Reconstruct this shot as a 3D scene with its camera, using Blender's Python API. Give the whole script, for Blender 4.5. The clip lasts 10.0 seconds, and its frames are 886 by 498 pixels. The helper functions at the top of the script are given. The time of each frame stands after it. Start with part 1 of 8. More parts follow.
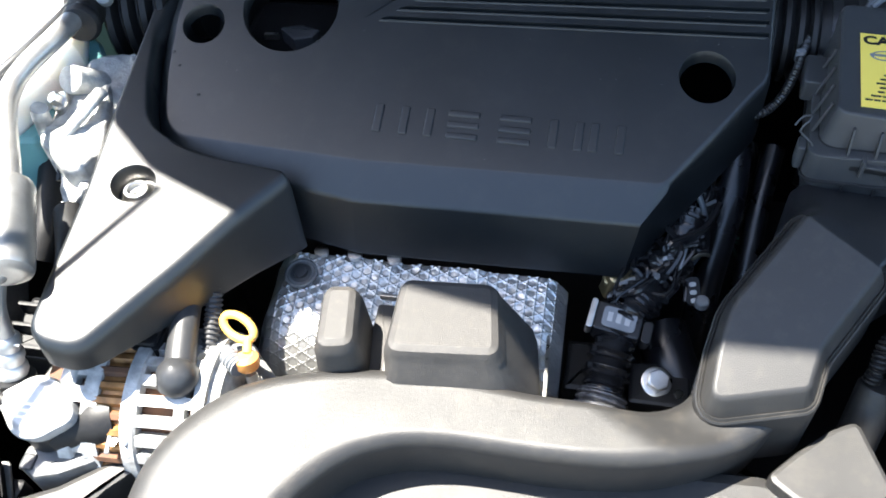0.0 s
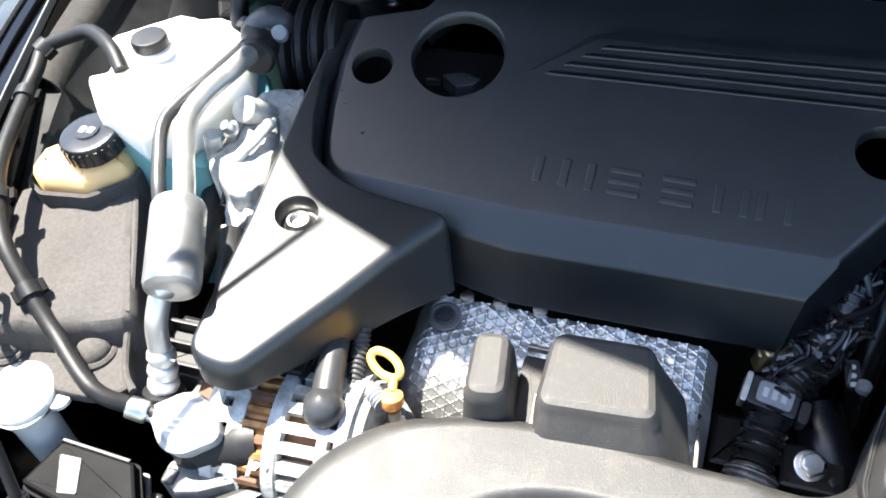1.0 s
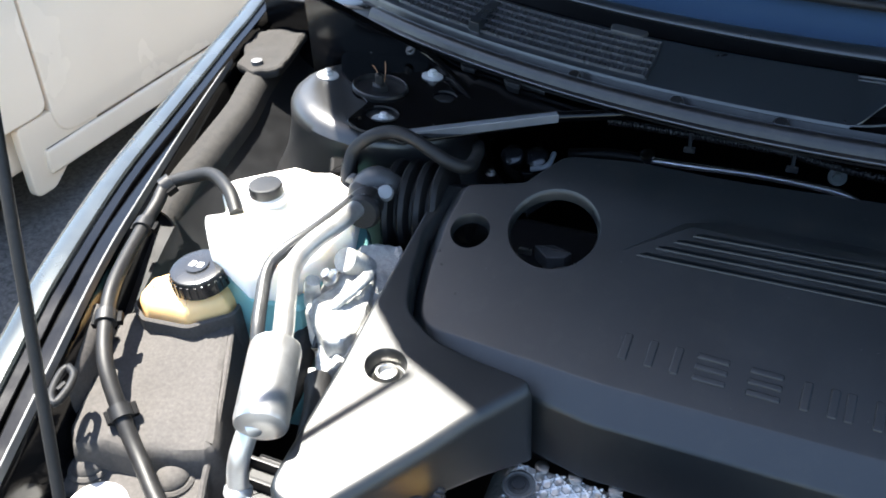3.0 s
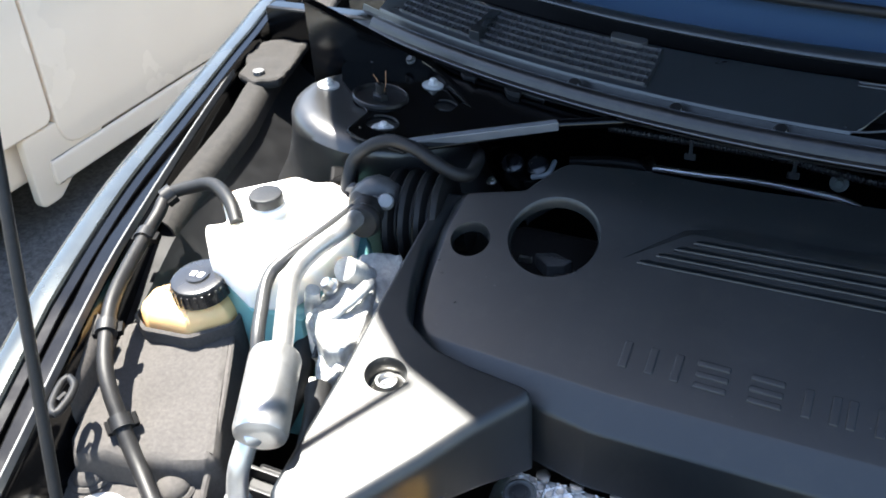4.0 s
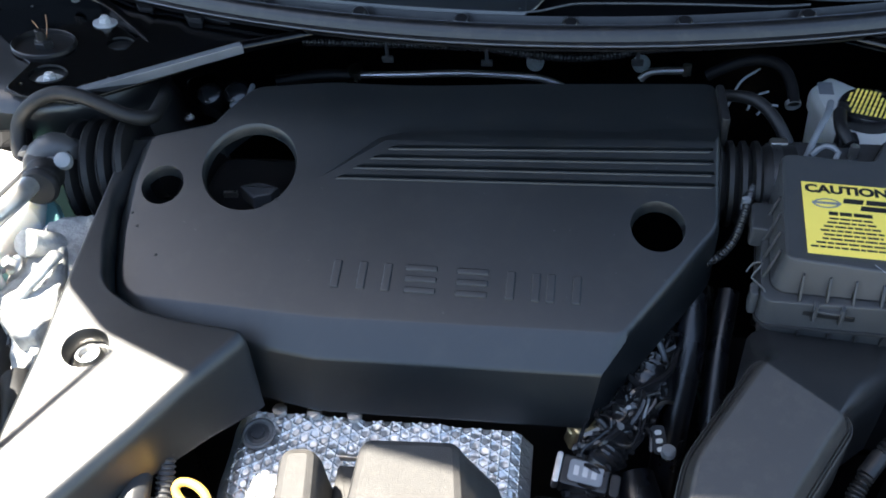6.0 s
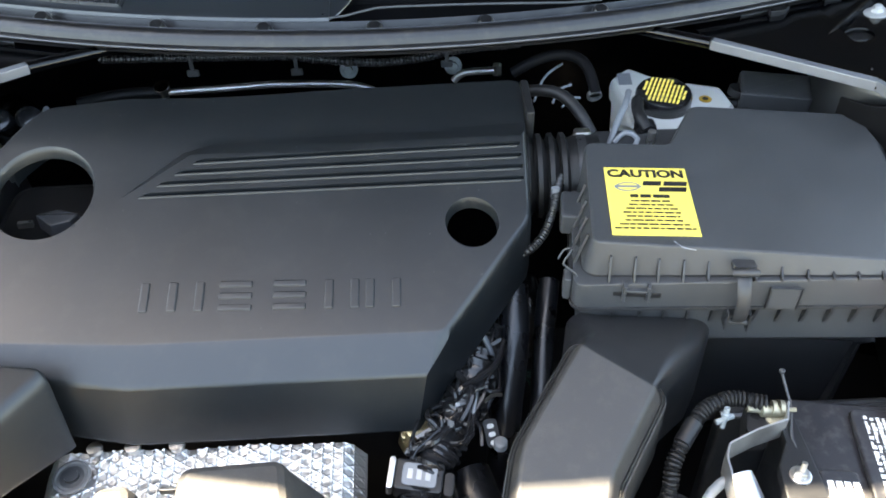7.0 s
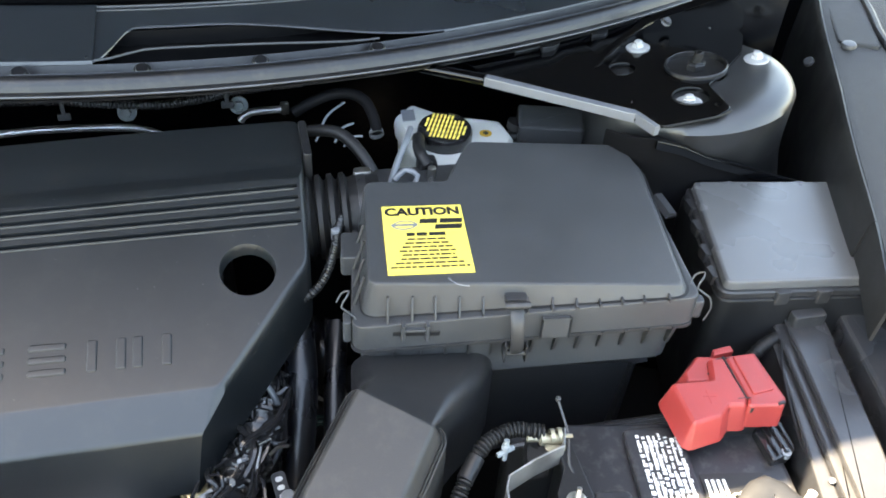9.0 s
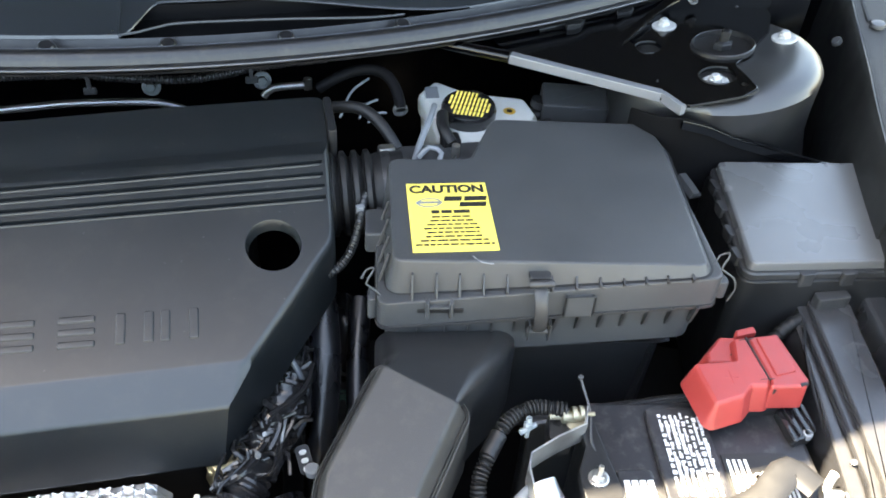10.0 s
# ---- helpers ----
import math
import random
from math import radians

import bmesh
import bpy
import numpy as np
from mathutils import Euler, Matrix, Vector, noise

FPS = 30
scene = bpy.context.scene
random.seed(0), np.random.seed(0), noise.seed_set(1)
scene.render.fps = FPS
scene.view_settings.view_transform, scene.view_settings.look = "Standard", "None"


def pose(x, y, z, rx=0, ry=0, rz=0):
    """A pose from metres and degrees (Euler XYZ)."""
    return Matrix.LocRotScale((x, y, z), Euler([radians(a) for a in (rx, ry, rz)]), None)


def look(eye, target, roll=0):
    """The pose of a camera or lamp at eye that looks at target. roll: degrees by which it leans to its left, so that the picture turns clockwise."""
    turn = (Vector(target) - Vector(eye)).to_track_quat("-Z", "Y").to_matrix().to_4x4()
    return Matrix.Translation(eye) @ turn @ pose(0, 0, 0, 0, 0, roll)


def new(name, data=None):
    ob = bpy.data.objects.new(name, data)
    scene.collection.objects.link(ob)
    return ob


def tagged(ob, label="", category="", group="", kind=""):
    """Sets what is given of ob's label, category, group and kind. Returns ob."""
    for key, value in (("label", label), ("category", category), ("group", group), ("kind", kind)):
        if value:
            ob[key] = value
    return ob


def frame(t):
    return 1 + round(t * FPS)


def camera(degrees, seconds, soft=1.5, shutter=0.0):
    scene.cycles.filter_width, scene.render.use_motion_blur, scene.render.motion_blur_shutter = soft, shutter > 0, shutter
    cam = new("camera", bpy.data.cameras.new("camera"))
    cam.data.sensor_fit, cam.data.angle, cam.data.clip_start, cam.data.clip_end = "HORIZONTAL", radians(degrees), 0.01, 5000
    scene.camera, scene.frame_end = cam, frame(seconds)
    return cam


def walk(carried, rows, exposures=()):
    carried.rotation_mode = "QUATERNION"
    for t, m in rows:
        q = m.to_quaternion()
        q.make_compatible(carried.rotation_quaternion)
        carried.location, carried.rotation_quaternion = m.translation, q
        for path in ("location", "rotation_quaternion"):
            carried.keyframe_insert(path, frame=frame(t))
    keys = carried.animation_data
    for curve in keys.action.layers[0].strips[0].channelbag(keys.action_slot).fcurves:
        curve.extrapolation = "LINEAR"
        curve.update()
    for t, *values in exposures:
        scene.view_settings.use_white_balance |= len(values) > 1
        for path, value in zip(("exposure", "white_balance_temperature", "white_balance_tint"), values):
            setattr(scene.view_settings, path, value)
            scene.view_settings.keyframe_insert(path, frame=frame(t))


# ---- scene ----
cam = camera(54.02, 10.0, 1.8)

# seconds; eye; euler degrees
PATH = [
    (0.0, -0.0086, -0.8091, 0.4313, 39.337, 3.824, 10.107),
    (0.5, -0.0407, -0.8223, 0.4225, 42.562, 3.909, 15.286),
    (1.0, -0.0616, -0.8229, 0.4291, 43.521, 4.611, 17.697),
    (1.5, -0.0652, -0.8153, 0.4142, 45.610, 5.223, 18.553),
    (2.0, -0.0650, -0.8092, 0.4252, 48.176, 3.410, 19.393),
    (2.5, -0.0807, -0.8316, 0.4427, 51.190, 1.031, 21.783),
    (3.0, -0.0847, -0.8430, 0.4498, 54.113, 2.438, 24.313),
    (3.2, -0.0866, -0.8466, 0.4443, 55.270, 2.749, 24.685),
    (4.3, -0.0779, -0.8349, 0.4524, 53.777, 3.221, 24.092),
    (4.5, -0.0786, -0.8307, 0.4538, 52.062, 2.723, 22.792),
    (5.0, -0.0530, -0.8260, 0.4483, 51.439, 3.245, 20.713),
    (5.5, -0.0308, -0.8080, 0.4438, 48.888, 2.573, 15.037),
    (5.7, -0.0179, -0.8017, 0.4423, 48.235, 3.040, 11.664),
    (6.8, 0.0233, -0.7876, 0.4271, 48.105, 1.745, -0.330),
    (7.0, 0.0311, -0.7902, 0.4243, 48.673, 0.886, -2.694),
    (7.5, 0.0655, -0.7737, 0.4415, 50.374, -1.090, -9.658),
    (8.0, 0.0840, -0.7745, 0.4354, 51.177, -3.539, -12.914),
    (8.5, 0.0897, -0.7775, 0.4317, 50.674, -4.410, -14.008),
    (9.0, 0.0864, -0.7807, 0.4292, 50.620, -3.283, -12.636),
    (9.5, 0.0854, -0.7856, 0.4310, 50.753, -2.689, -12.128),
    (10.0, 0.0775, -0.7800, 0.4307, 49.023, -3.208, -11.509),
]
EXPOSURES = [(0.0, 2.98, 6600, 8), (0.5, 2.88, 6600, 8), (5.6, 2.88, 6500, 8), (6.8, 4.15, 8200, 8), (7.6, 4.50, 9000, 8), (10.0, 4.48, 8700, 8)]
walk(cam, [(row[0], pose(*row[1:])) for row in PATH], EXPOSURES)

# ---------------------------------------------------------------- world and sun
SUN_DIR = Vector((-0.36, 0.14, 1.0)).normalized()      # from the place towards the sun
world = bpy.data.worlds.new("sky")
scene.world = world
world.use_nodes = True
_wn = world.node_tree.nodes
_sky = _wn.new("ShaderNodeTexSky")
_sky.sky_type = "NISHITA"
_sky.sun_disc = False
_sky.sun_elevation = math.asin(SUN_DIR.z)
_sky.sun_rotation = math.atan2(SUN_DIR.x, SUN_DIR.y)
_wn["Background"].inputs["Strength"].default_value = 0.082
world.node_tree.links.new(_sky.outputs["Color"], _wn["Background"].inputs["Color"])
_sun = bpy.data.lights.new("sun", "SUN")
_sun.energy, _sun.angle, _sun.color = 4.5, radians(0.53), (1.0, 0.95, 0.88)
sun = new("sun", _sun)
sun.matrix_world = look(SUN_DIR * 30, (0, 0, 0))


# ---------------------------------------------------------------- materials
def material(name, color, rough=0.5, metal=0.0, vary=0.15, scale=30.0, grain=0.0, grain_scale=900.0, dirt=0.0,
             dirt_color=(0.20, 0.17, 0.13), coat=0.0, spec=0.5, rough_vary=0.12, trans=0.0, sss=0.0):
    """Principled surface with soft blotches, fine grain relief and dust."""
    m = bpy.data.materials.new(name)
    m.use_nodes = True
    nt = m.node_tree
    n, ln = nt.nodes, nt.links
    b = n["Principled BSDF"]
    tc = n.new("ShaderNodeTexCoord")
    big = n.new("ShaderNodeTexNoise")
    big.inputs["Scale"].default_value, big.inputs["Detail"].default_value = scale, 5
    ln.new(tc.outputs["Object"], big.inputs["Vector"])
    ramp = n.new("ShaderNodeMapRange")
    ramp.inputs["From Min"].default_value, ramp.inputs["From Max"].default_value = 0.3, 0.7
    ramp.inputs["To Min"].default_value, ramp.inputs["To Max"].default_value = 1 - vary, 1 + vary
    ln.new(big.outputs["Fac"], ramp.inputs["Value"])
    mul = n.new("ShaderNodeVectorMath")
    mul.operation = "SCALE"
    mul.inputs[0].default_value = color
    ln.new(ramp.outputs["Result"], mul.inputs["Scale"])
    out = mul.outputs["Vector"]
    fine = n.new("ShaderNodeTexNoise")
    fine.inputs["Scale"].default_value, fine.inputs["Detail"].default_value = grain_scale, 3
    ln.new(tc.outputs["Object"], fine.inputs["Vector"])
    if dirt > 0:
        dn = n.new("ShaderNodeTexNoise")
        dn.inputs["Scale"].default_value, dn.inputs["Detail"].default_value = scale * 3.1, 9
        dn.inputs["Roughness"].default_value = 0.7
        ln.new(tc.outputs["Object"], dn.inputs["Vector"])
        dr = n.new("ShaderNodeMapRange")
        dr.inputs["From Min"].default_value, dr.inputs["From Max"].default_value = 0.5, 0.75
        dr.inputs["To Max"].default_value = dirt
        ln.new(dn.outputs["Fac"], dr.inputs["Value"])
        mix = n.new("ShaderNodeMix")
        mix.data_type = "RGBA"
        mix.inputs[7].default_value = (*dirt_color, 1)
        ln.new(dr.outputs["Result"], mix.inputs[0])
        ln.new(out, mix.inputs[6])
        out = mix.outputs[2]
    ln.new(out, b.inputs["Base Color"])
    rr = n.new("ShaderNodeMapRange")
    rr.inputs["From Min"].default_value, rr.inputs["From Max"].default_value = 0.3, 0.7
    rr.inputs["To Min"].default_value = max(0.03, rough - rough_vary / 2)
    rr.inputs["To Max"].default_value = min(1.0, rough + rough_vary / 2)
    ln.new(big.outputs["Fac"], rr.inputs["Value"])
    ln.new(rr.outputs["Result"], b.inputs["Roughness"])
    b.inputs["Metallic"].default_value = metal
    b.inputs["Coat Weight"].default_value = coat
    b.inputs["Coat Roughness"].default_value = 0.04
    b.inputs["Specular IOR Level"].default_value = spec
    b.inputs["Transmission Weight"].default_value = trans
    b.inputs["Subsurface Weight"].default_value = sss
    b.inputs["Subsurface Scale"].default_value = 0.6
    b.inputs["Subsurface Radius"].default_value = (0.03, 0.028, 0.025)
    if grain > 0:
        bump = n.new("ShaderNodeBump")
        bump.inputs["Strength"].default_value, bump.inputs["Distance"].default_value = grain, 0.0006
        ln.new(fine.outputs["Fac"], bump.inputs["Height"])
        ln.new(bump.outputs["Normal"], b.inputs["Normal"])
    return m


M_COVER = material("cover_plastic", (0.0038, 0.0056, 0.0070), 0.42, spec=0.68, rough_vary=0.05, vary=0.10, scale=14, grain=0.12, grain_scale=1500, dirt=0.04)
M_DUCT = material("duct_plastic", (0.0180, 0.0174, 0.0168), 0.52, spec=0.55, vary=0.10, scale=18, grain=0.4, grain_scale=1300, dirt=0.10)
M_BOXP = material("box_plastic", (0.041, 0.0425, 0.0445), 0.40, vary=0.10, scale=20, grain=0.4, grain_scale=1600, dirt=0.06)
M_DARKPL = material("dark_plastic", (0.022, 0.022, 0.023), 0.42, vary=0.12, scale=20, grain=0.3, grain_scale=1600, dirt=0.08)
M_NECK = material("satin_black_plastic", (0.0150, 0.0155, 0.0170), 0.36, spec=0.6, vary=0.12, scale=25, grain=0.2, grain_scale=1300, dirt=0.04)
M_TERM = material("dull_terminal", (0.30, 0.275, 0.20), 0.48, metal=0.6, vary=0.25, scale=80, dirt=0.15)
M_BLACK = material("black_plastic", (0.0090, 0.0092, 0.0100), 0.45, spec=0.40, vary=0.15, scale=40, grain=0.2, dirt=0.015)
M_RUBBER = material("rubber", (0.0085, 0.0085, 0.009), 0.5, spec=0.3, vary=0.15, scale=40, grain=0.2, dirt=0.04)
M_GREYRUB = material("grey_rubber", (0.040, 0.041, 0.043), 0.4, vary=0.12, scale=50, grain=0.2, dirt=0.1)
M_SHINYGREY = material("boot_rubber", (0.026, 0.027, 0.029), 0.42, vary=0.12, scale=50, grain=0.15, dirt=0.06)
# black of some small parts; elsewhere its colour stands in for deep shade
M_DEEP = material("matt_black_and_shade", (0.0028, 0.0028, 0.0033), 0.6, spec=0.08, vary=0.1)
M_SEAL = material("seal_rubber", (0.0085, 0.0085, 0.0095), 0.34, spec=0.5, vary=0.12, scale=20, grain=0.15, dirt=0.1)
# paler than the seal: paints the highlight lines along it
M_SEALGLINT = material("seal_glint", (0.085, 0.087, 0.092), 0.40, vary=0.12, scale=50)
M_SLAT = material("grille_slat", (0.045, 0.046, 0.050), 0.28, spec=0.8, vary=0.1, scale=50)
M_PAINT = material("dark_body_paint", (0.060, 0.068, 0.068), 0.25, metal=0.6, vary=0.1, scale=15, coat=0.6, dirt=0.04)
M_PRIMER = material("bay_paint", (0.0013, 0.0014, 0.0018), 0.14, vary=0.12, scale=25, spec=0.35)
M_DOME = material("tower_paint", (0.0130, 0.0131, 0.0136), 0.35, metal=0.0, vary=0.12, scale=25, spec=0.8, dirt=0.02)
M_ALU = material("aluminium", (0.62, 0.615, 0.60), 0.36, metal=0.85, vary=0.12, scale=60, grain=0.15, dirt=0.12)
M_BOLTW = material("pale_zinc", (0.42, 0.42, 0.41), 0.42, metal=0.3, vary=0.08, scale=90)
M_CAST = material("cast_aluminium", (0.40, 0.40, 0.385), 0.60, metal=0.3, vary=0.35, scale=90, grain=1.0, grain_scale=380, dirt=0.35)
M_DULLCAST = material("dull_casting", (0.13, 0.13, 0.128), 0.55, metal=0.3, vary=0.3, scale=90, grain=0.5, grain_scale=700, dirt=0.2)
M_STEEL = material("zinc_steel", (0.60, 0.59, 0.56), 0.32, metal=1.0, vary=0.15, scale=90, dirt=0.1)
M_MUFFLER = material("dull_aluminium", (0.52, 0.515, 0.50), 0.40, metal=0.92, vary=0.14, scale=50, grain=0.15, dirt=0.15)
M_CLIPGREY = material("grey_clip_plastic", (0.20, 0.225, 0.23), 0.45, vary=0.1, scale=50)
M_SHINYHOSE = material("shiny_rubber", (0.0060, 0.0066, 0.0085), 0.30, vary=0.2, scale=40)
M_TANK = material("tank_plastic", (0.84, 0.83, 0.79), 0.38, vary=0.05, scale=15, sss=0.85)
M_FELT = material("felt", (0.053, 0.0490, 0.0465), 0.95, vary=0.24, scale=300, grain=1.0, grain_scale=1500, dirt=0.25, dirt_color=(0.095, 0.088, 0.08))
# darker tone than M_FELT, for the upper strip and the pad
M_FELTDARK = material("dark_felt", (0.017, 0.0155, 0.0142), 0.95, vary=0.55, scale=120, grain=1.0, grain_scale=700, dirt=0.5, dirt_color=(0.042, 0.037, 0.032))
M_LIDGLOSS = material("smooth_lid", (0.095, 0.095, 0.094), 0.30, vary=0.06, scale=12, grain=0.1)
M_LINER = material("liner_felt", (0.030, 0.030, 0.030), 0.85, vary=0.12, scale=60, grain=0.7, grain_scale=1800, dirt=0.06)
M_HOODLINING = material("hood_lining", (0.006, 0.006, 0.0065), 0.95, vary=0.3, scale=30, grain=1.0, grain_scale=1500)
M_WHITECAR = material("cream_paint", (0.95, 0.80, 0.62), 0.25, vary=0.03, scale=3, coat=0.8)
# blue base colour stands in for the sky reflected in the windscreen
M_GLASSDARK = material("windscreen_glass", (0.034, 0.062, 0.110), 0.04, vary=0.05, scale=3, coat=1.0, rough_vary=0.0)
# liner's inner side, darkened in colour because it turns from the light
M_WALL = material("liner_wall", (0.0105, 0.0108, 0.0115), 0.5, spec=0.5, vary=0.15, scale=30, grain=0.3, dirt=0.05)
M_UNIT = material("unit_case", (0.029, 0.029, 0.031), 0.24, vary=0.10, scale=18, grain=0.2, grain_scale=900, dirt=0.10)
M_ASPHALT = material("asphalt", (0.075, 0.073, 0.070), 0.9, vary=0.55, scale=55, grain=1.0, grain_scale=160, dirt=0.9, dirt_color=(0.19, 0.18, 0.17))
M_BATT = material("battery_case", (0.014, 0.014, 0.016), 0.38, vary=0.15, scale=30, grain=0.2, dirt=0.3, dirt_color=(0.16, 0.15, 0.14))


# ---------------------------------------------------------------- mesh helpers
def smooth(me, angle=38):
    me.polygons.foreach_set("use_smooth", [True] * len(me.polygons))
    me.set_sharp_from_angle(angle=radians(angle))


def part(name, bm, mat, parent=None, label="", angle=38):
    bmesh.ops.recalc_face_normals(bm, faces=bm.faces)
    big = [q for q in bm.faces if len(q.verts) > 4]
    if big and name in ("post_cap", "lobe", "fuse_cap"):
        bmesh.ops.triangulate(bm, faces=big, ngon_method="BEAUTY")
    me = bpy.data.meshes.new(name)
    bm.to_mesh(me)
    bm.free()
    me.materials.append(mat)
    smooth(me, angle)
    ob = new(name, me)
    mod = ob.modifiers.new("normals", "WEIGHTED_NORMAL")
    mod.keep_sharp, mod.weight = True, 90
    if parent is not None:
        ob.parent = parent
        ob.matrix_parent_inverse = parent.matrix_basis.inverted()
    if label:
        tagged(ob, label)
    return ob


def thing(name, at, label, category, group=""):
    ob = new(name)
    ob.empty_display_size = 0.02
    ob.location = at
    return tagged(ob, label, category, group)


def solo(ob, label, category, group="", kind=""):
    return tagged(ob, label, category, group, kind)


def fillet(pts, r, n=5):
    """Rounds the corners of an outline; r: one radius or one a corner."""
    out, k = [], len(pts)
    rs = r if isinstance(r, (list, tuple)) else [r] * k
    for i in range(k):
        p, a, b = Vector(pts[i]), Vector(pts[i - 1]), Vector(pts[(i + 1) % k])
        u, v = (a - p), (b - p)
        lu, lv = u.length, v.length
        u, v = u / lu, v / lv
        ang = math.acos(max(-1, min(1, u.dot(v))))
        if rs[i] <= 0 or ang > 3.1:
            out.append(p)
            continue
        d = min(rs[i] / math.tan(ang / 2), lu * 0.48, lv * 0.48)
        s, e = p + u * d, p + v * d
        for j in range(n + 1):
            t = j / n
            out.append(s * (1 - t) ** 2 + p * 2 * t * (1 - t) + e * t * t)
    return out


def ccw(pts):
    a = sum(p[0] * q[1] - q[0] * p[1] for p, q in zip(pts, pts[1:] + pts[:1]))
    return pts if a > 0 else pts[::-1]


def grow(pts, d):
    """The outline moved outwards by d."""
    k, out = len(pts), []
    for i in range(k):
        p, a, b = Vector(pts[i]), Vector(pts[i - 1]), Vector(pts[(i + 1) % k])
        e1, e2 = (p - a), (b - p)
        if e1.length < 1e-9:
            e1 = e2
        if e2.length < 1e-9:
            e2 = e1
        n1, n2 = Vector((e1.y, -e1.x)).normalized(), Vector((e2.y, -e2.x)).normalized()
        m = n1 + n2
        if m.length < 1e-6:
            m = n1
        m.normalize()
        out.append(p + m * d / max(0.45, m.dot(n1)))
    return out


def rings(pts, prof, bm=None, cap=(True, True)):
    """A closed body from an outline: prof lists (outward offset, z) from the bottom to the top."""
    bm = bm or bmesh.new()
    pts = ccw([Vector(p) for p in pts])
    loops = []
    for d, z in prof:
        loops.append([bm.verts.new((p.x, p.y, z)) for p in (grow(pts, d) if d else pts)])
    k = len(pts)
    for a, b in zip(loops, loops[1:]):
        for i in range(k):
            bm.faces.new((a[i], a[(i + 1) % k], b[(i + 1) % k], b[i]))
    wide = max(p.x for p in pts) - min(p.x for p in pts) > 0.014 and max(p.y for p in pts) - min(p.y for p in pts) > 0.014
    if cap[0]:
        bm.faces.new(loops[0][::-1])
    if cap[1] and not wide:
        bm.faces.new(loops[-1])
    elif cap[1]:
        d, z = prof[-1]
        inner = [bm.verts.new((p.x, p.y, z)) for p in grow(pts, d - 0.0005)]
        for i in range(k):
            bm.faces.new((loops[-1][i], loops[-1][(i + 1) % k], inner[(i + 1) % k], inner[i]))
        bm.faces.new(inner)
    return bm


def slab(pts, z0, z1, b=0.003, bm=None, bottom=True):
    """An upright slab with rounded edges."""
    q = [(-b, z1), (-b * 0.3, z1 - b * 0.3), (0, z1 - b)][::-1]
    lo = [(-b, z0), (-b * 0.3, z0 + b * 0.3), (0, z0 + b)] if bottom else [(0, z0)]
    return rings(pts, lo + q, bm)


def rect(x0, x1, y0, y1, r=0.004, n=4):
    return fillet([(x0, y0), (x1, y0), (x1, y1), (x0, y1)], r, n)


def block(x0, x1, y0, y1, z0, z1, b=0.003, r=0.004, bm=None):
    return slab(rect(x0, x1, y0, y1, r), z0, z1, b, bm)


def curve_points(path, step=0.006):
    """Points along a smooth line through the path."""
    p = [Vector(q) for q in path]
    if len(p) == 2:
        n = max(2, int((p[1] - p[0]).length / step))
        return [p[0].lerp(p[1], i / n) for i in range(n + 1)]
    p = [p[0] * 2 - p[1]] + p + [p[-1] * 2 - p[-2]]
    out = []
    for i in range(1, len(p) - 2):
        a, b, c, d = p[i - 1:i + 3]
        n = max(2, int((c - b).length / step))
        for j in range(n):
            t = j / n
            out.append(0.5 * (2 * b + (c - a) * t + (2 * a - 5 * b + 4 * c - d) * t * t + (3 * b - a - 3 * c + d) * t ** 3))
    out.append(p[-2])
    return out


def tube(path, r, n=12, step=0.006, bm=None, flat=1.0, up=(0, 0, 1), raw=False):
    """A hose along a path; r: a radius or a function of the length gone; flat: height to width."""
    bm = bm or bmesh.new()
    pts = [Vector(q) for q in path] if raw else curve_points(path, step)
    loops, s, ref = [], 0.0, Vector(up)
    for i, p in enumerate(pts):
        if i:
            s += (p - pts[i - 1]).length
        t = (pts[min(i + 1, len(pts) - 1)] - pts[max(i - 1, 0)]).normalized()
        if flat == 1.0:
            side = t.cross(ref)
            if side.length < 1e-3:
                side = t.cross(Vector((1, 0.3, 0)))
        else:
            side = t.cross(Vector(up))
        side.normalize()
        nor = side.cross(t).normalized()
        if flat == 1.0:
            ref = nor
        q = r(s) if callable(r) else r
        loops.append([bm.verts.new(p + side * q * math.cos(a) + nor * q * flat * math.sin(a))
                      for a in (2 * math.pi * k / n for k in range(n))])
    for a, b in zip(loops, loops[1:]):
        for k in range(n):
            bm.faces.new((a[k], a[(k + 1) % n], b[(k + 1) % n], b[k]))
    bm.faces.new(loops[0][::-1])
    bm.faces.new(loops[-1])
    return bm


def corrugated(r, pitch=0.005, depth=0.16):
    return lambda s: r * (1 + depth * (1 if (s / pitch) % 1 < 0.55 else -1) * 0.5)


def lathe(prof, n=32, bm=None, m=None, closed=False):
    """A turned body about z: prof lists (radius, z)."""
    bm = bm or bmesh.new()
    loops = []
    for r, z in prof:
        if r < 1e-6:
            loops.append([bm.verts.new((0, 0, z))])
        else:
            loops.append([bm.verts.new((r * math.cos(a), r * math.sin(a), z)) for a in (2 * math.pi * k / n for k in range(n))])
    vs = [v for l in loops for v in l]
    for a, b in zip(loops, loops[1:]):
        if len(a) == 1 and len(b) == 1:
            continue
        for k in range(n):
            q = [a[k % len(a)], a[(k + 1) % n % len(a)], b[(k + 1) % n % len(b)], b[k % len(b)]]
            u = []
            for v in q:
                if v not in u:
                    u.append(v)
            bm.faces.new(u)
    for l, rev in ((loops[0], True), (loops[-1], False)):
        if len(l) > 1:
            bm.faces.new(l[::-1] if rev else l)
    if m is not None:
        bmesh.ops.transform(bm, matrix=m, verts=vs)
    return bm


def axis_matrix(at, direction):
    return Matrix.Translation(at) @ Vector(direction).to_track_quat("Z", "Y").to_matrix().to_4x4()


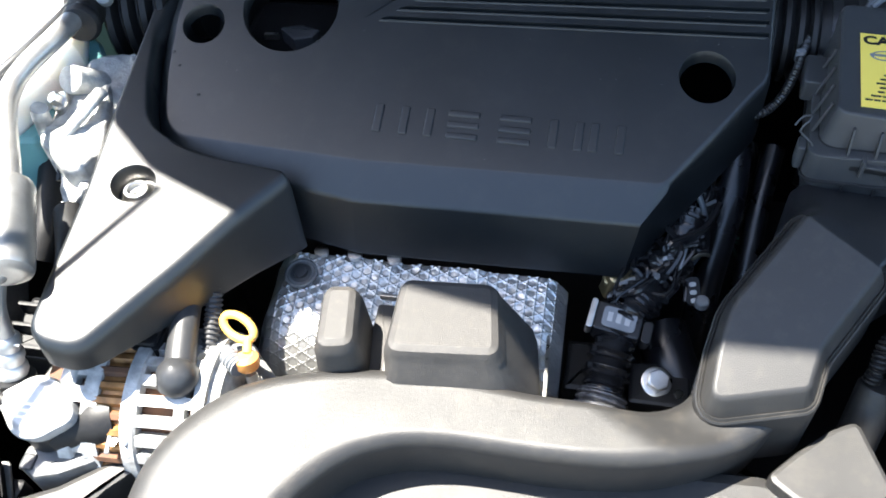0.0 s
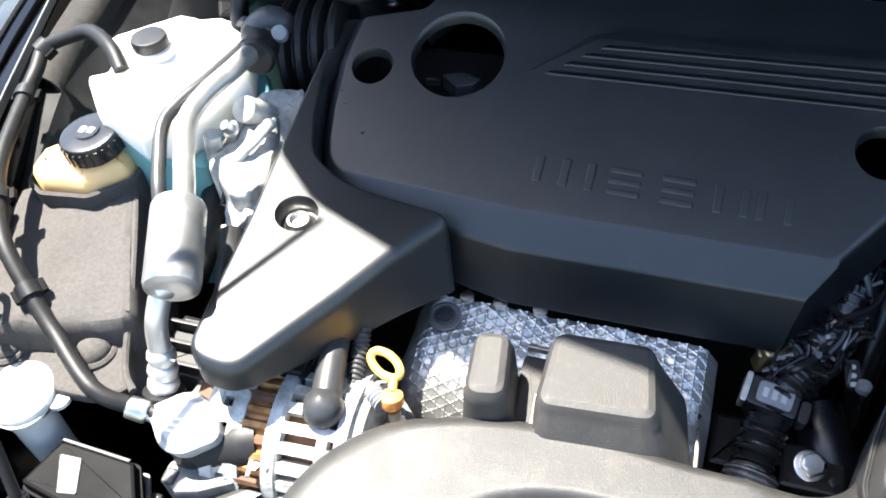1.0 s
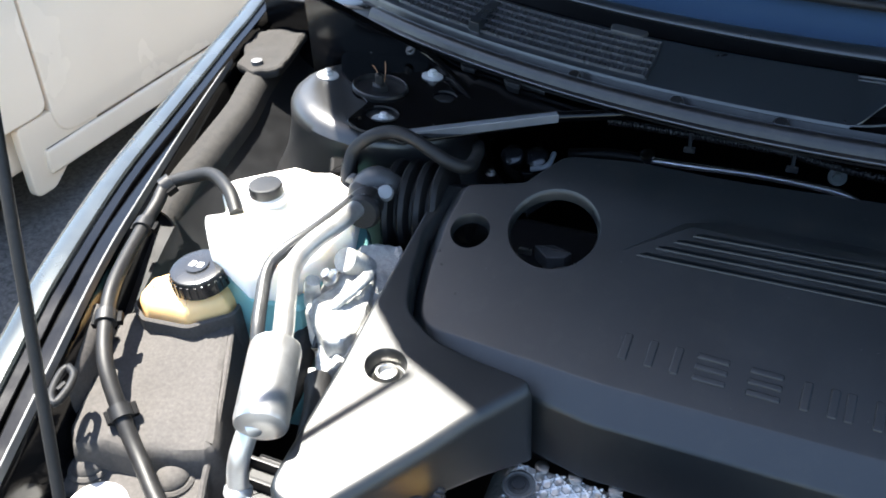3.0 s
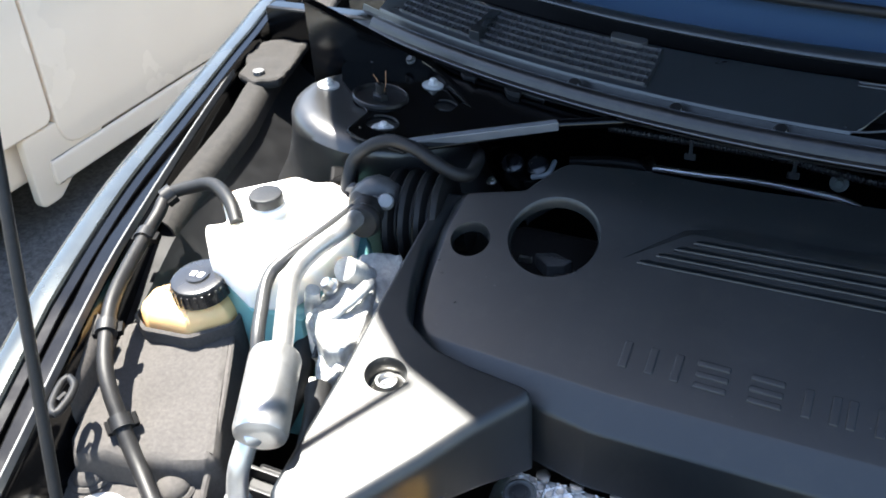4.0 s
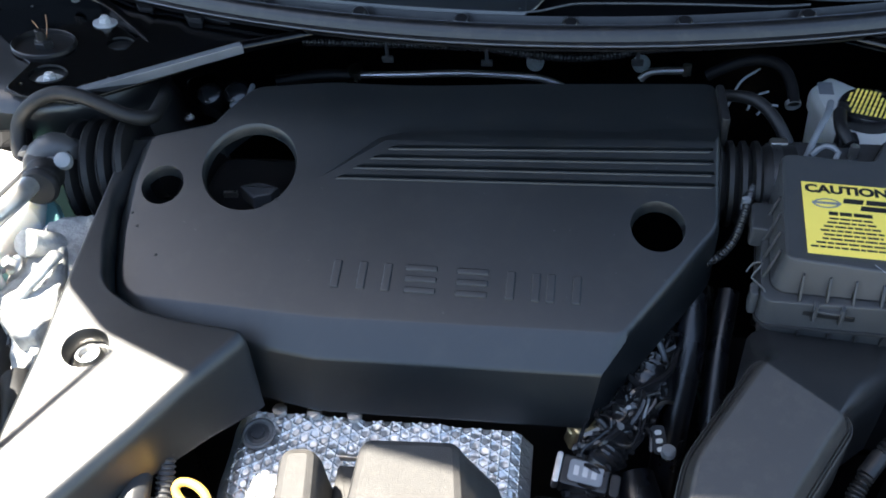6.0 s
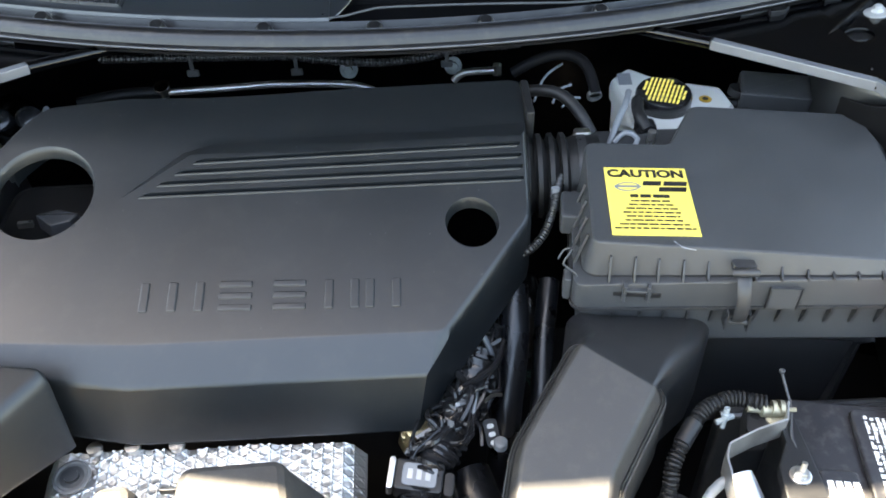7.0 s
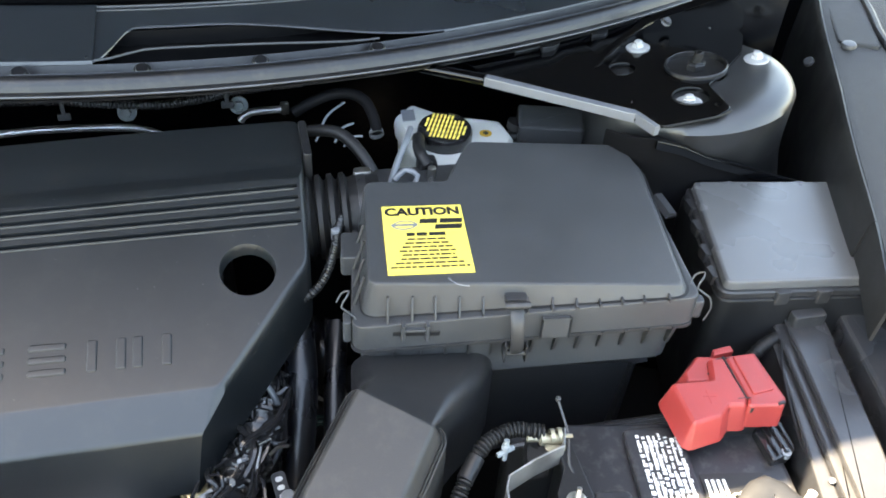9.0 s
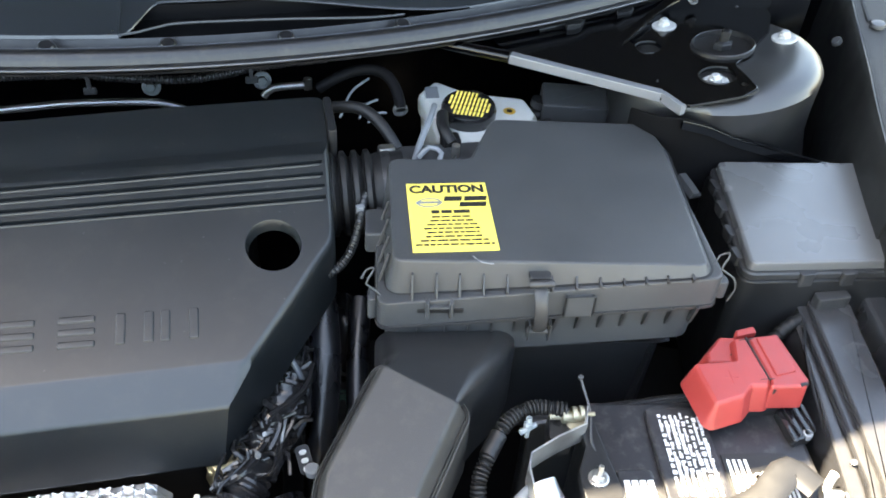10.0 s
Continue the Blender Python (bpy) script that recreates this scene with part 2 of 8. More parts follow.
def carve(bm, cutter, op="DIFFERENCE"):
    """The body less the cutters, as a new bmesh."""
    obs = []
    for b in (bm, cutter):
        bmesh.ops.recalc_face_normals(b, faces=b.faces)
        me = bpy.data.meshes.new("temp")
        b.to_mesh(me)
        b.free()
        obs.append(new("temp", me))
    mod = obs[0].modifiers.new("cut", "BOOLEAN")
    mod.object, mod.operation, mod.solver = obs[1], op, "EXACT"
    mod.use_self = True
    dg = bpy.context.evaluated_depsgraph_get()
    ev = obs[0].evaluated_get(dg)
    out = bmesh.new()
    out.from_mesh(ev.to_mesh())
    for o in obs:
        me = o.data
        bpy.data.objects.remove(o)
        bpy.data.meshes.remove(me)
    return out


def warp(bm, top, cuts=()):
    """Lays a flat body onto the surface z = top(x, y)."""
    for axis, at in cuts:
        no = (1, 0, 0) if axis == "x" else (0, 1, 0)
        co = (at, 0, 0) if axis == "x" else (0, at, 0)
        bmesh.ops.bisect_plane(bm, geom=bm.verts[:] + bm.edges[:] + bm.faces[:], plane_co=co, plane_no=no)
    for v in bm.verts:
        v.co.z += top(v.co.x, v.co.y)
    return bm


def placed(bm, m):
    bmesh.ops.transform(bm, matrix=m, verts=bm.verts)
    return bm


def hexbolt(at, r=0.007, h=0.006, flange=0.011, up=(0, 0, 1), bm=None):
    m = axis_matrix(at, up)
    bm = lathe([(flange, 0), (flange, 0.0015), (flange * 0.8, 0.0025)], 20, bm, m)
    lathe([(r, 0.002), (r, h - 0.001), (r * 0.85, h)], 6, bm, m)
    return bm


# ---------------------------------------------------------------- ground and the car's shell
GROUND = -0.93
ground = part("ground", slab([(-60, -60), (60, -60), (60, 60), (-60, 60)], GROUND - 0.3, GROUND, 0.001), M_ASPHALT)
solo(ground, "grey worn asphalt of a car park", "ground", kind="structure")

car = thing("car_body", (0, 0.3, GROUND), "dark painted car body with the hood propped open", "car")


def mirror(bm):
    bmesh.ops.scale(bm, vec=(-1, 1, 1), verts=bm.verts)
    bmesh.ops.reverse_faces(bm, faces=bm.faces)
    return bm


def fender():
    """Outer wing: rounded shoulder, outer side down to the sill, lip towards the bay."""
    bm = bmesh.new()
    line = [(0.585, -0.74, -0.065), (0.690, -0.478, -0.030), (0.714, -0.415, -0.022), (0.774, -0.26, -0.018), (0.820, -0.112, -0.017), (0.850, -0.006, -0.014), (0.888, 0.138, -0.008), (0.925, 0.35, 0.008), (0.96, 0.9, 0.03)]
    prof = [(-0.025, -0.012), (-0.025, -0.0040), (-0.023, -0.0016), (-0.014, 0.0), (-0.003, -0.0008), (0.004, -0.005),
            (0.013, -0.018), (0.026, -0.06), (0.045, -0.16), (0.055, -0.35), (0.05, -0.55), (0.02, -0.62)]
    pts = curve_points(line, 0.03)
    loops = [[bm.verts.new((p.x + a, p.y, p.z + b)) for a, b in prof] for p in pts]
    for a, b in zip(loops, loops[1:]):
        for k in range(len(prof) - 1):
            bm.faces.new((a[k], b[k], b[k + 1], a[k + 1]))
    return bm


FENDER_LIP = [(0.585, -0.74, -0.065), (0.690, -0.478, -0.030), (0.714, -0.415, -0.022), (0.774, -0.26, -0.018), (0.820, -0.112, -0.017), (0.850, -0.006, -0.014), (0.888, 0.138, -0.008), (0.925, 0.35, 0.008), (0.96, 0.9, 0.03)]
part("fender", fender(), M_PAINT, car, "glossy dark front wing")
part("fender", mirror(fender()), M_PAINT, car, "glossy dark front wing")


def sheet(line, prof, bm=None, solid=0.0):
    """A pressed sheet: a profile of (sideways, up) offsets moved along a line of (x, y, z)."""
    bm = bm or bmesh.new()
    loops = [[bm.verts.new((p.x + a, p.y, p.z + b)) for a, b in prof] for p in curve_points(line, 0.03)]
    for a, b in zip(loops, loops[1:]):
        for k in range(len(prof) - 1):
            bm.faces.new((a[k], b[k], b[k + 1], a[k + 1]))
    if solid:
        bmesh.ops.recalc_face_normals(bm, faces=bm.faces)
        bmesh.ops.solidify(bm, geom=bm.faces[:], thickness=solid)
    return bm


for side in (1, -1):
    f = (lambda b: b) if side > 0 else mirror
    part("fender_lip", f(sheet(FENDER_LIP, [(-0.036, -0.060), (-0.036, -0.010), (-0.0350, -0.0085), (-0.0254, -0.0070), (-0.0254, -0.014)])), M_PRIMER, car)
# inner aprons, felt strip, rail flange
RIDGE = [(0.55, -0.70, -0.075), (0.612, -0.53, -0.048), (0.669, -0.383, -0.031), (0.715, -0.267, -0.030), (0.776, -0.106, -0.030), (0.835, 0.060, -0.030), (0.866, 0.150, -0.026), (0.92, 0.5, -0.01)]
M_EDGE = material("edge_strip", (0.10, 0.10, 0.10), 0.5, vary=0.15, scale=60, dirt=0.2)
for side in (1, -1):
    f = (lambda b: b) if side > 0 else mirror
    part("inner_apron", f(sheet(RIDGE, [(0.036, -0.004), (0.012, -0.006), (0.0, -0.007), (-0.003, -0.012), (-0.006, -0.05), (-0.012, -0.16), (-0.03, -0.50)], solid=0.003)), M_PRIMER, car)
    part("rail_flange", f(sheet(RIDGE, [(-0.0018, -0.008), (-0.0018, 0.0035), (-0.0008, 0.0050), (0.0008, 0.0050), (0.0018, 0.0035), (0.0018, -0.008)])), M_EDGE, car, "pale grey edge strip of the wing rail")
for line, half in (([(-0.829, 0.175, -0.030), (-0.783, 0.024, -0.034), (-0.7600, -0.040, -0.036), (-0.7380, -0.122, -0.036), (-0.7160, -0.215, -0.038), (-0.7020, -0.272, -0.046)], 0.0165), ([(-0.6500, -0.4200, -0.0450), (-0.6370, -0.4590, -0.0550), (-0.6280, -0.4960, -0.0620), (-0.6240, -0.5380, -0.0750), (-0.6120, -0.5860, -0.0900)], 0.0100)):
    bm = sheet(line, [(-half, -0.022), (-half + 0.001, -0.006), (-half + 0.006, -0.0005), (half * 0.4, 0.0005), (half * 0.85, -0.003), (half * 1.15, -0.009), (half * 1.35, -0.018), (half * 1.45, -0.030)], solid=0.003)
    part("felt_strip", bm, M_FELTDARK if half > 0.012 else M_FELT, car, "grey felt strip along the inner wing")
bm = sheet([(-0.829, 0.175, -0.030), (-0.783, 0.024, -0.034), (-0.738, -0.127, -0.036), (-0.710, -0.222, -0.040), (-0.689, -0.298, -0.052), (-0.651, -0.431, -0.080)], [(-0.0203, -0.25), (-0.0168, -0.018), (0.0153, -0.014), (0.030, -0.040), (0.078, -0.075), (0.120, -0.120), (0.135, -0.30)], solid=0.003)
part("inner_wall", bm, M_BLACK, car, "dark fibre panel inside the wing")
bm = slab(fillet([(-0.919, 0.350), (-0.872, 0.251), (-0.870, 0.219), (-0.847, 0.190), (-0.862, 0.144), (-0.858, 0.114), (-0.831, 0.081), (-0.822, 0.049), (-0.781, 0.030), (-0.750, 0.045), (-0.759, 0.085), (-0.784, 0.176), (-0.845, 0.373)], 0.006), -0.014, 0.0, 0.005)
warp(bm, lambda x, y: -0.028 + 0.006 * noise.noise((x * 30, y * 30, 3.1)) + 0.002 * noise.noise((x * 90, y * 90, 3.1)), [("x", -0.91 + 0.012 * i) for i in range(15)] + [("y", 0.012 * i) for i in range(30)])
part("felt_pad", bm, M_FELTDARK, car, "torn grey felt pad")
LINER = [(0.580, -0.372, -0.022), (0.592, -0.345, -0.018), (0.612, -0.300, -0.012), (0.667, -0.167, 0.0), (0.705, -0.085, 0.004), (0.739, -0.012, 0.006), (0.775, 0.065, 0.008), (0.825, 0.17, 0.014), (0.865, 0.30, 0.02)]
bm = sheet(LINER, [(-0.006, -0.001), (0.002, 0.0), (0.045, -0.001), (0.090, -0.004), (0.100, -0.03)], solid=0.004)
for v in bm.verts:
    v.co.z += 0.0022 * noise.noise((v.co.x * 14, v.co.y * 14, 2.2))
wall = sheet([(0.619, -0.283, -0.010)] + LINER[3:], [(-0.006, -0.0012), (-0.010, -0.0075), (-0.013, -0.030), (-0.017, -0.085), (-0.017, -0.17), (-0.020, -0.34)], solid=0.003)
for v in wall.verts:
    v.co.z += 0.0022 * noise.noise((v.co.x * 14, v.co.y * 14, 2.2)) - 0.0004
    v.co.x += 0.003 * noise.noise((v.co.x * 9, v.co.y * 9, 5.2)) * min(1.0, max(0.0, -v.co.z * 20))
part("liner_wall", wall, M_WALL, car, "wall below the fibre liner, its shade put into a darker colour")
part("liner_wall", sheet(LINER[:3] + [(0.6188, -0.2835, -0.010)], [(-0.006, -0.0012), (-0.0085, -0.0075), (-0.010, -0.025), (-0.011, -0.040)], solid=0.003), M_WALL, car)
part("wheel_arch_liner", bm, M_LINER, car, "dark grey fibre liner over the inner wing")
bm = slab(fillet([(0.752, 0.010), (0.797, -0.008), (0.812, 0.030), (0.846, 0.110), (0.872, 0.230), (0.830, 0.230), (0.790, 0.095)], 0.008), -0.006, 0.010, 0.003)
part("liner_flap", bm, M_LINER, car, "raised end of the fibre liner")
part("liner_fastener", lathe([(0.0085, -0.002), (0.0085, 0.001), (0.0072, 0.0028), (0.0045, 0.0034), (0.0, 0.0030)], 20, None, axis_matrix((0.757, -0.002, 0.0105), (-0.1, 0, 1))), M_GREYRUB, car, "round grey push fastener")
part("liner_fastener", lathe([(0.006, -0.002), (0.006, 0.001), (0.005, 0.0025), (0.0, 0.0028)], 16, None, axis_matrix((0.722, 0.010, -0.014), (-0.7, 0, 0.7))), M_GREYRUB, car)
part("liner_edge", tube([(0.806, -0.012, 0.008), (0.820, 0.030, 0.008), (0.850, 0.105, 0.010), (0.882, 0.23, 0.014)], 0.0045, 8, 0.012), M_BLACK, car, "black rubber edge of the liner")

# strut towers, bracing plates and bars
PLATE = [(0.4600, -0.1560), (0.5120, -0.1560), (0.5310, -0.1470), (0.5330, -0.0960), (0.5500, -0.0830), (0.5960, -0.0420), (0.620, 0.000), (0.610, 0.065), (0.50, 0.10), (0.30, 0.06), (0.325, -0.028), (0.40, -0.085)]


def tower_top(x, y):
    return 0.0215 + 0.132 * (x - 0.577) - 0.071 * (y + 0.008)


def strip(line, thick, depth):
    """A thin upright wall of a given depth hanging below a line of (x, y, z)."""
    bm = bmesh.new()
    pts = curve_points(line, 0.012)
    loops = []
    for i, p in enumerate(pts):
        d = pts[min(i + 1, len(pts) - 1)] - pts[max(i - 1, 0)]
        n = Vector((-d.y, d.x, 0)).normalized() * thick / 2
        loops.append([bm.verts.new(q) for q in (p - n - Vector((0, 0, depth)), p - n - Vector((0, 0, thick * 0.4)), p - n * 0.5, p + n * 0.5, p + n - Vector((0, 0, thick * 0.4)), p + n - Vector((0, 0, depth)))])
    for a, b in zip(loops, loops[1:]):
        for k in range(5):
            bm.faces.new((a[k], a[k + 1], b[k + 1], b[k]))
    bm.faces.new(loops[0])
    bm.faces.new(loops[-1][::-1])
    bmesh.ops.recalc_face_normals(bm, faces=bm.faces)
    return bm


def tower(side):
    t = thing("strut_tower", (side * 0.575, -0.01, -0.3), "dark painted suspension tower with a black bracing plate and three bolts", "strut tower", "strut towers")
    f = (lambda b: b) if side > 0 else mirror
    C = Matrix.Translation((0.538, -0.056, 0))
    flare = 1.0 if side < 0 else 0.35
    prof = [(0.032, -0.020), (0.032, 0.0), (0.068, 0.0), (0.078, -0.0006), (0.0865, -0.0026), (0.0930, -0.0062), (0.0980, -0.0110), (0.1020, -0.0180)]
    prof += [(0.1020 + flare * (0.08 * k + 1.9 * k * k) + 0.10 * k, -0.0180 - k) for k in (0.012, 0.026, 0.042, 0.060, 0.080, 0.100, 0.115)] + [(0.150 + 0.012 * flare, -0.32)]
    bm = lathe(prof, 84, None, C)
    for v in bm.verts:                                   # narrower towards the front, where the rail passes
        if v.co.y < -0.056:
            k = max(0.0, min(1.0, (-0.02 - v.co.z) / 0.08))
            v.co.y = -0.056 + (v.co.y + 0.056) * (1 - 0.34 * k)
    if side > 0:                                         # set back behind the rail on the battery side
        for v in bm.verts:
            if v.co.z < -0.05:
                v.co.y = max(v.co.y, -0.142)
        line = [(0.425, -0.112, -0.006), (0.440, -0.138, 0.000), (0.458, -0.150, 0.004), (0.489, -0.149, -0.0065), (0.5165, -0.148, -0.0205), (0.565, -0.1465, -0.0390), (0.617, -0.1465, -0.0580), (0.690, -0.1465, -0.0850)]
        # near-black colour puts the shade of the gap onto the rail
        part("tower_rail", strip(line, 0.003, 0.30), M_DEEP, t, "welded rail below the dome, coloured black for the shade there")
        part("weld_flange", strip([(x, y - 0.0035, z - 0.0005) for x, y, z in line[2:]], 0.0028, 0.009), M_PRIMER, t, "glossy black spot-welded flange")
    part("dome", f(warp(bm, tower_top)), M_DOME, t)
    pl = slab(fillet(PLATE, [0.01, 0.010, 0.010, 0.012, 0.02, 0.03, 0.03, 0.03, 0.03, 0.02, 0.01, 0.02]), 0.001, 0.0045, 0.001)
    cut = lathe([(0.030, -0.1), (0.030, 0.1)], 40, None, C)
    lathe([(0.0175, -0.1), (0.0175, 0.1)], 28, cut, Matrix.Translation((0.507, -0.112, 0)))
    lathe([(0.0135, -0.1), (0.0135, 0.1)], 24, cut, Matrix.Translation((0.4690, -0.0320, 0)))
    lathe([(0.0035, -0.1), (0.0035, 0.1)], 12, cut, Matrix.Translation((0.536 - 0.014, -0.136, 0)))
    pl = carve(pl, cut)
    for k in range(8):
        at = 0.33 + 0.04 * k
        bmesh.ops.bisect_plane(pl, geom=pl.verts[:] + pl.edges[:] + pl.faces[:], plane_co=(at, 0, 0), plane_no=(1, 0, 0))
    for v in pl.verts:
        v.co.z += max(tower_top(v.co.x, v.co.y), 0.004)
    part("bracing_plate", f(pl), M_PRIMER, t, "glossy black bracing plate")
    fold = bmesh.new()                                   # rolled edge of the plate
    tube([(p[0], p[1], max(tower_top(p[0], p[1]), 0.004) + 0.0032) for p in ((0.4600, -0.1555), (0.5115, -0.1555), (0.5255, -0.1505), (0.5305, -0.1440), (0.5325, -0.1000))], 0.0011, 8, 0.006, fold)
    part("plate_edge", f(fold), M_RUBBER, t)
    for x, y, r in ((0.507, -0.112, 0.0175), (0.4690, -0.0320, 0.0135)):
        rim = [(x + r * math.cos(q), y + r * math.sin(q), max(tower_top(x + r * math.cos(q), y + r * math.sin(q)), 0.004) + 0.0046) for q in (0.6 + 4.2 * k / 20 for k in range(21))]
        part("hole_rim", f(tube(rim, 0.0010, 6, 0.006)), M_RUBBER, t)
    part("mount_rim", f(warp(lathe([(0.0292, 0.000), (0.0292, 0.0080), (0.0300, 0.0086), (0.0312, 0.0075), (0.0316, 0.003)], 48, None, C), tower_top)), M_SEAL, t)
    part("mount_cup", f(warp(lathe([(0.031, -0.022), (0.0300, -0.016), (0.018, -0.014), (0.0135, -0.006), (0.010, -0.003), (0.0, -0.003)], 32, None, C), tower_top)), M_BLACK, t)
    rod_part = part("strut_rod", f(warp(lathe([(0.0085, -0.004), (0.0085, 0.004), (0.0065, 0.005), (0.0065, 0.010), (0.0048, 0.011), (0.0048, 0.021), (0.0030, 0.022), (0.0030, 0.018)], 18, None, C), tower_top)), M_BLACK, t)
    part("rod_nut", f(warp(lathe([(0.0098, 0.003), (0.0098, 0.0085), (0.0085, 0.0098)], 6, None, C), tower_top)), M_BLACK, rod_part)
    for x, y, dz in ((0.606, -0.056, 0.0), (0.503, -0.117, 0.0), (0.503, 0.008, 0.0045)):
        z = tower_top(x, y) + dz
        bolt = part("bolt", f(hexbolt((x, y, z), 0.0066, 0.0062, 0.0128, (-0.13, 0.07, 1))), M_BOLTW, t, "pale zinc flange bolt")
        part("stud_end", f(lathe([(0.0042, 0.0), (0.0042, 0.0082), (0.0034, 0.0090), (0.0, 0.0090)], 14, None, axis_matrix((x, y, z), (-0.13, 0.07, 1)))), M_BOLTW, bolt)
    for x, y, a in ((0.575, 0.045, 0.5), (0.600, 0.028, 0.2), (0.452, -0.104, 0.9)):
        part("paint_slot", f(placed(block(-0.0085, 0.0085, -0.0026, 0.0026, -0.001, 0.0008, 0.0003, 0.002), Matrix.Translation((x, y, tower_top(x, y) + 0.0045)) @ Matrix.Rotation(a, 4, "Z"))), M_GREYRUB, t)
    brace = bmesh.new()
    line = [Vector((0.4790, -0.1410)), Vector((0.4660, -0.1320)), Vector((0.3330, -0.0420))] if side < 0 else [Vector((0.4530, -0.1570)), Vector((0.4430, -0.1295)), Vector((0.3190, -0.0440))]
    low = 0.0115
    for a, b in ((0, 1), (1, 2)):
        d = (line[b] - line[a]).normalized()
        nrm = Vector((-d.y, d.x)) * (0.0046 if a else 0.0030)
        slab([line[a] - nrm, line[a] + nrm, line[b] + nrm, line[b] - nrm], low, low + 0.0105 - 0.0006 * a, 0.0012, brace)
    part("brace_bar", f(brace), M_BRACE, t, "grey painted brace bar")
    c = Vector((0.235, 0.030, 0.004))
    part("brace_end", f(tube([(line[2].x, line[2].y, low + 0.005), c], 0.006, 10)), M_PRIMER, t)
    if side > 0:
        return t
    ap = sheet([(0.484, -0.112, -0.012), (0.520, -0.139, -0.022), (0.556, -0.150, -0.040), (0.600, -0.148, -0.070), (0.660, -0.145, -0.09)],
               [(0.0, -0.30), (0.0, -0.012), (0.0, 0.0), (0.002, 0.003), (0.004, 0.0), (0.004, -0.3)])
    part("tower_flange", f(ap), M_PRIMER, t, "dark spot-welded flange below the dome")
    return t


M_BRACE = material("brace_paint", (0.16, 0.165, 0.175), 0.35, metal=0.3, vary=0.08, scale=40)
tower(1)
tower(-1)

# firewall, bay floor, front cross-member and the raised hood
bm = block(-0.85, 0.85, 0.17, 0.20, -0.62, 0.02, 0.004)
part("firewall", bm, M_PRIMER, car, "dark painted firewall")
bm = block(-0.88, 0.88, -0.72, 0.40, -0.66, -0.60, 0.01)
part("floor_tray", bm, M_BLACK, car)
bm = block(-0.62, 0.62, -0.74, -0.655, -0.60, -0.19, 0.012, 0.02)
part("radiator_support", bm, M_BLACK, car, "black radiator support panel")

HINGE_Y, HINGE_Z, HOOD_ANGLE = 0.33, 0.075, 54.8
bm = slab(fillet([(-0.80, 0.0), (0.80, 0.0), (0.792, 0.50), (0.755, 0.80), (0.722, 0.94), (0.660, 1.020), (0.52, 1.070), (0.30, 1.085), (0.10, 1.096), (-0.22, 1.106), (-0.44, 1.112), (-0.55, 1.078), (-0.640, 1.036), (-0.698, 1.002), (-0.722, 0.950), (-0.752, 0.80), (-0.786, 0.58)], 0.03), 0.0, 0.022, 0.008)
bmesh.ops.transform(bm, matrix=Matrix.Translation((0, HINGE_Y, HINGE_Z)) @ Euler((radians(180 - HOOD_ANGLE), 0, 0)).to_matrix().to_4x4() @ Matrix.Scale(-1, 4, (0, 0, 1)), verts=bm.verts)
part("hood", bm, M_PAINT, car, "open hood panel")
bm = slab(fillet([(-0.74, 0.0), (0.74, 0.0), (0.74, 0.50), (0.69, 0.80), (0.62, 0.95), (0.30, 1.02), (-0.30, 1.02), (-0.62, 0.95), (-0.69, 0.80), (-0.74, 0.50)], 0.03), -0.014, 0.0, 0.005)
bmesh.ops.transform(bm, matrix=Matrix.Translation((0, HINGE_Y, HINGE_Z)) @ Euler((radians(180 - HOOD_ANGLE), 0, 0)).to_matrix().to_4x4() @ Matrix.Scale(-1, 4, (0, 0, 1)), verts=bm.verts)
part("hood_liner", bm, M_HOODLINING, car, "dark felt hood lining")


# cowl: rubber seal, ledge, panel, windscreen
def ramp(v, a, b):
    k = max(0.0, min(1.0, (v - a) / (b - a)))
    return k * k * (3 - 2 * k)


def seal_y(x):
    return -0.040 + 0.40 * x * x


def cowl_sheet(prof, x0=-0.70, x1=0.70, n=60, solid=0.003):
    bm = bmesh.new()
    loops = []
    for i in range(n + 1):
        x = x0 + (x1 - x0) * i / n
        loops.append([bm.verts.new((x * (1 + 0.1 * a), seal_y(x) + a, b)) for a, b in prof])
    for a, b in zip(loops, loops[1:]):
        for k in range(len(prof) - 1):
            bm.faces.new((a[k], b[k], b[k + 1], a[k + 1]))
    bmesh.ops.recalc_face_normals(bm, faces=bm.faces)
    if solid:
        bmesh.ops.solidify(bm, geom=bm.faces[:], thickness=solid)
    return bm


bm = bmesh.new()
loops = []
SEAL = [(0.0005, -0.0075), (-0.0005, -0.0055), (0.0010, -0.0040), (0.0045, -0.0030), (0.0062, 0.0010), (0.0085, 0.0055), (0.0125, 0.0080), (0.0170, 0.0078), (0.0212, 0.0050), (0.0225, 0.0005), (0.0215, -0.0060), (0.0140, -0.0080)]
for i in range(81):
    x = -0.66 + 1.32 * i / 80
    sl = 0.8 * x
    loops.append([bm.verts.new((x - sl * a / math.hypot(1, sl), seal_y(x) + a / math.hypot(1, sl), 0.026 + b)) for a, b in SEAL])
for a, b in zip(loops, loops[1:]):
    for k in range(len(SEAL)):
        bm.faces.new((a[k], b[k], b[(k + 1) % len(SEAL)], a[(k + 1) % len(SEAL)]))
part("hood_seal", bm, M_SEAL, car, "long black rubber hood seal along the cowl")
# thin pale lines that draw the seal's highlights, top and lower lip
for off, z, r in ((0.0205, 0.0318, 0.0009), (0.0003, 0.0205, 0.0009)):
    part("seal_glint", tube([(x - 0.8 * x * off / math.hypot(1, 0.8 * x), seal_y(x) + off / math.hypot(1, 0.8 * x), z) for x in (-0.66 + 0.033 * k for k in range(41))], r, 6, 0.02), M_SEALGLINT, car)
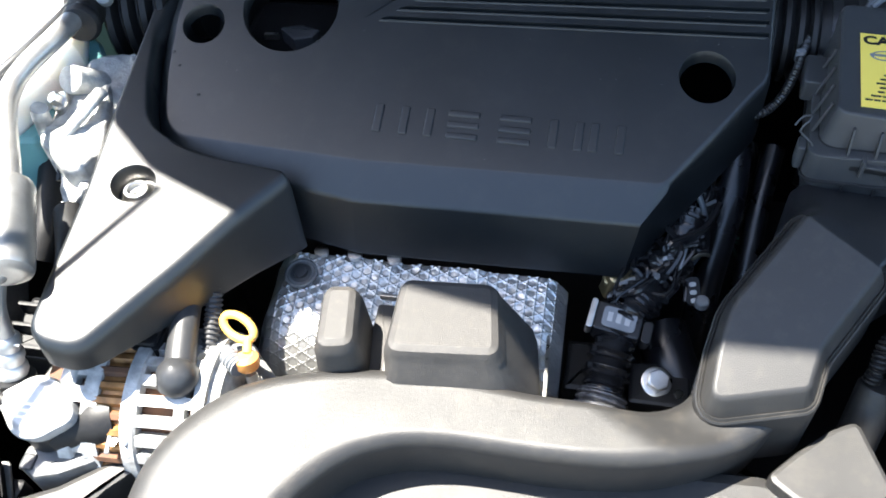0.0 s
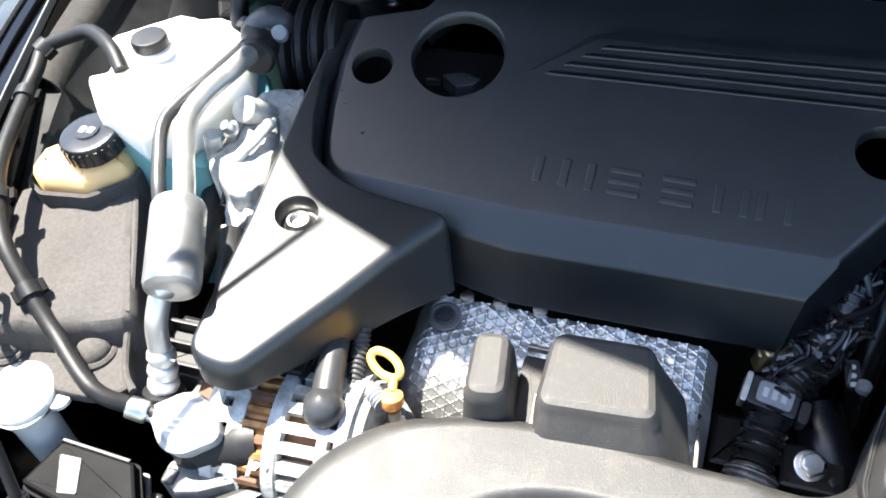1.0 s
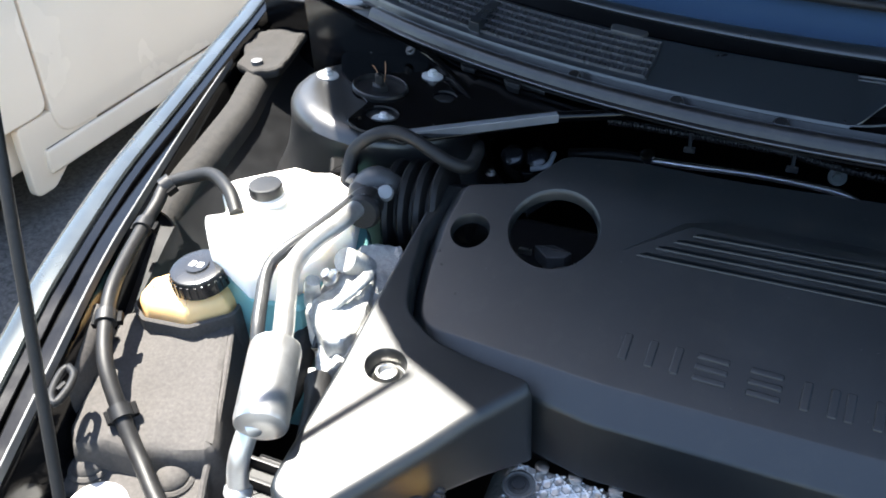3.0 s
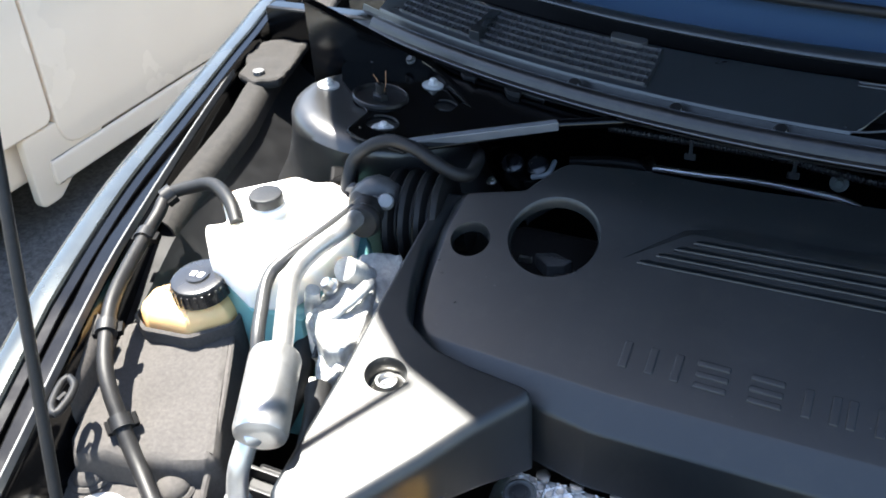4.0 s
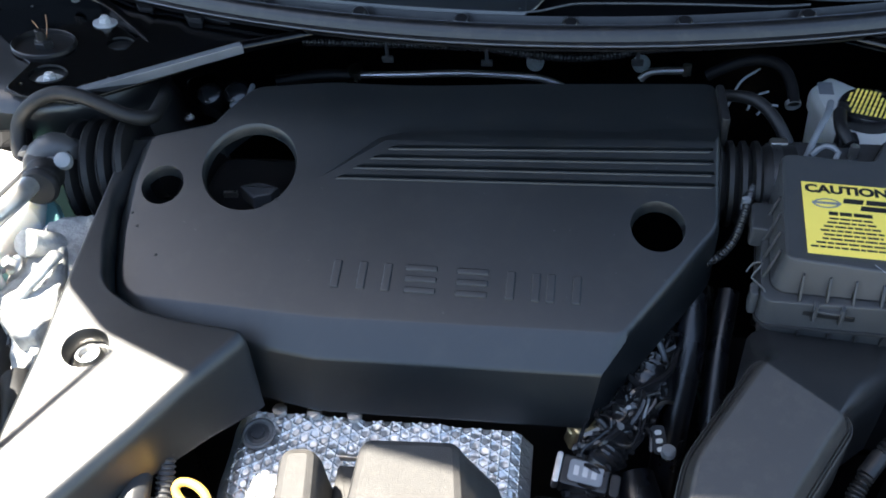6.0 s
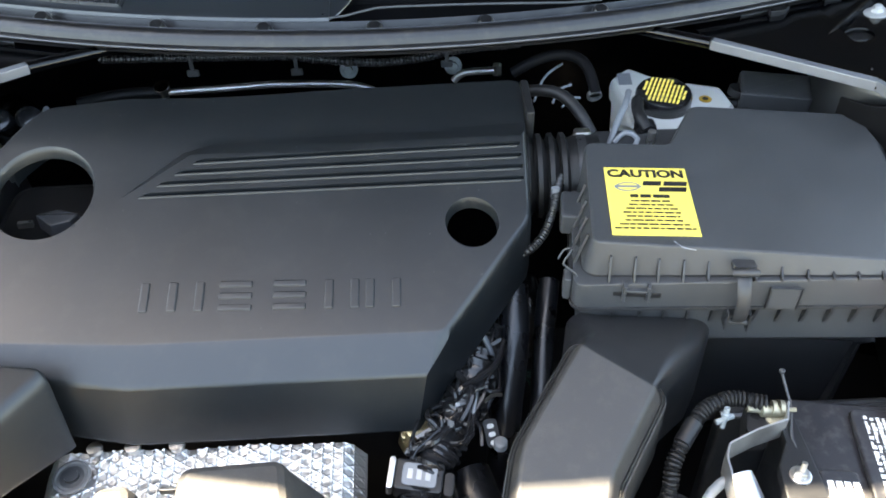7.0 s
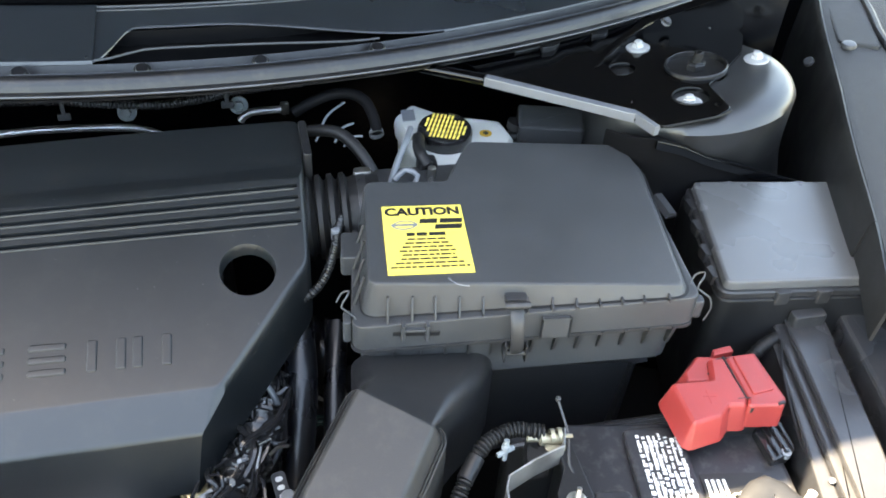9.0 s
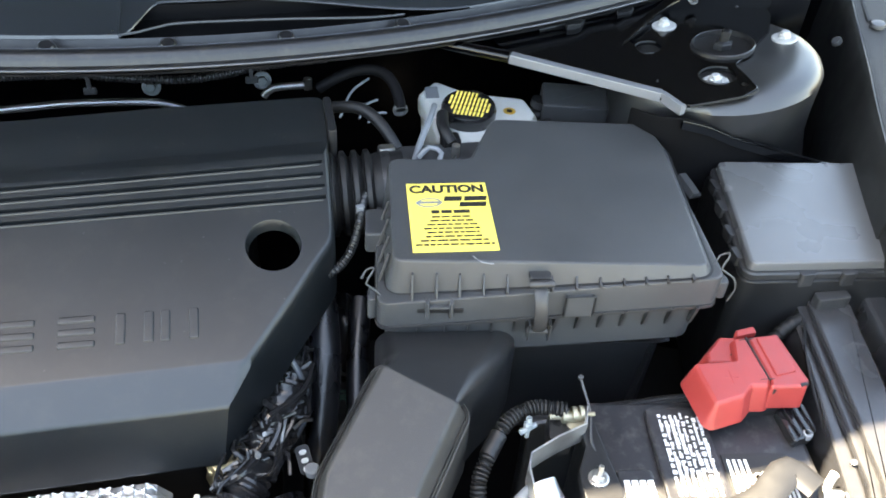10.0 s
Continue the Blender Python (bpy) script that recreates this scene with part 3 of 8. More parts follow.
part("cowl_ledge", cowl_sheet([(0.004, 0.0150), (0.008, 0.0165), (0.045, 0.0185), (0.049, 0.0265)]), M_SEAL, car)
M_COWL = material("cowl_plastic", (0.0165, 0.0195, 0.0230), 0.32, spec=0.8, vary=0.10, scale=12, grain=0.1)
FACE = [(0.049, 0.0270), (0.0500, 0.0292), (0.0520, 0.0302), (0.100, 0.0370), (0.138, 0.0420), (0.1415, 0.0415), (0.1430, 0.0380), (0.1440, 0.0200)]
part("cowl_panel", cowl_sheet(FACE, -0.66, -0.050), M_COWL, car, "black plastic cowl panel")
bm = bmesh.new()                                         # panel whose front edge swings back round the recess
loops = []
for i in range(61):
    x = -0.050 + 0.345 * i / 60
    a0 = 0.049 + 0.0545 * ramp(x, -0.050, -0.012) * (1 - ramp(x, 0.05, 0.300))
    face = [(a0, 0.0285 + 0.137 * (a0 - 0.049)), (a0 + 0.0012, 0.0300 + 0.137 * (a0 - 0.049)), (a0 + 0.0035, 0.0306 + 0.137 * (a0 - 0.049))] + FACE[4:]
    loops.append([bm.verts.new((x * (1 + 0.1 * p), seal_y(x) + p, q)) for p, q in face])
for a, b in zip(loops, loops[1:]):
    for k in range(len(a) - 1):
        bm.faces.new((a[k], b[k], b[k + 1], a[k + 1]))
bmesh.ops.recalc_face_normals(bm, faces=bm.faces)
bmesh.ops.solidify(bm, geom=bm.faces[:], thickness=0.003)
part("cowl_panel", bm, M_COWL, car)
part("cowl_panel", cowl_sheet(FACE[:4] + [(0.16, 0.0450), (0.24, 0.0600), (0.34, 0.0900)], 0.295, 0.50, 30), M_COWL, car)
part("cowl_panel", cowl_sheet([(0.1400, 0.0418), (0.16, 0.0450), (0.24, 0.0600), (0.34, 0.0900)], 0.236, 0.2945, 8), M_COWL, car)
# recess floor coloured black to give the shade inside it
part("cowl_recess", cowl_sheet([(0.049, 0.0150), (0.1020, 0.0170), (0.1035, 0.0345)], -0.040, 0.216, 24), M_DEEP, car, "recess in the cowl panel, its shade put into a black colour")
part("recess_lip", tube([(-0.20, seal_y(0.20) + 0.0505, 0.0300), (-0.075, seal_y(0.075) + 0.0500, 0.0300), (-0.035, seal_y(0.035) + 0.0540, 0.0300), (-0.005, seal_y(0) + 0.0690, 0.0300), (0.050, seal_y(0.05) + 0.0700, 0.0300), (0.120, seal_y(0.12) + 0.0640, 0.0300), (0.190, seal_y(0.19) + 0.0520, 0.0300), (0.225, seal_y(0.225) + 0.0500, 0.0300)], 0.0013, 7, 0.012), M_GREYRUB, car)
for off, z, r in ((0.1415, 0.0425, 0.0016), (0.1340, 0.0420, 0.0010)):
    pts = [(x, seal_y(x) + off, z) for x in (-0.62 + 0.035 * k for k in range(24))]
    pts += [(0.215, seal_y(0.215) + off - 0.006, z), (0.236, seal_y(0.23) + off + 0.008, z + 0.003), (0.246, seal_y(0.24) + off + 0.045, z + 0.012), (0.250, seal_y(0.25) + off + 0.12, z + 0.03)]
    part("screen_trim", tube(pts, r, 7, 0.012), M_GREYRUB, car, "thin pale trim line below the windscreen")
# trough floor gets its shade from the same black colour
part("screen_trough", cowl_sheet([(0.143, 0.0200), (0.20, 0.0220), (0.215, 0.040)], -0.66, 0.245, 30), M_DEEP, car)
part("windscreen", cowl_sheet([(0.205, 0.052), (0.5, 0.25), (1.0, 0.56)], -0.72, 0.72, 40, 0.004), M_GLASSDARK, car, "dark windscreen with a blue sky reflection put into its colour")
# the rest of the car behind the windscreen
part("body_shell", block(-0.88, 0.88, 0.62, 3.55, -0.80, 0.045, 0.06, 0.10), M_PAINT, car)
bm = bmesh.new()
cabin = [[bm.verts.new((x, y, z)) for x, y in rect(*box, 0.10)] for box, z in (((-0.80, 0.80, 0.66, 3.30), 0.042), ((-0.74, 0.74, 0.95, 3.05), 0.30), ((-0.66, 0.66, 1.30, 2.80), 0.545))]
for a, b in zip(cabin, cabin[1:]):
    for k in range(len(a)):
        bm.faces.new((a[k], a[(k + 1) % len(a)], b[(k + 1) % len(a)], b[k]))
bm.faces.new(cabin[-1])
bmesh.ops.recalc_face_normals(bm, faces=bm.faces)
part("side_windows", bm, M_GLASSDARK, car)
part("roof", slab(rect(-0.68, 0.68, 1.24, 2.84, 0.10), 0.548, 0.62, 0.05), M_PAINT, car)
for side in (1, -1):
    for y in (-0.30, 2.75):
        part("wheel", lathe([(0.0, -0.10), (0.30, -0.10), (0.325, -0.07), (0.325, 0.07), (0.30, 0.10), (0.0, 0.10)], 36, None, axis_matrix((side * 0.80, y, GROUND + 0.325), (1, 0, 0))), M_RUBBER, car)
# light painted wall that shows under the seal beside the towers
for side in (1, -1):
    f = (lambda b: b) if side > 0 else mirror
    part("cowl_front_wall", f(cowl_sheet([(0.010, 0.0150), (0.0115, -0.0150)], 0.37, 0.60, 14, 0.002)), M_BRACE, car, "grey painted wall under the hood seal")
    for x in (0.405, 0.470, 0.535):
        part("wall_bracket", f(slab(fillet([(x - 0.006, seal_y(x) - 0.004), (x + 0.010, seal_y(x) - 0.002), (x + 0.020, seal_y(x) + 0.010), (x - 0.004, seal_y(x) + 0.008)], 0.002), -0.030, 0.0145, 0.001)), M_BLACK, car)

# ---------------------------------------------------------------- engine cover
def cover_top(x, y):
    """The top face: rises to the back, then levels off."""
    t = 0.049 - 0.030 * x
    z = 0.372 * y
    k = -0.150
    if y > k:
        u = y - k
        z = 0.372 * k + 0.372 * u * math.exp(-u / 0.07) * 0.9 + 0.02 * u
    return t + z


def wing_top(x, y):
    return -0.046 + 0.134 * (y + 0.41) - 0.11 * (x + 0.41)


def shaped_rings(pts, prof, bm=None):
    """A closed body whose outline grows by a width that depends on the place and on where the edge faces."""
    bm = bm or bmesh.new()
    pts = ccw([Vector(p) for p in pts])
    k = len(pts)
    nor = [(q - p).normalized() for p, q in zip(pts, grow(pts, 0.001))]
    loops = []
    for level in prof:
        loop = []
        for p, n in zip(pts, nor):
            d, z = level(p, n)
            loop.append(bm.verts.new((p.x + n.x * d, p.y + n.y * d, z)))
        loops.append(loop)
    for a, b in zip(loops, loops[1:]):
        for i in range(k):
            bm.faces.new((a[i], a[(i + 1) % k], b[(i + 1) % k], b[i]))
    bm.faces.new(loops[0][::-1])
    bm.faces.new(loops[-1])
    return bm


cover = thing("engine_cover", (-0.12, -0.25, -0.15), "dark grey moulded plastic engine cover with ribs and round openings", "engine cover")
PANEL = fillet([(-0.3815, -0.1725), (-0.3845, -0.2120), (-0.3800, -0.2650), (-0.3690, -0.3210), (-0.1960, -0.3275), (0.0460, -0.3225), (0.1215, -0.2265), (0.1228, -0.2000), (0.1292, -0.0620),
                (-0.0190, -0.0765), (-0.1240, -0.0880), (-0.2330, -0.0950), (-0.2990, -0.1080), (-0.3260, -0.1560)],
               [0.006, 0.1, 0.1, 0.030, 0.2, 0.014, 0.022, 0.1, 0.008, 0.1, 0.1, 0.1, 0.02, 0.015], 8)


def facing(p, n):
    """How far an edge faces the front, the wing side and the filter box."""
    front = ramp(-n.y, 0.68, 0.97) * ramp(p.x, -0.375, -0.30)
    left = ramp(-n.x - n.y * 0.6, 0.45, 0.85) * (1 - front)
    back = ramp(n.y, 0.3, 0.8)
    return front, left, back, max(0.0, 1 - front - left - back)


def blend(front, left, back, side):
    def level(p, n):
        f = facing(p, n)
        s = sum(f)
        return tuple(sum(w * v[j] for w, v in zip(f, (front, left, back, side))) / s for j in (0, 1))
    return level


OUTER = [blend((0.0362, -0.0640), (0.0200, -0.0500), (0.0060, -0.0300), (0.0042, -0.0640)),
         blend((0.0366, -0.0610), (0.0200, -0.0200), (0.0060, -0.0270), (0.0044, -0.0610)),
         blend((0.0262, -0.0150), (0.0165, -0.0165), (0.0050, -0.0070), (0.0042, -0.0110)),
         blend((0.0254, -0.0128), (0.0095, -0.0085), (0.0042, -0.0050), (0.0036, -0.0052)),
         blend((0.0236, -0.0114), (0.0068, -0.0046), (0.0034, -0.0032), (0.0026, -0.0026)),
         blend((0.0030, -0.0016), (0.0020, -0.0013), (0.0020, -0.0012), (0.0012, -0.0009)),
         blend((0.0008, -0.0003), (0.0006, -0.0003), (0.0006, -0.0003), (0.0002, -0.0002)),
         blend((-0.0012, 0.0), (-0.0012, 0.0), (-0.0012, 0.0), (-0.0012, 0.0))]


def cut_corner(bm, room):
    """Brings the front corner back to the straight slanting side."""
    for v in bm.verts:
        over = 0.786 * (v.co.x - 0.1215) - 0.618 * (v.co.y + 0.2265) - room
        if over > 0 and v.co.y < -0.2265:
            v.co.x -= over / 0.786
    return bm


bm = cut_corner(shaped_rings(PANEL, OUTER), 0.0044)
INNER = [blend((0.0340, -0.30), (0.0165, -0.30), (0.0030, -0.30), (0.0018, -0.30)),
         blend((0.0335, -0.0600), (0.0165, -0.0220), (0.0030, -0.0270), (0.0018, -0.0440)),
         blend((0.0225, -0.0200), (0.0110, -0.0215), (0.0005, -0.0130), (0.0005, -0.0150)),
         blend((0.0, -0.0105), (0.0, -0.0105), (-0.0010, -0.0105), (-0.0020, -0.0105))]
cut2 = cut_corner(shaped_rings(PANEL, INNER), 0.0018)
cut = bmesh.new()
for x, y, r in ((-0.2845, -0.1962, 0.0425), (-0.3600, -0.2195, 0.0187), (0.0747, -0.2305, 0.0222)):
    lathe([(r * 0.93, -0.160), (r * 0.95, -0.04), (r * 0.97, -0.004), (r, -0.0012), (r * 1.035, 0.001), (r * 1.05, 0.01)], 56, cut, Matrix.Translation((x, y, 0)))
GROOVES = [((-0.1610, -0.1690), (0.1222, -0.1558)), ((-0.1755, -0.1793), (0.1222, -0.1671)), ((-0.1895, -0.1897), (0.1222, -0.1784)), ((-0.2035, -0.2005), (0.1222, -0.1896))]
for (x0, y0), (x1, y1) in GROOVES:
    rings(fillet([(x0, y0 - 0.0016), (x1, y1 - 0.0019), (x1, y1 + 0.0016), (x0 + 0.008, y0 + 0.0018)], 0.0006, 3), [(0.0, -0.0140), (0.0, 0.004)], cut)
# the rear part lies lower: a gentle step behind the ribs that fades out towards the large opening
STEP = [(-0.2230, -0.2085, 0.0004), (-0.1650, -0.1640, 0.0001), (0.1400, -0.1455, 0.0001), (0.1400, -0.1250, -0.0074), (-0.1440, -0.1450, -0.0074), (-0.1720, -0.1560, -0.0052),
        (0.1400, -0.0200, -0.0074), (-0.1900, -0.0200, -0.0030), (-0.2480, -0.0300, 0.0006)]
STEP_FACES = [(0, 1, 5), (1, 4, 5), (1, 2, 3, 4), (4, 3, 6, 7), (5, 4, 7), (0, 5, 7, 8)]
low = [cut.verts.new(p) for p in STEP]
high = [cut.verts.new((p[0], p[1], 0.02)) for p in STEP]
for f in STEP_FACES:
    cut.faces.new([low[i] for i in f][::-1])
    cut.faces.new([high[i] for i in f])
RIM_ORDER = (0, 1, 2, 3, 6, 7, 8)
for a, b in zip(RIM_ORDER, RIM_ORDER[1:] + RIM_ORDER[:1]):
    cut.faces.new((low[a], low[b], high[b], high[a]))
bm = carve(carve(bm, cut), cut2)
warp(bm, cover_top, [("y", -0.15 + 0.012 * i) for i in range(-13, 11)] + [("x", -0.2), ("x", 0.0)])
part("panel", bm, M_COVER, cover, "", 24)
for (x0, y0), (x1, y1) in GROOVES:
    lip = [(x0 + (x1 - 0.003 - x0) * k / 12, y0 + (y1 - y0) * k / 12 - 0.0027) for k in range(13)]
    part("groove_lip", tube([(x, y, cover_top(x, y) - 0.0004) for x, y in lip], 0.0013, 8, 0.012), M_COVER, cover)
# plain low bars where the maker's lettering stands
BARS = []
for x in (-0.1925, -0.1705, -0.1495, -0.0475, -0.0270, -0.0150, 0.0060):
    BARS.append((x, x + 0.0072, -0.3025, -0.2785))
for x in (-0.1310, -0.0885):
    BARS += [(x, x + 0.0265, y, y + 0.0050) for y in (-0.3025, -0.2930, -0.2835)]
for x0, x1, y0, y1 in BARS:
    b = slab(fillet([(x0, y0), (x1, y0), (x1 + 0.0006, y1), (x0 + 0.0006, y1)], 0.0016, 3), -0.003, 0.0014, 0.0011)
    warp(b, cover_top)
    part("raised_bar", b, M_COVER, cover, "", 20)

WING = fillet([(-0.4145, -0.1640), (-0.4060, -0.3090), (-0.3990, -0.4000), (-0.3965, -0.4900), (-0.3945, -0.5290), (-0.3560, -0.5310), (-0.3040, -0.4475), (-0.2800, -0.4050), (-0.2465, -0.3560),
               (-0.3050, -0.3537), (-0.3385, -0.3490), (-0.3740, -0.3300), (-0.3890, -0.2862), (-0.4000, -0.2347), (-0.3960, -0.1700), (-0.3930, -0.1600)],
              [0.008, 0.1, 0.1, 0.1, 0.020, 0.022, 0.1, 0.1, 0.007, 0.1, 0.05, 0.04, 0.05, 0.05, 0.02, 0.005], 7)


def wing_level(soft, sharp, z):
    """Wide rounding on the outer sides, a crisp edge along the groove."""
    def level(p, n):
        k = ramp(-n.y * 0.75 + n.x * 0.55, 0.15, 0.7)
        k = max(k, 0.55 * ramp(-n.x, 0.5, 0.9) * ramp(-p.y, 0.25, 0.45))
        return soft * k + sharp * (1 - k), z * (0.45 + 0.55 * k) if z > -0.02 else z
    return level


bm = shaped_rings(WING, [wing_level(0.0062, 0.0005, -0.070), wing_level(0.0062, 0.0010, -0.066), wing_level(0.0050, 0.0010, -0.0135), wing_level(0.0044, 0.0008, -0.0085), wing_level(0.0026, 0.0002, -0.0046),
                         wing_level(0.0004, -0.0006, -0.0020), wing_level(-0.0022, -0.0014, -0.0006), wing_level(-0.0055, -0.0028, 0.0)])
cut = lathe([(0.0160, -0.0145), (0.0168, -0.003), (0.0176, -0.0006), (0.0190, 0.002), (0.021, 0.01)], 40, None, Matrix.Translation((-0.3645, -0.3905, 0)))
for v in bm.verts:
    if v.co.z < -0.03:
        k = max(0.0, min(1.0, (v.co.y + 0.530) / 0.17))
        v.co.z *= 0.34 + 0.68 * k
        if v.co.x > -0.37 and v.co.y < -0.33:
            v.co.y -= 0.010 * k
            v.co.x += 0.003 * k
bm = carve(bm, cut)
warp(bm, wing_top)
part("wing", bm, M_COVER, cover, "", 30)
z = wing_top(-0.3645, -0.3905) - 0.0148
SCREW_AT = Matrix.Translation((-0.3640, -0.3915, z))
screw = part("screw", lathe([(0.0132, 0), (0.0132, 0.0022), (0.0120, 0.0030), (0.0112, 0.0036), (0.0102, 0.0084), (0.0094, 0.0096), (0.0072, 0.0098), (0.0066, 0.0092), (0.0062, 0.0052), (0.0, 0.0050)], 32, None, SCREW_AT), M_STEEL, cover, "zinc screw head in the wing")
part("washer", lathe([(0.0150, -0.001), (0.0150, 0.0012), (0.0135, 0.0016), (0.0132, 0.0)], 32, None, SCREW_AT), M_GREYRUB, screw)
part("screw_bar", placed(block(-0.0050, 0.0050, -0.0011, 0.0011, 0.0050, 0.0074, 0.0004, 0.0006), SCREW_AT @ Matrix.Rotation(0.5, 4, "Z")), M_STEEL, screw)

# ---------------------------------------------------------------- air filter box
AB = Matrix.Translation((0.166, -0.283, -0.020)) @ Euler((0, 0, radians(-8.0))).to_matrix().to_4x4()
airbox = thing("air_filter_box", (0.30, -0.2, -0.25), "black ribbed plastic air filter box with a clipped lid", "air filter box")


def at_box(bm):
    bmesh.ops.transform(bm, matrix=AB, verts=bm.verts)
    return bm


def lid_fall(u):
    return -0.006 * max(0.0, u - 0.10)


def flange_top(u):
    return -0.0313 + 0.0868 * u


def flange_low(u):
    return -0.0568 + 0.0715 * u


LID = fillet([(0.0, 0.0), (0.250, -0.005), (0.2555, 0.158), (0.247, 0.199), (0.098, 0.203), (0.072, 0.136), (-0.002, 0.135)], [0.008, 0.008, 0.010, 0.010, 0.014, 0.012, 0.010], 6)
bm = rings(LID, [(0.0070, -0.050), (0.0066, -0.030), (0.0016, -0.0022), (0.0008, -0.0007), (-0.0008, 0.0)])
for at in (0.10, 0.18):
    bmesh.ops.bisect_plane(bm, geom=bm.verts[:] + bm.edges[:] + bm.faces[:], plane_co=(at, 0, 0), plane_no=(1, 0, 0))
for v in bm.verts:
    v.co.z = flange_top(v.co.x) - 0.002 if v.co.z < -0.045 else max(v.co.z + lid_fall(v.co.x), min(flange_top(v.co.x) - 0.001, lid_fall(v.co.x) - 0.003))
part("lid", at_box(bm), M_BOXP, airbox, "", 25)
FL = fillet([(-0.014, -0.018), (0.265, -0.0125), (0.2640, 0.012), (0.2590, 0.158), (0.250, 0.202), (-0.014, 0.20)], [0.012, 0.010, 0.002, 0.012, 0.012, 0.012], 5)


def to_flange(bm, lo, hi, d=0.0):
    """Sets a body of heights 0 to 1 between two sloping levels."""
    for v in bm.verts:
        v.co.z = lo(v.co.x) + v.co.z * (hi(v.co.x) - lo(v.co.x))
    return bm


part("flange", at_box(to_flange(rings(FL, [(-0.001, 0.0), (0.0, 0.05), (0.0, 0.93), (-0.0006, 0.985), (-0.0020, 1.0)]), flange_low, flange_top)), M_BOXP, airbox)
part("flange_seam", at_box(to_flange(rings(FL, [(-0.0010, -0.10), (0.0010, -0.09), (0.0010, 0.02), (-0.0010, 0.03)]), flange_low, flange_top)), M_DARKPL, airbox)
# proud black ring that draws the contact shade between lid and flange
part("ledge_shade", at_box(to_flange(rings(LID, [(0.0060, 0.97), (0.0076, 1.00), (0.0076, 1.02), (0.0060, 1.03)]), flange_low, flange_top)), M_BLACK, airbox, "black strip round the lid in place of the contact shade")
LO = fillet([(-0.006, -0.010), (0.254, -0.006), (0.2540, 0.155), (0.245, 0.20), (-0.006, 0.19)], 0.014, 5)
# darker than its rim: the shade below the flange is in its colour
part("lower_shell", at_box(rings(LO, [(-0.030, -0.24), (-0.022, -0.108), (-0.010, -0.100)])), M_NECK, airbox)
part("shell_rim", at_box(to_flange(rings(LO, [(-0.008, 0.0), (0.0, 0.03), (0.002, 1.0)]), lambda u: -0.1020 + 0.0739 * u, lambda u: flange_low(u) + 0.003)), M_BOXP, airbox)
# ribs darker than the box: their shadow side is put into the colour
for u in (0.0141, 0.0334, 0.0515, 0.0706, 0.0894, 0.1250, 0.1445, 0.1637, 0.1825, 0.2005, 0.2181, 0.2381):
    z0 = flange_top(u)
    z1 = max(-0.011, z0 + 0.004)
    b = bmesh.new()
    q = [b.verts.new((u + w, y, z)) for w in (-0.0008, 0.0008) for y, z in ((-0.0148, z0 - 0.001), (-0.0060, z1), (0.0015, z1 + 0.001), (0.0015, z0 - 0.001), (-0.0148, z0 + 0.0025))]
    a, c = q[:5], q[5:]
    a, c = [a[0], a[4], a[1], a[2], a[3]], [c[0], c[4], c[1], c[2], c[3]]
    b.faces.new(a[::-1])
    b.faces.new(c)
    for k in range(5):
        b.faces.new((a[k], a[(k + 1) % 5], c[(k + 1) % 5], c[k]))
    part("rib", at_box(b), M_DARKPL, airbox)
# lower ribs carry their shade in the same darker colour
for u in (0.0202, 0.0430, 0.0619, 0.0809, 0.0999, 0.1323, 0.1516, 0.1706, 0.1892, 0.2084, 0.2277, 0.2476):
    z0 = flange_low(u)
    b = bmesh.new()
    q = [b.verts.new((u + w, y, z)) for w in (-0.0012, 0.0012) for y, z in ((-0.0165, z0 + 0.001), (0.0, z0 + 0.001), (0.0, z0 - 0.024), (-0.0105, z0 - 0.022), (-0.0160, z0 - 0.004))]
    a, c = q[:5], q[5:]
    b.faces.new(a[::-1])
    b.faces.new(c)
    for k in range(5):
        b.faces.new((a[k], a[(k + 1) % 5], c[(k + 1) % 5], c[k]))
    part("rib", at_box(b), M_DARKPL, airbox)

sticker = part("warning_sticker", slab([(0.1815, -0.2775), (0.2505, -0.2840), (0.2595, -0.1950), (0.1910, -0.1885)], -0.0197, -0.0192, 0.0001), material("sticker_yellow", (0.88, 0.66, 0.12), 0.4, vary=0.03))
solo(sticker, "yellow caution sticker on the air filter box", "sticker")

# ---------------------------------------------------------------- intake snorkel and front duct
snorkel = thing("intake_duct", (0.0, -0.52, -0.25), "faded black plastic intake duct running across the front", "intake duct")


def snork_top(x, y):
    return -0.108 + 0.36 * (y + 0.50)


def loft(sections):
    """A body through cross-sections of equal point counts."""
    bm = bmesh.new()
    loops = [[bm.verts.new(p) for p in sec] for sec in sections]
    k = len(loops[0])
    for a, b in zip(loops, loops[1:]):
        for i in range(k):
            bm.faces.new((a[i], a[(i + 1) % k], b[(i + 1) % k], b[i]))
    bm.faces.new(loops[0][::-1])
    bm.faces.new(loops[-1])
    return bm


def roof(left, right, depth, r, n=6):
    """A section with a flat top from left to right and rounded shoulders."""
    a, b, up = Vector(left), Vector(right), Vector((0, 0, 1))
    d = (b - a).normalized()
    pts = [a - up * depth]
    pts += [a + d * (r - r * math.cos(t)) - up * (r - r * math.sin(t)) for t in (math.pi / 2 * k / n for k in range(n + 1))]
    pts += [b - d * (r - r * math.sin(t)) - up * (r - r * math.cos(t)) for t in (math.pi / 2 * k / n for k in range(n + 1))]
    return pts + [b - up * depth]


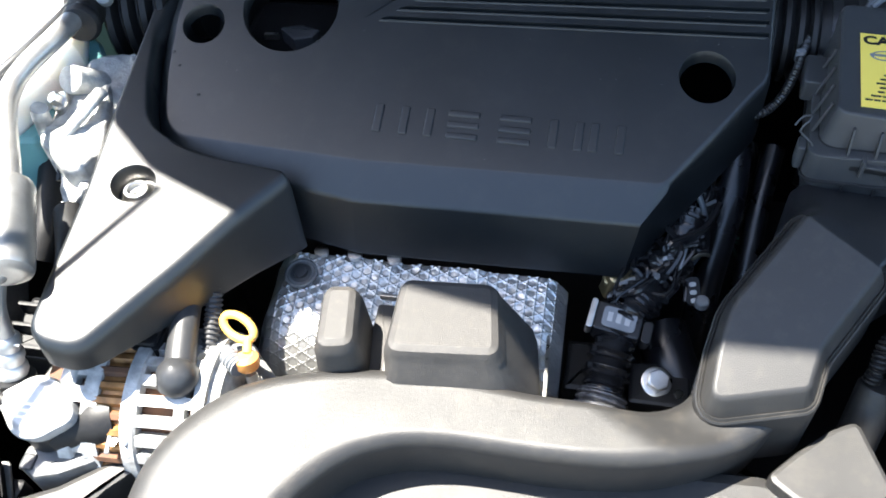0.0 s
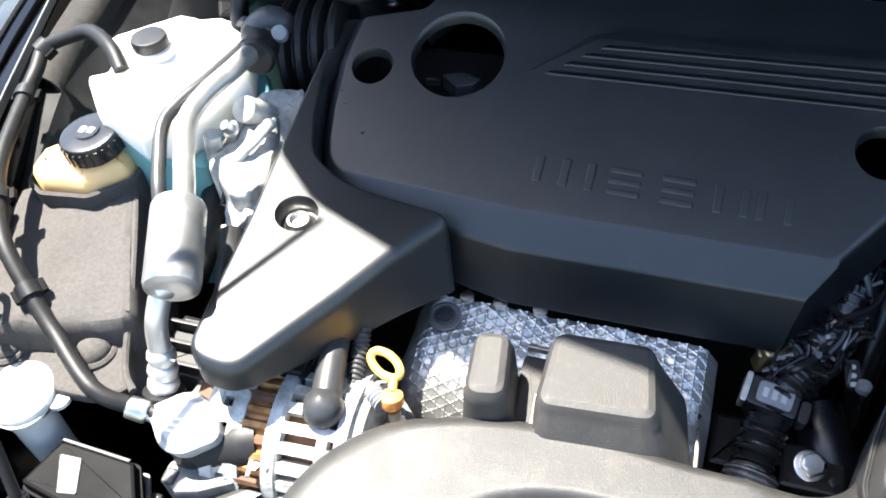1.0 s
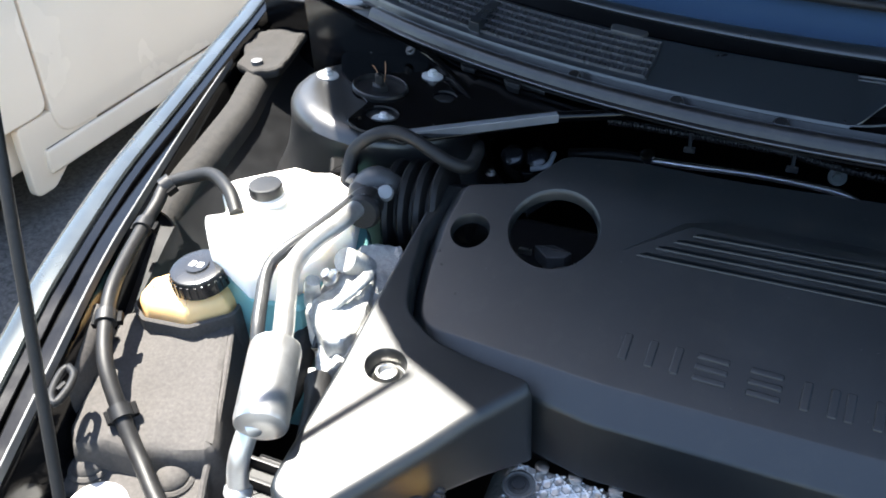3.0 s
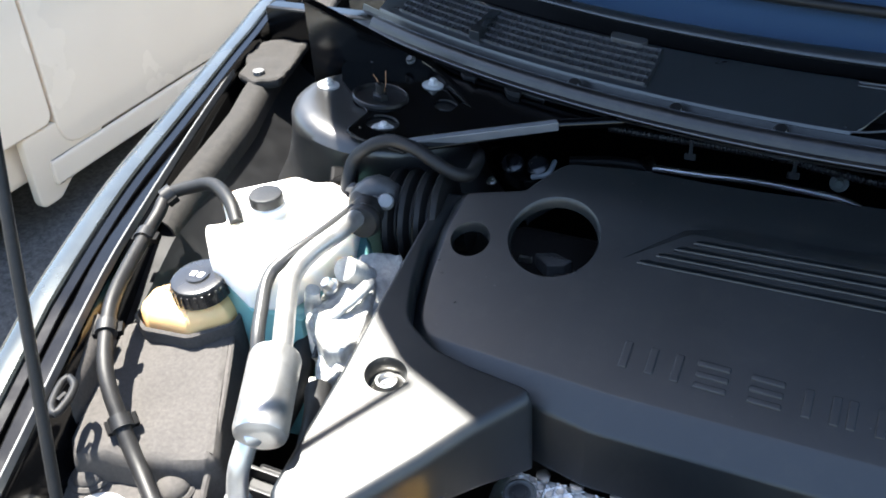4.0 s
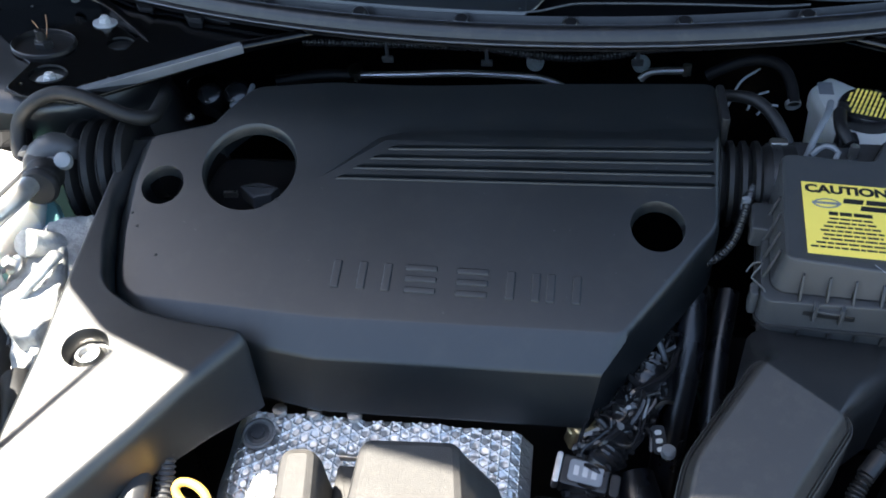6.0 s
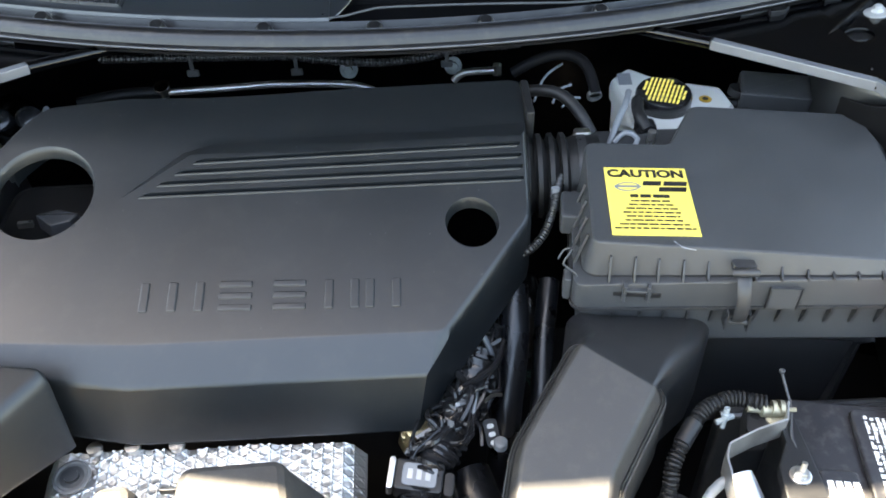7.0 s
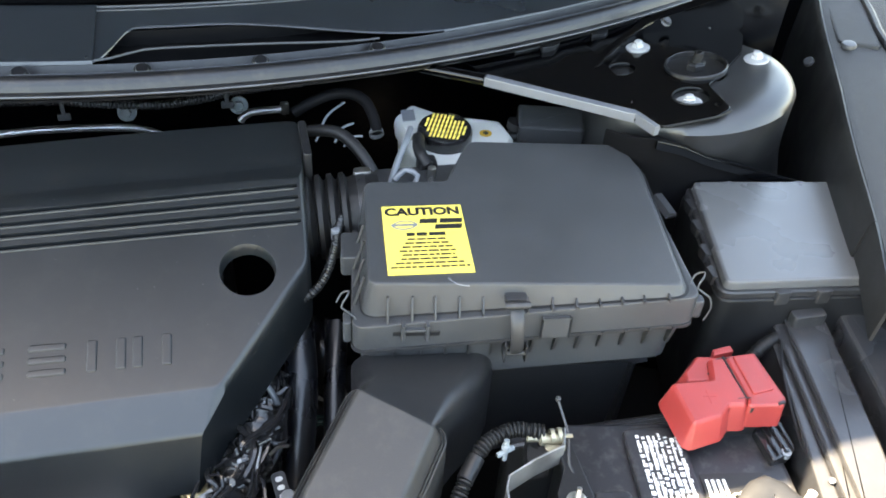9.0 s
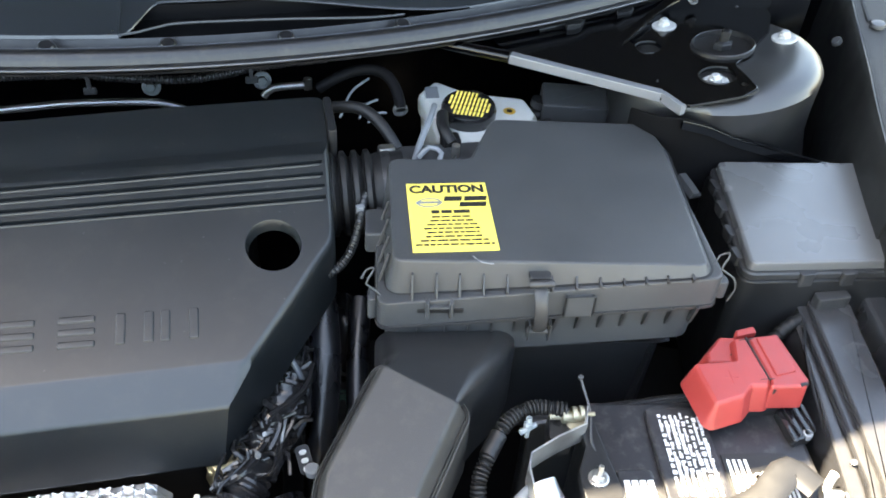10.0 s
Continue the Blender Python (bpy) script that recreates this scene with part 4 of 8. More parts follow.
LIDO = fillet([(0.085, -0.491), (0.149, -0.476), (0.157, -0.447), (0.197, -0.390), (0.147, -0.356), (0.098, -0.424), (0.090, -0.455)], [0.008, 0.006, 0.03, 0.003, 0.003, 0.05, 0.06], 6)
bm = rings(LIDO, [(0.0105, -0.075), (0.0105, -0.0150), (0.0095, -0.0138), (0.0085, -0.0150), (0.0075, -0.0132), (0.0064, -0.0145), (0.0052, -0.0110), (0.0018, -0.0024), (0.0, -0.0006), (-0.0015, 0.0)])
warp(bm, snork_top)
part("snorkel_lid", bm, M_DUCT, snorkel, "", 28)
bm = loft([roof((0.1465, -0.3565, -0.0570), (0.1965, -0.3905, -0.0690), 0.10, 0.003), roof((0.149, -0.340, -0.064), (0.222, -0.362, -0.074), 0.10, 0.012),
           roof((0.150, -0.322, -0.078), (0.250, -0.334, -0.083), 0.10, 0.017), roof((0.150, -0.288, -0.092), (0.270, -0.300, -0.092), 0.10, 0.018)])
part("snorkel_neck", bm, M_NECK, snorkel, "", 50)
UPPER = curve_points([(x, y, 0) for x, y in ((-0.302, -0.690), (-0.305, -0.613), (-0.300, -0.579), (-0.282, -0.545), (-0.253, -0.517), (-0.218, -0.502), (-0.182, -0.493), (-0.140, -0.488), (-0.097, -0.489), (-0.055, -0.493), (-0.015, -0.495), (0.024, -0.493), (0.048, -0.487), (0.067, -0.477), (0.079, -0.463), (0.098, -0.43))], 0.010)
LOWER = curve_points([(x, y, 0) for x, y in ((-0.215, -0.690), (-0.200, -0.625), (-0.186, -0.598), (-0.174, -0.582), (-0.155, -0.564), (-0.126, -0.551), (-0.095, -0.546), (-0.064, -0.546), (-0.029, -0.547), (0.009, -0.546), (0.045, -0.541), (0.071, -0.533), (0.097, -0.520), (0.119, -0.504), (0.139, -0.484), (0.158, -0.460))], 0.010)
def along(pts, k):
    u = k * (len(pts) - 1)
    i = min(int(u), len(pts) - 2)
    return pts[i].lerp(pts[i + 1], u - i)


secs = []
for k in range(61):
    a, b = along(UPPER, k / 60), along(LOWER, k / 60)
    w = (b - a).length
    d = (b - a) / w
    h = max(0.0, min(1.0, ((a.x + b.x) / 2 - 0.02) / 0.07))
    top = -0.108 - 0.018 * h * h * (3 - 2 * h) - 0.10 * max(0.0, -0.58 - (a.y + b.y) / 2)
    ra, rb = min(0.026, w * 0.45), min(0.016, w * 0.35)
    sec = [a + d * 0.012 + Vector((0, 0, top - 0.09))]
    sec += [a + d * ra * (1 - math.cos(t)) + Vector((0, 0, top - ra * 0.8 * (1 - math.sin(t)))) for t in (math.pi / 2 * j / 7 for j in range(8))]
    sec += [b - d * rb * (1 - math.sin(t)) + Vector((0, 0, top - rb * 0.8 * (1 - math.cos(t)))) for t in (math.pi / 2 * j / 7 for j in range(8))]
    sec += [b - d * 0.003 + Vector((0, 0, top - 0.045)), b - d * 0.010 + Vector((0, 0, top - 0.09))]
    secs.append(sec)
bm = loft(secs)
part("ridge", bm, M_DUCT, snorkel, "", 60)
bm = slab(fillet([(-0.30, -0.70), (0.22, -0.70), (0.20, -0.53), (0.13, -0.51), (-0.10, -0.52), (-0.24, -0.55)], 0.02), -0.24, -0.162, 0.012)
part("front_body", bm, M_DUCT, snorkel)
part("side_flange", slab(fillet([(0.128, -0.520), (0.150, -0.498), (0.176, -0.476), (0.196, -0.465), (0.215, -0.52), (0.18, -0.56)], 0.008), -0.22, -0.150, 0.004), M_DUCT, snorkel)
part("side_pipe", lathe([(0.0155, -0.12), (0.0155, 0.0), (0.014, 0.003), (0.0, 0.003)], 28, None, axis_matrix((0.213, -0.438, -0.150), (0.15, 0.45, 0.85))), M_DUCT, snorkel)

# ---------------------------------------------------------------- battery and boxes on its side
battery = thing("battery", (0.36, -0.46, -0.33), "black car battery with white printed labels", "battery")
BT = Matrix.Translation((0.311, -0.365, -0.12)) @ Euler((0, 0, radians(-9.0))).to_matrix().to_4x4()
bm = slab(rect(0.0, 0.172, -0.235, 0.0, 0.006), -0.2, 0.0, 0.004)
bmesh.ops.transform(bm, matrix=BT, verts=bm.verts)
part("case", bm, M_BATT, battery)

fusebox = thing("fuse_box", (0.6, -0.17, -0.25), "black fuse box with a smooth lid", "fuse box")
FB = fillet([(0.472, -0.297), (0.617, -0.313), (0.659, -0.170), (0.510, -0.149)], 0.007)
part("lid", slab(FB, -0.066, -0.050, 0.003), M_LIDGLOSS, fusebox)
part("base", slab(grow(ccw(FB), 0.0065), -0.24, -0.066, 0.003), M_BLACK, fusebox)
part("lid_hem", rings(ccw(FB), [(0.0030, -0.0665), (0.0044, -0.0650), (0.0044, -0.0600), (0.0030, -0.0585), (0.0004, -0.0585)]), M_DARKPL, fusebox, "dark hem round the lid")

# ---------------------------------------------------------------- coolant tank and its neighbours
M_TEAL = material("coolant_teal", (0.16, 0.36, 0.36), 0.35, vary=0.1, scale=20, sss=0.2)
M_AMBER = material("amber_plastic", (0.78, 0.52, 0.24), 0.35, vary=0.12, scale=35, sss=0.3)
M_CAPBLK = material("cap_gloss", (0.012, 0.012, 0.013), 0.25, vary=0.1, coat=0.3)
M_WHITEP = material("white_print", (0.75, 0.75, 0.72), 0.5, vary=0.1, scale=200)
M_BLACKP = material("black_print", (0.012, 0.012, 0.012), 0.5, vary=0.05)
M_BLUEFIT = material("blue_fitting", (0.46, 0.465, 0.465), 0.42, metal=0.7, vary=0.1)
M_COPPER = material("copper_winding", (0.28, 0.135, 0.046), 0.36, metal=0.4, vary=0.45, scale=120)
M_YELLOW = material("yellow_handle", (0.78, 0.47, 0.10), 0.35, vary=0.08, sss=0.15)
M_ORANGE = material("orange_stopper", (0.70, 0.32, 0.09), 0.35, vary=0.08, sss=0.15)
M_BEIGE = material("bracket_plastic", (0.032, 0.030, 0.028), 0.6, vary=0.12, scale=60, grain=0.7, grain_scale=1100, dirt=0.10)
M_FOIL = material("heat_shield_foil", (0.58, 0.575, 0.56), 0.38, metal=0.85, vary=0.10, scale=60)
M_RED = material("red_plastic", (0.285, 0.032, 0.029), 0.42, vary=0.1, scale=40)
M_CONDUIT = material("conduit", (0.020, 0.020, 0.021), 0.32, vary=0.15, scale=60)
M_TAPE = material("wrapped_tape", (0.012, 0.012, 0.013), 0.14, vary=0.2, scale=60, grain=0.8, grain_scale=220)
M_GOLD = material("yellowed_zinc", (0.52, 0.42, 0.24), 0.4, metal=0.9, vary=0.25, scale=60, dirt=0.2)
M_GREYPL = material("grey_plastic", (0.17, 0.18, 0.19), 0.45, vary=0.1, scale=50)
M_PIPE = material("dark_pipe_coat", (0.030, 0.031, 0.032), 0.40, metal=0.2, vary=0.12, scale=40)
M_GREEN = material("green_clip", (0.035, 0.11, 0.09), 0.4, vary=0.1)
M_GASKET = material("brown_rust", (0.10, 0.045, 0.022), 0.8, vary=0.3, scale=50)


def bar(points, w, z0, z1, bm=None, b=0.0006):
    """A flat strip of width w along a straight line from one (x, y) to another."""
    a, c = Vector(points[0]), Vector(points[1])
    d = (c - a).normalized()
    n = Vector((-d.y, d.x)) * w / 2
    return slab([a - n, c - n, c + n, a + n], z0, z1, b, bm)


tank = thing("coolant_tank", (-0.53, -0.29, -0.2), "white translucent coolant tank with a grey cap in full sun", "coolant tank")
TK = fillet([(-0.598, -0.312), (-0.581, -0.303), (-0.588, -0.288), (-0.614, -0.262), (-0.607, -0.246), (-0.562, -0.203), (-0.530, -0.196), (-0.514, -0.190), (-0.478, -0.210), (-0.448, -0.250), (-0.458, -0.292), (-0.478, -0.345), (-0.516, -0.364), (-0.565, -0.348)], 0.006, 4)


def tank_top(x, y):
    return -max(0.0, x + 0.545) * 0.40


TOP = fillet([(-0.598, -0.312), (-0.581, -0.303), (-0.588, -0.288), (-0.614, -0.262), (-0.607, -0.246), (-0.562, -0.203), (-0.542, -0.205), (-0.528, -0.190), (-0.512, -0.188), (-0.488, -0.212), (-0.474, -0.250), (-0.478, -0.292), (-0.490, -0.345), (-0.516, -0.364), (-0.565, -0.348)], 0.005, 4)
bm = rings(TOP, [(0.001, -0.030), (0.001, -0.012), (0.0, -0.006), (-0.002, -0.002), (-0.005, -0.0005)])
warp(bm, tank_top, [("x", -0.545)])
part("shell", bm, M_TANK, tank)
bm = rings(TK, [(-0.006, -0.20), (-0.002, -0.05), (0.0, -0.034), (-0.003, -0.0300)])
warp(bm, tank_top, [("x", -0.545)])
part("coolant_level", bm, M_TEAL, tank, "teal coolant showing through the lower shell")
part("cap", lathe([(0.0155, -0.006), (0.0155, 0.0), (0.0168, 0.001), (0.0168, 0.0085), (0.0158, 0.0105), (0.0135, 0.011), (0, 0.011)], 36, None, Matrix.Translation((-0.5535, -0.268, 0.006))), M_BLACK, tank, "dark grey cap")
part("neck", lathe([(0.020, -0.02), (0.018, 0.004), (0.015, 0.006)], 28, None, Matrix.Translation((-0.5535, -0.268, 0.0))), M_TANK, tank)
part("spout", tube([(-0.572, -0.292, -0.006), (-0.576, -0.284, 0.003)], 0.0062, 12), M_TANK, tank)

# fluid reservoir in its cradle
psr = thing("fluid_reservoir", (-0.575, -0.365, -0.2), "amber fluid reservoir with a ribbed black cap", "fluid reservoir")
PS = fillet([(-0.632, -0.388), (-0.613, -0.399), (-0.570, -0.394), (-0.543, -0.366), (-0.548, -0.338), (-0.566, -0.322), (-0.600, -0.322), (-0.636, -0.362)], 0.008, 5)
part("reservoir", rings(PS, [(-0.002, -0.16), (0.0, -0.072), (-0.001, -0.060), (-0.005, -0.052), (-0.010, -0.048), (-0.016, -0.046)]), M_AMBER, psr)
part("cradle", rings(PS, [(0.002, -0.16), (0.002, -0.066), (0.003, -0.064), (0.006, -0.066), (0.007, -0.16)]), M_FELT, psr, "felt sleeve round the reservoir")
part("neck", lathe([(0.020, -0.05), (0.0195, -0.036)], 28, None, Matrix.Translation((-0.5745, -0.3575, 0))), M_AMBER, psr)
cb = lathe([(0.0268, 0.0), (0.0275, 0.001), (0.0272, 0.0155), (0.0255, 0.0185), (0.0215, 0.0195), (0.0115, 0.0195), (0.0110, 0.0212), (0.0, 0.0212)], 48)
CAPM = Matrix.Translation((-0.5745, -0.3575, -0.044)) @ Euler((radians(4), radians(-3), 0)).to_matrix().to_4x4()
cap = part("cap", placed(cb, CAPM), M_CAPBLK, psr, "ribbed glossy black cap")
gb = bmesh.new()
for k in range(26):
    a = 2 * math.pi * k / 26
    block(-0.0012, 0.0012, 0.0262, 0.0284, 0.001, 0.0150, 0.0003, 0.0004, gb)
    gb.verts.ensure_lookup_table()
    vs = gb.verts[-len(rect(0, 1, 0, 1)) * 6:]
    bmesh.ops.rotate(gb, verts=vs, cent=(0, 0, 0), matrix=Matrix.Rotation(a, 3, "Z"))
part("grip_ribs", placed(gb, CAPM), M_CAPBLK, cap)
mk = bmesh.new()
block(-0.0070, -0.0015, -0.0035, 0.0035, 0.0210, 0.0216, 0.0002, 0.001, mk)
block(0.0012, 0.0070, -0.0030, 0.0035, 0.0210, 0.0216, 0.0002, 0.001, mk)
part("cap_mark", placed(mk, CAPM), M_WHITEP, cap, "worn white marks")

# felt covered box in front of it
fb = thing("felt_cover", (-0.56, -0.45, -0.3), "worn grey-brown felt insulation cover with two push clips", "insulation cover")
FELT = fillet([(-0.655, -0.392), (-0.610, -0.370), (-0.560, -0.348), (-0.549, -0.354), (-0.509, -0.427), (-0.4745, -0.489), (-0.480, -0.498), (-0.512, -0.5085), (-0.536, -0.5180), (-0.562, -0.5220), (-0.589, -0.5330), (-0.606, -0.5174), (-0.6236, -0.473), (-0.640, -0.430)], [0.008, 0.02, 0.006, 0.006, 0.05, 0.006, 0.006, 0.02, 0.01, 0.02, 0.006, 0.008, 0.02, 0.02], 4)


def felt_top(x, y):
    return -0.078 + 0.10 * (y + 0.39) + 0.0012 * math.sin(34 * x + 20 * y) + 0.0045 * noise.noise((x * 25, y * 25, 0)) + 0.0016 * noise.noise((x * 70, y * 70, 4))


def felt_low(x, y):
    return -0.118 + 0.12 * (y + 0.50) + 0.002 * noise.noise((x * 30, y * 30, 3))


bm = rings(FELT, [(0.012, -0.09), (0.006, -0.05), (0.002, -0.014), (0.0, -0.006), (-0.003, -0.0015), (-0.008, 0.0)])
warp(bm, felt_top, [("y", -0.53 + 0.012 * i) for i in range(15)] + [("x", -0.68 + 0.012 * i) for i in range(17)])
part("top_felt", bm, M_FELT, fb)
bm = slab(fillet([(-0.655, -0.50), (-0.490, -0.490), (-0.456, -0.539), (-0.491, -0.553), (-0.63, -0.556), (-0.66, -0.545)], 0.012), -0.012, 0.0, 0.003)
warp(bm, felt_low, [("y", -0.59 + 0.015 * i) for i in range(8)])
part("skirt_felt", bm, M_FELT, fb)
bm = tube([(-0.553, -0.362, -0.076), (-0.540, -0.372, -0.080), (-0.492, -0.463, -0.092), (-0.472, -0.522, -0.119), (-0.456, -0.539, -0.123)], 0.0032, 8)
part("edge_binding", bm, M_FELT, fb)
for x, y in ((-0.584, -0.528), (-0.507, -0.514)):
    m = Matrix.Translation((x, y, felt_low(x, y) - 0.001))
    part("push_clip", lathe([(0.0190, -0.001), (0.0190, 0.0015), (0.0165, 0.0035), (0.0145, 0.0028), (0.0138, 0.0060), (0.0110, 0.0095), (0.0060, 0.0120), (0.0, 0.0128)], 28, None, m), M_FELT, fb, "felt-coloured push clip")

# long hose from the tank along the wing to the radiator neck
hose = thing("overflow_hose", (-0.6, -0.45, -0.1), "matt black rubber overflow hose with plastic clips", "hose")
HP = [(-0.566, -0.302, 0.0), (-0.587, -0.282, 0.008), (-0.625, -0.258, 0.006), (-0.657, -0.254, -0.005), (-0.684, -0.264, -0.015), (-0.679, -0.289, -0.022), (-0.672, -0.32, -0.028), (-0.642, -0.397, -0.032), (-0.62, -0.437, -0.04), (-0.592, -0.474, -0.052), (-0.56, -0.5, -0.075), (-0.529, -0.521, -0.095)]
HP += [(-0.478, -0.553, -0.108), (-0.447, -0.550, -0.126), (-0.425, -0.549, -0.132)]
part("hose", tube(HP, 0.0070, 16, 0.006), M_RUBBER, hose)
for k in (4, 6, 8, 10):
    p = Vector(HP[k])
    d = (Vector(HP[k + 1]) - Vector(HP[k - 1])).normalized()
    c = part("clip", lathe([(0.0098, -0.006), (0.0098, 0.006)], 16, None, axis_matrix(p, d)), M_BLACK, hose, "black plastic hose clip")
    side = d.cross(Vector((0, 0, 1))).normalized()
    rot = Matrix.Translation(p) @ Matrix((side, d, side.cross(d))).transposed().to_4x4()
    for u in (-0.0115, 0.0105):
        part("clip_tab", placed(block(u - 0.0025, u + 0.0025, -0.0060, 0.0060, -0.006, 0.001, 0.0010, 0.0012), rot), M_DEEP, c)
part("end_ferrule", lathe([(0.0092, 0), (0.0092, 0.014), (0.008, 0.016)], 18, None, axis_matrix((-0.452, -0.552, -0.124), (0.9, 0.05, -0.3))), M_STEEL, hose, "bright metal hose clamp")

# air conditioning line with its muffler
ac = thing("ac_line", (-0.45, -0.45, -0.2), "silver aluminium air conditioning line with a fat muffler", "pipe")
part("upper_pipe", tube([(-0.474, -0.190, -0.020), (-0.469, -0.215, -0.012), (-0.466, -0.250, -0.004), (-0.466, -0.281, 0.000), (-0.473, -0.319, 0.000), (-0.474, -0.349, -0.004), (-0.461, -0.380, -0.008), (-0.444, -0.413, -0.014), (-0.436, -0.432, -0.020)], 0.0088, 18), M_ALU, ac)
part("dark_pipe", tube([(-0.486, -0.196, -0.016), (-0.481, -0.225, -0.010), (-0.483, -0.294, -0.002), (-0.494, -0.331, -0.004), (-0.500, -0.351, -0.012), (-0.489, -0.381, -0.022), (-0.474, -0.414, -0.036), (-0.452, -0.460, -0.085)], 0.0062, 14), M_PIPE, ac, "dark grey pipe")
d = Vector((0.029, -0.074, -0.018)).normalized()
m0 = Vector((-0.4445, -0.424, -0.021))
part("muffler", lathe([(0.008, -0.006), (0.012, 0.0), (0.020, 0.004), (0.0215, 0.008), (0.0215, 0.074), (0.0205, 0.078), (0.017, 0.080), (0.0110, 0.082)], 36, None, axis_matrix(m0, d)), M_MUFFLER, ac)
e = m0 + d * 0.08
part("lower_pipe", tube([m0 + d * 0.070, e + Vector((-0.004, 0, 0.002)), (-0.4305, -0.4894, -0.0460), (-0.4351, -0.5042, -0.0680), (-0.4374, -0.5096, -0.0860), (-0.4370, -0.5140, -0.1010)], 0.0088, 18), M_ALU, ac)
f0, f1 = Vector((-0.4368, -0.5136, -0.1000)), Vector((-0.4368, -0.5289, -0.1320))
part("fitting", lathe([(0.0092, -0.004), (0.0112, -0.002), (0.0118, 0.003), (0.0104, 0.006), (0.0100, 0.009), (0.0116, 0.011), (0.0122, 0.015), (0.0108, 0.019), (0.0106, 0.021), (0.0122, 0.023), (0.0128, 0.028), (0.0112, 0.032), (0.0112, 0.040)], 24, None, axis_matrix(f0, f1 - f0)), M_BLUEFIT, ac, "pale blue ribbed pipe fitting")
part("fitting_nib", tube([f0 + Vector((0.010, -0.004, 0.0)), f0 + Vector((0.015, -0.004, 0.0))], 0.0016, 8), M_STEEL, ac)
part("seat_flange", lathe([(0.011, 0.032), (0.0165, 0.033), (0.017, 0.036), (0.016, 0.040), (0.011, 0.040)], 28, None, axis_matrix(f0, f1 - f0)), M_RUBBER, ac, "black rubber flange")

elbow = thing("hose_joint", (-0.48, -0.17, -0.05), "grey rubber hose joint with clamps beside the bellows", "hose joint")
part("elbow", tube([(-0.4896, -0.1971, -0.0220), (-0.4829, -0.1940, -0.0120), (-0.4744, -0.1894, -0.0080), (-0.4657, -0.1859, -0.0140), (-0.4648, -0.1741, -0.0300)], 0.0155, 20, 0.004), M_GREYRUB, elbow, "grey cast elbow")
part("collar", tube([(-0.4603, -0.2499, -0.0080), (-0.4647, -0.2310, -0.0120), (-0.4845, -0.2010, -0.0200)], lambda s: 0.0150 + 0.0025 * math.sin(s * 260), 20, 0.003), M_RUBBER, elbow, "black rubber collar on the pipe")
part("knob", lathe([(0.0075, -0.006), (0.0085, 0.0), (0.0070, 0.005), (0.0, 0.007)], 18, None, axis_matrix((-0.4540, -0.2106, -0.0060), (0.3, -0.6, 0.7))), M_GREYPL, elbow, "bright sensor end")
part("clamp", lathe([(0.0062, -0.004), (0.0078, -0.004), (0.0078, 0.004), (0.0062, 0.004)], 18, None, axis_matrix((-0.5022, -0.1917, -0.0140), (0.3, -1, -0.1))), M_EDGE, elbow, "bright clamp")
part("clamp_box", placed(block(-0.016, 0.014, -0.012, 0.012, -0.012, 0.008, 0.004), Matrix.Translation((-0.5245, -0.1707, -0.0160)) @ Euler((0.3, 0.2, 0.5)).to_matrix().to_4x4()), M_DEEP, elbow)

arc = thing("heater_hose", (-0.45, -0.12, -0.05), "curved black rubber hose", "hose")
part("hose", tube([(-0.505, -0.200, -0.030), (-0.510, -0.192, -0.015), (-0.509, -0.176, 0.010), (-0.491, -0.169, 0.028), (-0.469, -0.161, 0.034), (-0.444, -0.161, 0.030), (-0.407, -0.162, 0.012), (-0.391, -0.150, 0.003), (-0.396, -0.113, -0.003), (-0.414, -0.068, -0.020)], 0.0069, 16), M_RUBBER, arc)

bel = thing("rubber_bellows", (-0.43, -0.17, -0.12), "black ribbed rubber bellows", "bellows")
prof = []
for k in range(4):
    x = k * 0.0165
    prof += [(0.040, x), (0.052, x + 0.003), (0.0545, x + 0.006), (0.052, x + 0.0105), (0.041, x + 0.0135)]
part("folds", lathe([(0.022, -0.008)] + prof, 48, None, axis_matrix((-0.468, -0.172, -0.052), (1.0, 0.15, 0.05))), M_RUBBER, bel)
part("sleeve", lathe([(0.030, 0), (0.030, 0.03)], 32, None, axis_matrix((-0.415, -0.162, -0.05), (1.0, 0.15, 0.05))), M_BLACK, bel)

mount = thing("mount_casting", (-0.45, -0.3, -0.2), "bright cast aluminium engine mount bracket", "bracket")
CM = [(-0.464, -0.250), (-0.430, -0.230), (-0.395, -0.28), (-0.400, -0.350), (-0.408, -0.394), (-0.430, -0.404), (-0.446, -0.362), (-0.470, -0.350), (-0.482, -0.316)]


def cast_top(x, y):
    return -0.052 + 0.10 * (y + 0.3) + 0.010 * noise.noise((x * 45, y * 45, 1.7)) + 0.005 * noise.noise((x * 120, y * 120, 5))


bm = slab(fillet(CM, 0.010), -0.06, 0.0, 0.006)
warp(bm, cast_top, [("y", -0.40 + 0.010 * i) for i in range(20)] + [("x", -0.50 + 0.010 * i) for i in range(11)])
part("casting", bm, M_CAST, mount)
bm = slab(fillet([(-0.4650, -0.3430), (-0.4620, -0.3210), (-0.4590, -0.3100), (-0.4620, -0.2950), (-0.4540, -0.2680), (-0.4290, -0.2820), (-0.4110, -0.3380), (-0.4090, -0.3660), (-0.4120, -0.3820), (-0.4270, -0.3860), (-0.4440, -0.3720)], 0.007), -0.055, 0.0, 0.006)
warp(bm, lambda x, y: -0.044 + 0.009 * noise.noise((x * 42, y * 42, 8.3)) + 0.005 * noise.noise((x * 105, y * 105, 2.2)), [("y", -0.40 + 0.007 * i) for i in range(28)] + [("x", -0.50 + 0.007 * i) for i in range(18)])
part("boss", bm, M_CAST, mount, "", 60)
